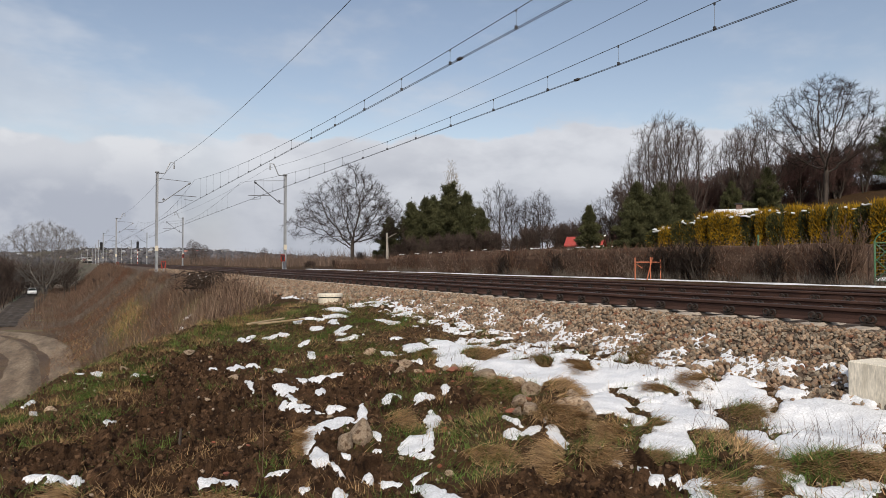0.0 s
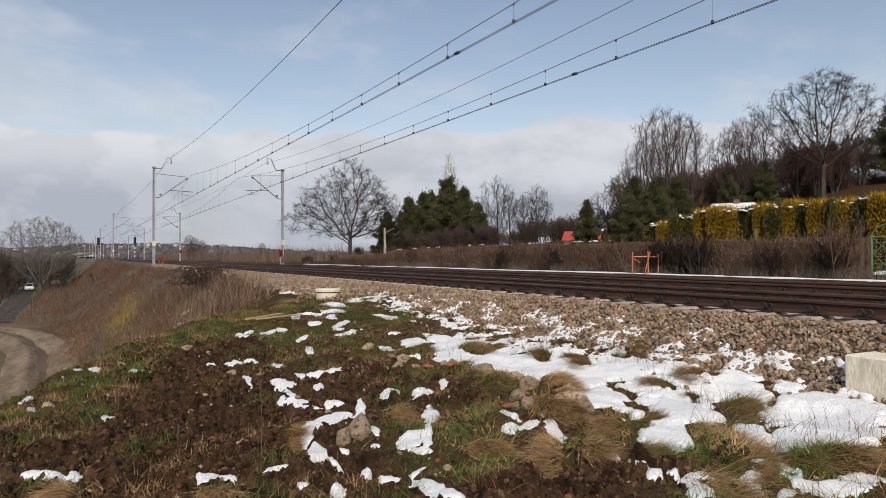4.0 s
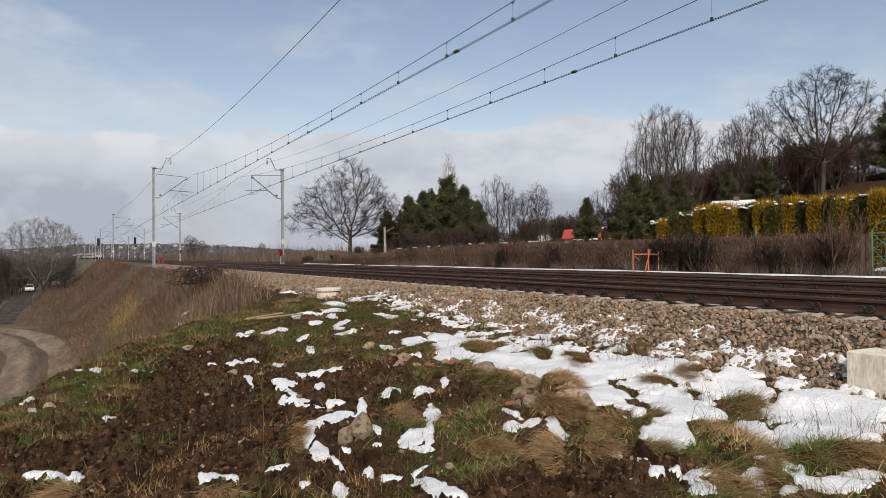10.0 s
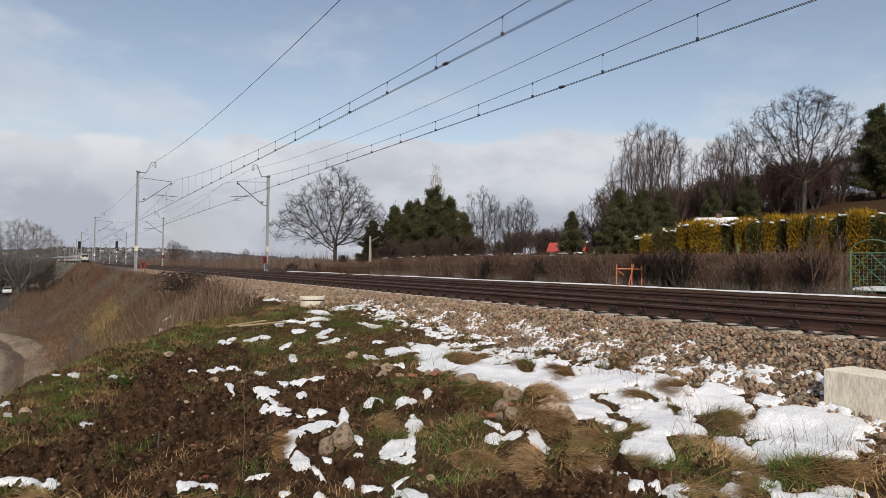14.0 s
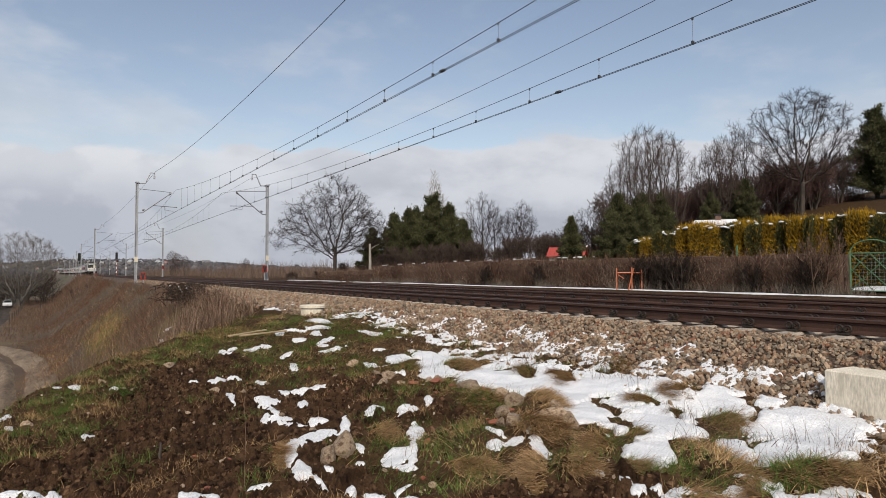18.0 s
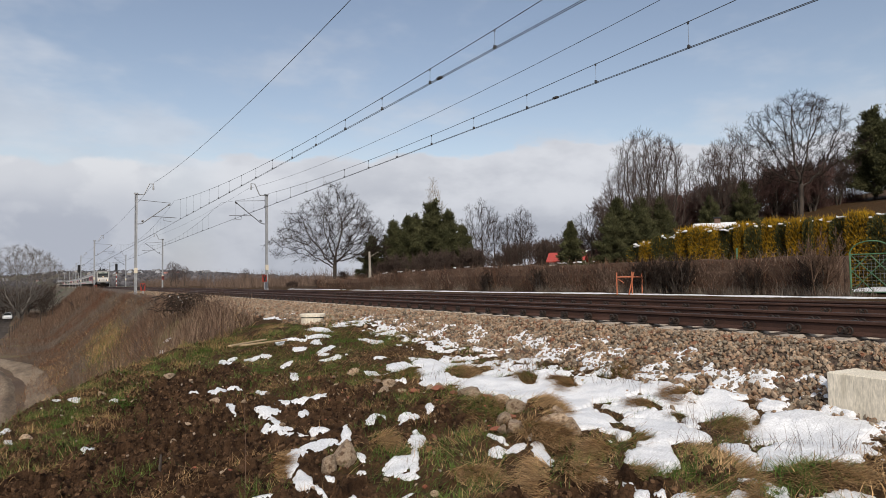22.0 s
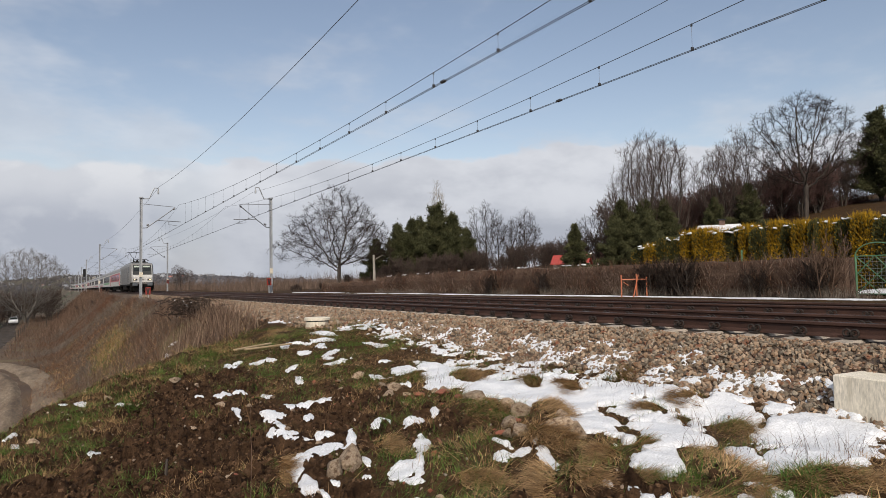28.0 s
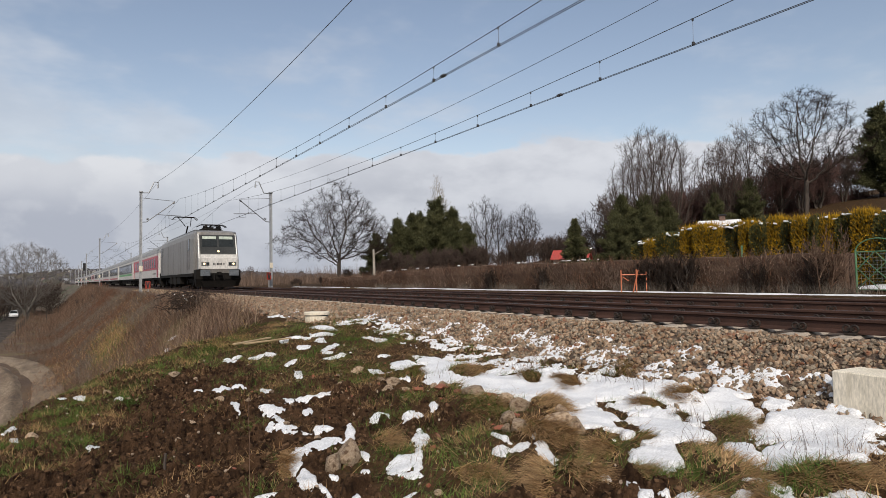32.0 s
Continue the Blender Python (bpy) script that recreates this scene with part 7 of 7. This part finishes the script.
thing("slope_green", "yellow-green grass strip on the bank slope", "grass", kind="stuff", data=stems_mesh("slope_green", SGN[1::3], 165, 0.22, 0.007, M_GRASS, 0.5, 0.5, 2))
M_PALEWEED = mat("pale_weeds", (0.17, 0.115, 0.075), (0.26, 0.19, 0.13), 0.4, 8, 0.95, bump=0, island=0.3, pick=True)
WP1, rw = scatter(3600, 0.5, 5.4, 13.0, 30, 141, lambda x, y: bank_keep(x, y) * sstep(fbm(x * 0.7, y * 0.5, 142), 0.45, 0.6))
thing("pale_dead_weeds", "pale straw-coloured dead weeds at the bank's edge", "weeds", kind="stuff", data=stems_mesh("pale_dead_weeds", WP1, 143, 0.62, 0.006, M_PALEWEED, 0.22, 0.25, 3))
VS, rw = scatter(15000, -26, -1, 56, 200, 146, lambda x, y: (np.abs(x - np.interp(y, [56, 78, 95, 115, 140, 165, 190], [-6.5, -6.9, -7.4, -8.3, -9.4, -10.2, -11])) > 2.0) * (land(x, y) < -3.6) * (y > 64 + np.clip(-x - 6, 0, 14) * 0.5))
thing("valley_weeds", "low brown dead weeds along the lane", "weeds", kind="stuff", data=stems_mesh("valley_weeds", VS, 147, 0.6, 0.022, M_BRUSH, 0.4, 0.4, 2))
# a fringe of twiggy scrub where the bank meets the shoulder
for k in range(2):
    y = 92 + k * 26.2 + RNG.uniform(-2, 2)
    x = 4.0 - RNG.uniform(0.2, 2.6)
    place_tree(thicket, "bank_scrub", "twiggy brown leafless scrub on the embankment", (x - float(track_shift(y)), y), "scrub on the embankment", RNG.uniform(0.12, 0.2), RNG.uniform(0, 360), "bush")

pile = thing("brushwood_pile", "dark heap of cut branches dusted with snow", "branch pile", (4.1, 25.6, float(land(4.1, 25.6))))
rng = random.Random(9)
for k in range(430):
    a, e = rng.uniform(0, 6.28), rng.uniform(-0.25, 0.75)
    c = Vector((rng.gauss(0, 0.44), rng.gauss(0, 0.6), 0.05 + 0.62 * rng.random() ** 1.3))
    d = Vector((math.cos(a) * math.cos(e), math.sin(a) * math.cos(e), math.sin(e))) * rng.uniform(0.10, 0.28)
    part("branch", Shape().tube([c - d, c + Vector((0, 0, 0.05)), c + d], [0.013, 0.010, 0.005], 4), M_TWIG, pile)
for k in range(5):
    part("snow_lump", lumps("snow_lump", np.array([[rng.gauss(-0.35, 0.25), rng.gauss(-0.3, 0.3), rng.uniform(0.3, 0.7)]]), np.array([rng.uniform(0.03, 0.055)]), M_SNOW, 300 + k, 0.5, 0.2, True), None, pile, "clinging snow")
for k, (x, y) in enumerate(((2.4, 20.5), (2.7, 21.5), (2.2, 19.6), (2.9, 22.8), (3.2, 24.0))):
    o = thing("snow_remnant", "small remnant of snow on the bank", "snow", (x, y, float(ground_z(x, y)) + 0.05), group="snow remnants", data=lumps("snow_remnant", np.zeros((1, 3)), np.array([0.16]), M_SNOW, 310 + k, 0.4, 0.3, True), turn=k * 40)

# ---- scrub, posts and reeds in the distance ----
M_FARTWIG = mat("distant_scrub", (0.085, 0.056, 0.042), (0.15, 0.105, 0.078), 0.05, 1.0, 0.95, bump=0, island=0.35)
# bluish grey puts the haze of distance into the ridge woods' colour
M_FARWOOD = mat("distant_wood", (0.060, 0.058, 0.064), (0.095, 0.090, 0.095), 0.01, 0.2, 0.95, bump=0, island=0.35)
RS, rr_ = scatter(16000, 19, 70, 78, 230, 151, lambda x, y: sstep(fbm(x * 0.06, y * 0.06, 152), 0.30, 0.5))
hh = 1.3 + 2.2 * fbm(RS[:, 0] * 0.05, RS[:, 1] * 0.05, 153, 3)
thing("reed_scrub", "brown winter scrub and reeds beyond the tracks", "scrub", kind="stuff", data=stems_mesh("reed_scrub", RS, 154, hh * (0.55 + 0.6 * np.random.default_rng(167).random(len(RS))), 0.030, M_FARTWIG, 0.32, 0.3, 2))
M_DARKSCRUB = mat("dark_scrub", (0.040, 0.030, 0.026), (0.070, 0.052, 0.043), 0.05, 1.0, 0.95, bump=0, island=0.35, spec=0.1)
RS2, rr_ = scatter(30000, -70, -8, 90, 330, 155, lambda x, y: sstep(fbm(x * 0.07, y * 0.05, 156), 0.30, 0.44) * sstep(-x - 0.02 * y, 7, 10))
thing("valley_scrub", "dark leafless scrub in the valley beside the lane", "scrub", kind="stuff", data=stems_mesh("valley_scrub", RS2, 157, 3.4, 0.04, M_DARKSCRUB, 0.22, 0.2, 2))
for x, y, s, t in ((-3.2, 140, 0.62, 90), (-1.4, 146, 0.7, 200), (-2.6, 158, 0.66, 310)):
    place_tree(slim_tree, "bare_tree", "slender dark bare tree at the embankment foot", (x, y), "slender bare trees", s, t)
for x, y, sc, t in ((20.6, 150, 0.52, 40), (22.0, 152, 0.48, 130), (23.4, 151, 0.42, 10), (31.0, 128, 0.32, 70)):
    place_tree(shrub_a, "bare_bush", "tangled pale leafless bush beyond the tracks", (x, y), "bushes beyond the tracks", sc, t, "bush")
for k in range(16):
    place_tree(thicket, "bare_bush", "dark leafless thicket in the valley", (-30 + 1.8 * k + RNG.uniform(-1, 1), 196 + RNG.uniform(-12, 14)), "thickets in the valley", RNG.uniform(1.1, 1.7), k * 47, "bush")
for x, y, s, t in ((-14, 150, 1.5, 66), (-16.5, 160, 1.8, 160), (-15, 128, 1.3, 260), (-17.5, 138, 1.7, 30), (-20, 128, 1.6, 80), (-20, 150, 1.4, 300), (-24, 140, 1.4, 10)):
    place_tree(thicket, "bare_bush", "dark leafless thicket below the line", (x, y), "thickets in the valley", s, t, "bush")
for k in range(9):
    x, y = -5.2 - 0.2 * k, 92 + 9 * k
    fp = thing("fence_post", "short leaning wooden post beside the lane", "post", (x, y, float(land(x, y))), group="fence posts")
    part("stake", Shape().box(-0.07, -0.07, -0.3, 0.07, 0.07, 1.2, 0.015), M_BARK, fp)

# woods on the ridge: many crowns in one mass
rng = np.random.default_rng(161)
n = 12000
ang = np.radians(rng.uniform(-24, 42, n))
dist = rng.uniform(420, 1500, n)
WX, WY = np.sin(ang) * dist, np.cos(ang) * dist
keep = (np.abs(WX + track_shift(WY) - 10) > 16) & (fbm(WX * 0.006, WY * 0.006, 162) > 0.27)
WX, WY = WX[keep], WY[keep]
WP = np.stack([WX, WY, land(WX, WY) + 0.8], 1)
thing("distant_woods", "dark leafless woods along the far ridge", "woods", kind="stuff", data=lumps("distant_woods", WP, rng.uniform(1.7, 3.6, len(WP)), M_FARWOOD, 163, 0.8, 0.35, True))
# dulled wall and roof colours, with distance haze mixed in
M_HOUSE = mat("house_plaster", (0.22, 0.21, 0.19), (0.33, 0.315, 0.29), 0.1, 2, 0.85, bump=0, vary=0.25)
M_TILE = mat("house_roof_red", (0.20, 0.09, 0.075), (0.27, 0.13, 0.11), 0.1, 2, 0.8, bump=0, vary=0.4)
M_SNOWROOF = mat("snowy_roof", (0.20, 0.21, 0.225), (0.32, 0.33, 0.35), 0.1, 2, 0.7, bump=0, vary=0.45)
w_, r_ = Shape(), Shape()
w_.add([(-4, -5, -2), (4, -5, -2), (4, 5, -2), (-4, 5, -2), (-4, -5, 5), (4, -5, 5), (4, 5, 5), (-4, 5, 5), (0, -5, 8.6), (0, 5, 8.6)], [(0, 1, 5, 8, 4), (1, 2, 6, 5), (2, 3, 7, 9, 6), (3, 0, 4, 7)])
for sx in (-1, 1):
    r_.rings([[(sx * 4.6, -5.5, 4.5), (sx * 4.6, 5.5, 4.5), (0, 5.5, 8.75), (0, -5.5, 8.75)], [(sx * 4.6, -5.5, 4.8), (sx * 4.6, 5.5, 4.8), (0, 5.5, 9.05), (0, -5.5, 9.05)]])
walls, roof_snow, roof_red = w_.mesh("wall", M_HOUSE), r_.mesh("roof", M_SNOWROOF), r_.mesh("roof", M_TILE)
pane = Shape().box(-0.6, -0.06, -0.7, 0.6, 0.06, 0.7).mesh("window", M_WINDOW)
for k in range(56):
    a, d = radians(rng.uniform(-7.5, 11.5)), rng.uniform(760, 1300)
    x, y = math.sin(a) * d, math.cos(a) * d
    if abs(x + float(track_shift(np.array(y))) - 10) < 22:
        continue
    red = k % 11 == 0
    h = thing("distant_house", "distant house with a red roof on the ridge" if red else "distant house with a snowy roof on the ridge", "house", (x, y, float(land(x, y))), group="houses of the far town", turn=rng.uniform(0, 180))
    h.scale = (rng.uniform(0.40, 0.62),) * 3
    part("wall", walls, None, h)
    part("roof", roof_red if red else roof_snow, None, h)
    for wx in (-2, 2):
        for wy in (-5, 5):
            part("window", pane, None, h, at=(wx, wy, 2.8))

# ---- snow strip along the far side ----
fx, fy = np.arange(15.9, 19.9, 0.12), np.arange(2.0, 60.0, 0.16)
FX, FY = np.meshgrid(fx, fy)
FD = 1.0 - np.abs(FX - 19.0 - 0.2 * np.sin(FY * 0.4)) / 0.6 + 1.5 * (fbm(FX * 0.9, FY * 0.9, 171) - 0.5) - 0.55
FZ = np.where(FD > 0, land(FX, FY) + 0.02 + 0.035 * np.clip(FD, 0, 1), land(FX, FY) - 0.05)
fid = np.arange(FX.size).reshape(FX.shape)
fq = np.stack([fid[:-1, :-1], fid[:-1, 1:], fid[1:, 1:], fid[1:, :-1]], -1).reshape(-1, 4)
fq = fq[(FD > 0).ravel()[fq].any(1)]
thing("snow_strip", "narrow strip of white snow before the hedge", "snow", kind="structure", data=raw_mesh("snow_strip", np.stack([FX, FY, FZ], -1).reshape(-1, 3), fq, M_SNOW, None, True))
gs = thing("garden_snow", "patch of white snow inside the garden gate", "snow", kind="structure")
gxx, gyy = np.meshgrid(np.arange(21.3, 26.5, 0.2), np.arange(5.0, 12.0, 0.2))
gzz = land(gxx, gyy) + 0.06 + 0.05 * fbm(gxx, gyy, 172)
gid = np.arange(gxx.size).reshape(gxx.shape)
part("snow_bed", raw_mesh("snow_bed", np.stack([gxx, gyy, gzz], -1).reshape(-1, 3), np.stack([gid[:-1, :-1], gid[:-1, 1:], gid[1:, 1:], gid[1:, :-1]], -1).reshape(-1, 4), M_SNOW, None, True), None, gs)

HF, rhf = scatter(6500, 19.25, 19.85, 4, 43, 173, lambda x, y: sstep(fbm(x * 0.8, y * 0.8, 174), 0.45, 0.6))
thing("hedge_foot_grass", "straw-coloured dead grass along the hedge foot", "grass", kind="stuff", data=stems_mesh("hedge_foot_grass", HF, 175, 0.36, 0.006, M_GREYWEED, 0.4, 0.5, 2))

# ---- orange pipe stand ----
rack = thing("pipe_stand", "faded orange metal pipe stand before the hedge", "pipe stand", (18.5, 17.75, float(land(18.5, 17.8))))
for x, y, h in ((0.0, 0.28, 0.86), (0.42, -0.10, 0.88), (0.80, -0.25, 0.80)):
    part("post", Shape().tube([(x, y, -0.1), (x, y, h)], 0.022, 8), M_ORANGE, rack)
part("crossbar", Shape().tube([(0.0, 0.28, 0.68), (0.80, -0.25, 0.68)], 0.024, 8), M_ORANGE, rack)
part("brace", Shape().tube([(0.34, 0.0, 0.0), (0.50, -0.12, 0.86)], 0.024, 8), M_ORANGE, rack)
part("brace", Shape().tube([(0.05, 0.25, 0.60), (0.22, 0.12, 0.45)], 0.015, 6), M_ORANGE, rack)

# ---- green garden gate ----
M_GREENPAINT = mat("green_gate_paint", (0.06, 0.15, 0.07), (0.10, 0.20, 0.11), 2, 20, 0.5, bump=0.1)
gate = thing("garden_gate", "green tubular steel garden gate with an arched top", "gate", (20.0, 10.2, float(land(20.0, 10.0))))


def gbar(name, a, b, r=0.017):
    return part(name, Shape().tube([(0, -a[0], a[1]), (0, -b[0], b[1])], r, 8), M_GREENPAINT, gate)


gbar("gate_post", (0, -0.1), (0, 1.28), 0.028)
gbar("gate_post", (1.15, -0.1), (1.15, 1.28), 0.028)
gbar("rail", (0, 1.22), (1.15, 1.22))
gbar("rail", (0, 0.12), (1.15, 0.12))
gbar("diagonal", (0.03, 0.15), (1.1, 1.2), 0.012)
gbar("diagonal", (0.03, 0.75), (0.6, 0.15), 0.012)
gbar("diagonal", (0.03, 1.2), (1.1, 0.15), 0.012)
gbar("diagonal", (0.55, 1.2), (1.1, 0.6), 0.012)
gbar("diagonal", (0.03, 0.7), (0.5, 1.2), 0.016)
part("arch", Shape().tube([(0, -0.575 - 0.575 * math.cos(math.pi * k / 12), 1.24 + 0.36 * math.sin(math.pi * k / 12)) for k in range(13)], 0.017, 8), M_GREENPAINT, gate)
mesh_wire = Shape()
for k in range(11):
    mesh_wire.tube([(0.01, -0.02 - 0.11 * k, 0.12), (0.01, -0.02 - 0.11 * k, 1.2)], 0.003, 3)
    mesh_wire.tube([(0.01, 0, 0.15 + 0.1 * k), (0.01, -1.15, 0.15 + 0.1 * k)], 0.003, 3)
part("wire_mesh", mesh_wire, M_GALV, gate)
gp = thing("fence_post", "thin green metal fence post in the hedge", "post", (20.6, 14.3, float(land(20.6, 14.3))))
part("tube", Shape().tube([(0, 0, 0), (0, 0, 1.62)], 0.03, 8), M_GREENPAINT, gp)

# ---- snow lying on hedge tops ----
cap = [lumps("snow_patch", np.zeros((1, 3)), np.ones(1), M_SNOW, 320 + k, 0.35, 0.3, True) for k in range(4)]
for k in range(120):
    y = 10.0 + 13.2 * (k + RNG.uniform(0, 1)) / 120
    x = 25.2 - 0.48 + abs(RNG.normal(0, 0.22))
    tall = 2.70 * (0.84 if y > 21.6 else (0.93 if y > 20.4 else 1.0))
    o = thing("snow_patch", "small patch of snow on the garden hedge", "snow", (x, y, float(land(25.2, y)) + tall - 0.05 + RNG.uniform(-0.16, 0.05)), group="snow patches on the hedges", data=cap[k % 4], turn=k * 30)
    r = RNG.uniform(0.03, 0.085) * (1.35 if y > 17 else 0.8)
    o.scale = (r * 1.4, r * 2.2, r * 0.8)
for k in range(26):
    y = RNG.uniform(20, 43)
    h = 1.46 if y < 30 else 1.5 - 0.2 * (y - 30) / 13.5
    o = thing("snow_patch", "thin patch of snow on the clipped hedge", "snow", (20.25 + RNG.uniform(-0.1, 0.2), y, float(land(20.2, y)) - 0.1 + h), group="snow patches on the hedges", data=cap[k % 4], turn=k * 30)
    r = RNG.uniform(0.03, 0.07)
    o.scale = (r * 1.3, r * RNG.uniform(2, 5), r * 0.6)

# ---- a bare shrub before the hedge, a broken birch trunk ----
front_shrub = bare_tree_mesh(41, 2.3, 0.022, 4, (7, 4, 3), 0.1, (25, 50), 0.5, 0.14, 0.08, 0.005, 0.6, 0.1, stems=4, spread=1.0, bark=M_BRUSH)
place_tree(front_shrub, "bare_shrub", "small pale bare shrub before the hedge", (19.6, 10.95), "", 0.85, 0, "shrub")
low_shrub = bare_tree_mesh(42, 1.4, 0.02, 4, (10, 5, 3), 0.05, (25, 55), 0.5, 0.14, 0.08, 0.004, 0.6, 0.1, stems=6, spread=0.8)
for k, (y, s) in enumerate(((17.6, 1.0), (16.8, 0.9), (16.0, 1.05), (11.2, 0.8), (13.2, 0.7), (24.0, 0.8), (28.5, 0.75))):
    place_tree(low_shrub, "bare_shrub", "low bare bush growing out of the hedge foot", (19.75, y), "bushes at the hedge foot", s, k * 61, "shrub")
stump = thing("broken_birch", "pale broken birch trunk with one side branch", "tree trunk", (20.9, 46.6, float(land(20.9, 46.6))))
part("trunk", Shape().tube([(0, 0, -0.2), (0.03, 0, 1.5), (0, 0.02, 2.95)], [0.13, 0.11, 0.08], 8), M_PALEBARK, stump)
part("branch", Shape().tube([(0, 0, 2.5), (0.35, -0.1, 2.75), (0.75, -0.2, 2.95)], [0.035, 0.025, 0.012], 6), M_PALEBARK, stump)

# ---- garden huts ----
M_HUTWALL = mat("hut_plaster", (0.52, 0.50, 0.46), (0.62, 0.60, 0.55), 1, 14, 0.85, bump=0.1)
M_HUTROOF = mat("hut_roof_red", (0.30, 0.036, 0.026), (0.38, 0.055, 0.038), 1, 14, 0.55, bump=0.1)
hut = thing("garden_hut", "small garden hut with a bright red sheet roof", "hut", (32.25, 36.3, float(land(32.25, 36.3)) - 0.75), turn=-50)
hut.scale = (1.1, 1.1, 1.1)
part("wall", Shape().box(-1.1, -0.9, -0.2, 1.1, 0.9, 2.1), M_HUTWALL, hut)
for sgn in (-1, 1):
    part("roof", Shape().rings([[(-1.25, sgn * 1.15, 1.95), (1.25, sgn * 1.15, 1.95), (1.25, 0, 2.55), (-1.25, 0, 2.55)], [(-1.25, sgn * 1.15, 2.02), (1.25, sgn * 1.15, 2.02), (1.25, 0, 2.63), (-1.25, 0, 2.63)]]), M_HUTROOF, hut, "red sheet roof")
part("chimney", Shape().box(0.5, -0.2, 2.3, 0.75, 0.1, 3.0, 0.02), M_HUTWALL, hut)
shed = thing("garden_house", "garden house with a snow-covered roof and chimney", "house", (37.2, 27.4, float(land(37.2, 27.4)) - 0.32), turn=-56)
shed.scale = (0.8, 0.9, 0.95)
part("wall", Shape().box(-1.5, -1.3, -0.6, 1.5, 1.3, 2.6), M_HUTWALL, shed)
for sgn in (-1, 1):
    part("roof", Shape().rings([[(-1.75, sgn * 1.6, 2.45), (1.75, sgn * 1.6, 2.45), (1.75, 0, 3.3), (-1.75, 0, 3.3)], [(-1.75, sgn * 1.6, 2.56), (1.75, sgn * 1.6, 2.56), (1.75, 0, 3.42), (-1.75, 0, 3.42)]]), M_TILE, shed)
    part("roof_snow", Shape().rings([[(-1.7, sgn * 1.5, 2.6), (1.7, sgn * 1.5, 2.6), (1.7, 0, 3.42), (-1.7, 0, 3.42)], [(-1.6, sgn * 1.4, 2.76), (1.6, sgn * 1.4, 2.76), (1.6, 0, 3.55), (-1.6, 0, 3.55)]]), M_SNOW, shed, "snow lying on the roof")
M_CHIMNEY = mat("sooty_brick", (0.10, 0.062, 0.048), (0.17, 0.11, 0.085), 6, 30, 0.9, bump=0.5, depth=0.01)
part("chimney", Shape().box(0.0, -0.1, 3.0, 0.45, 0.35, 3.85, 0.02), M_CHIMNEY, shed, "sooty brick chimney")
part("chimney_cap", Shape().box(-0.10, -0.20, 3.85, 0.55, 0.45, 3.93, 0.02), M_BLACK, shed)
tar = thing("garden_tarpaulin", "pale sheet leaning among the garden bushes", "sheet", (33.6, 36.6, float(land(33.6, 36.6))), turn=-30)
part("sheet", Shape().rings([[(-0.6, 0, 1.6), (0.7, 0, 2.1), (0.7, 0.5, 2.1), (-0.6, 0.5, 1.6)], [(-0.6, 0, 1.66), (0.7, 0, 2.17), (0.7, 0.5, 2.17), (-0.6, 0.5, 1.66)]]), M_WHITE, tar)
part("prop", Shape().tube([(0.6, 0.25, -0.1), (0.6, 0.25, 2.1)], 0.05, 6).tube([(-0.5, 0.25, -0.1), (-0.5, 0.25, 1.62)], 0.05, 6), M_BARK, tar)


motions()
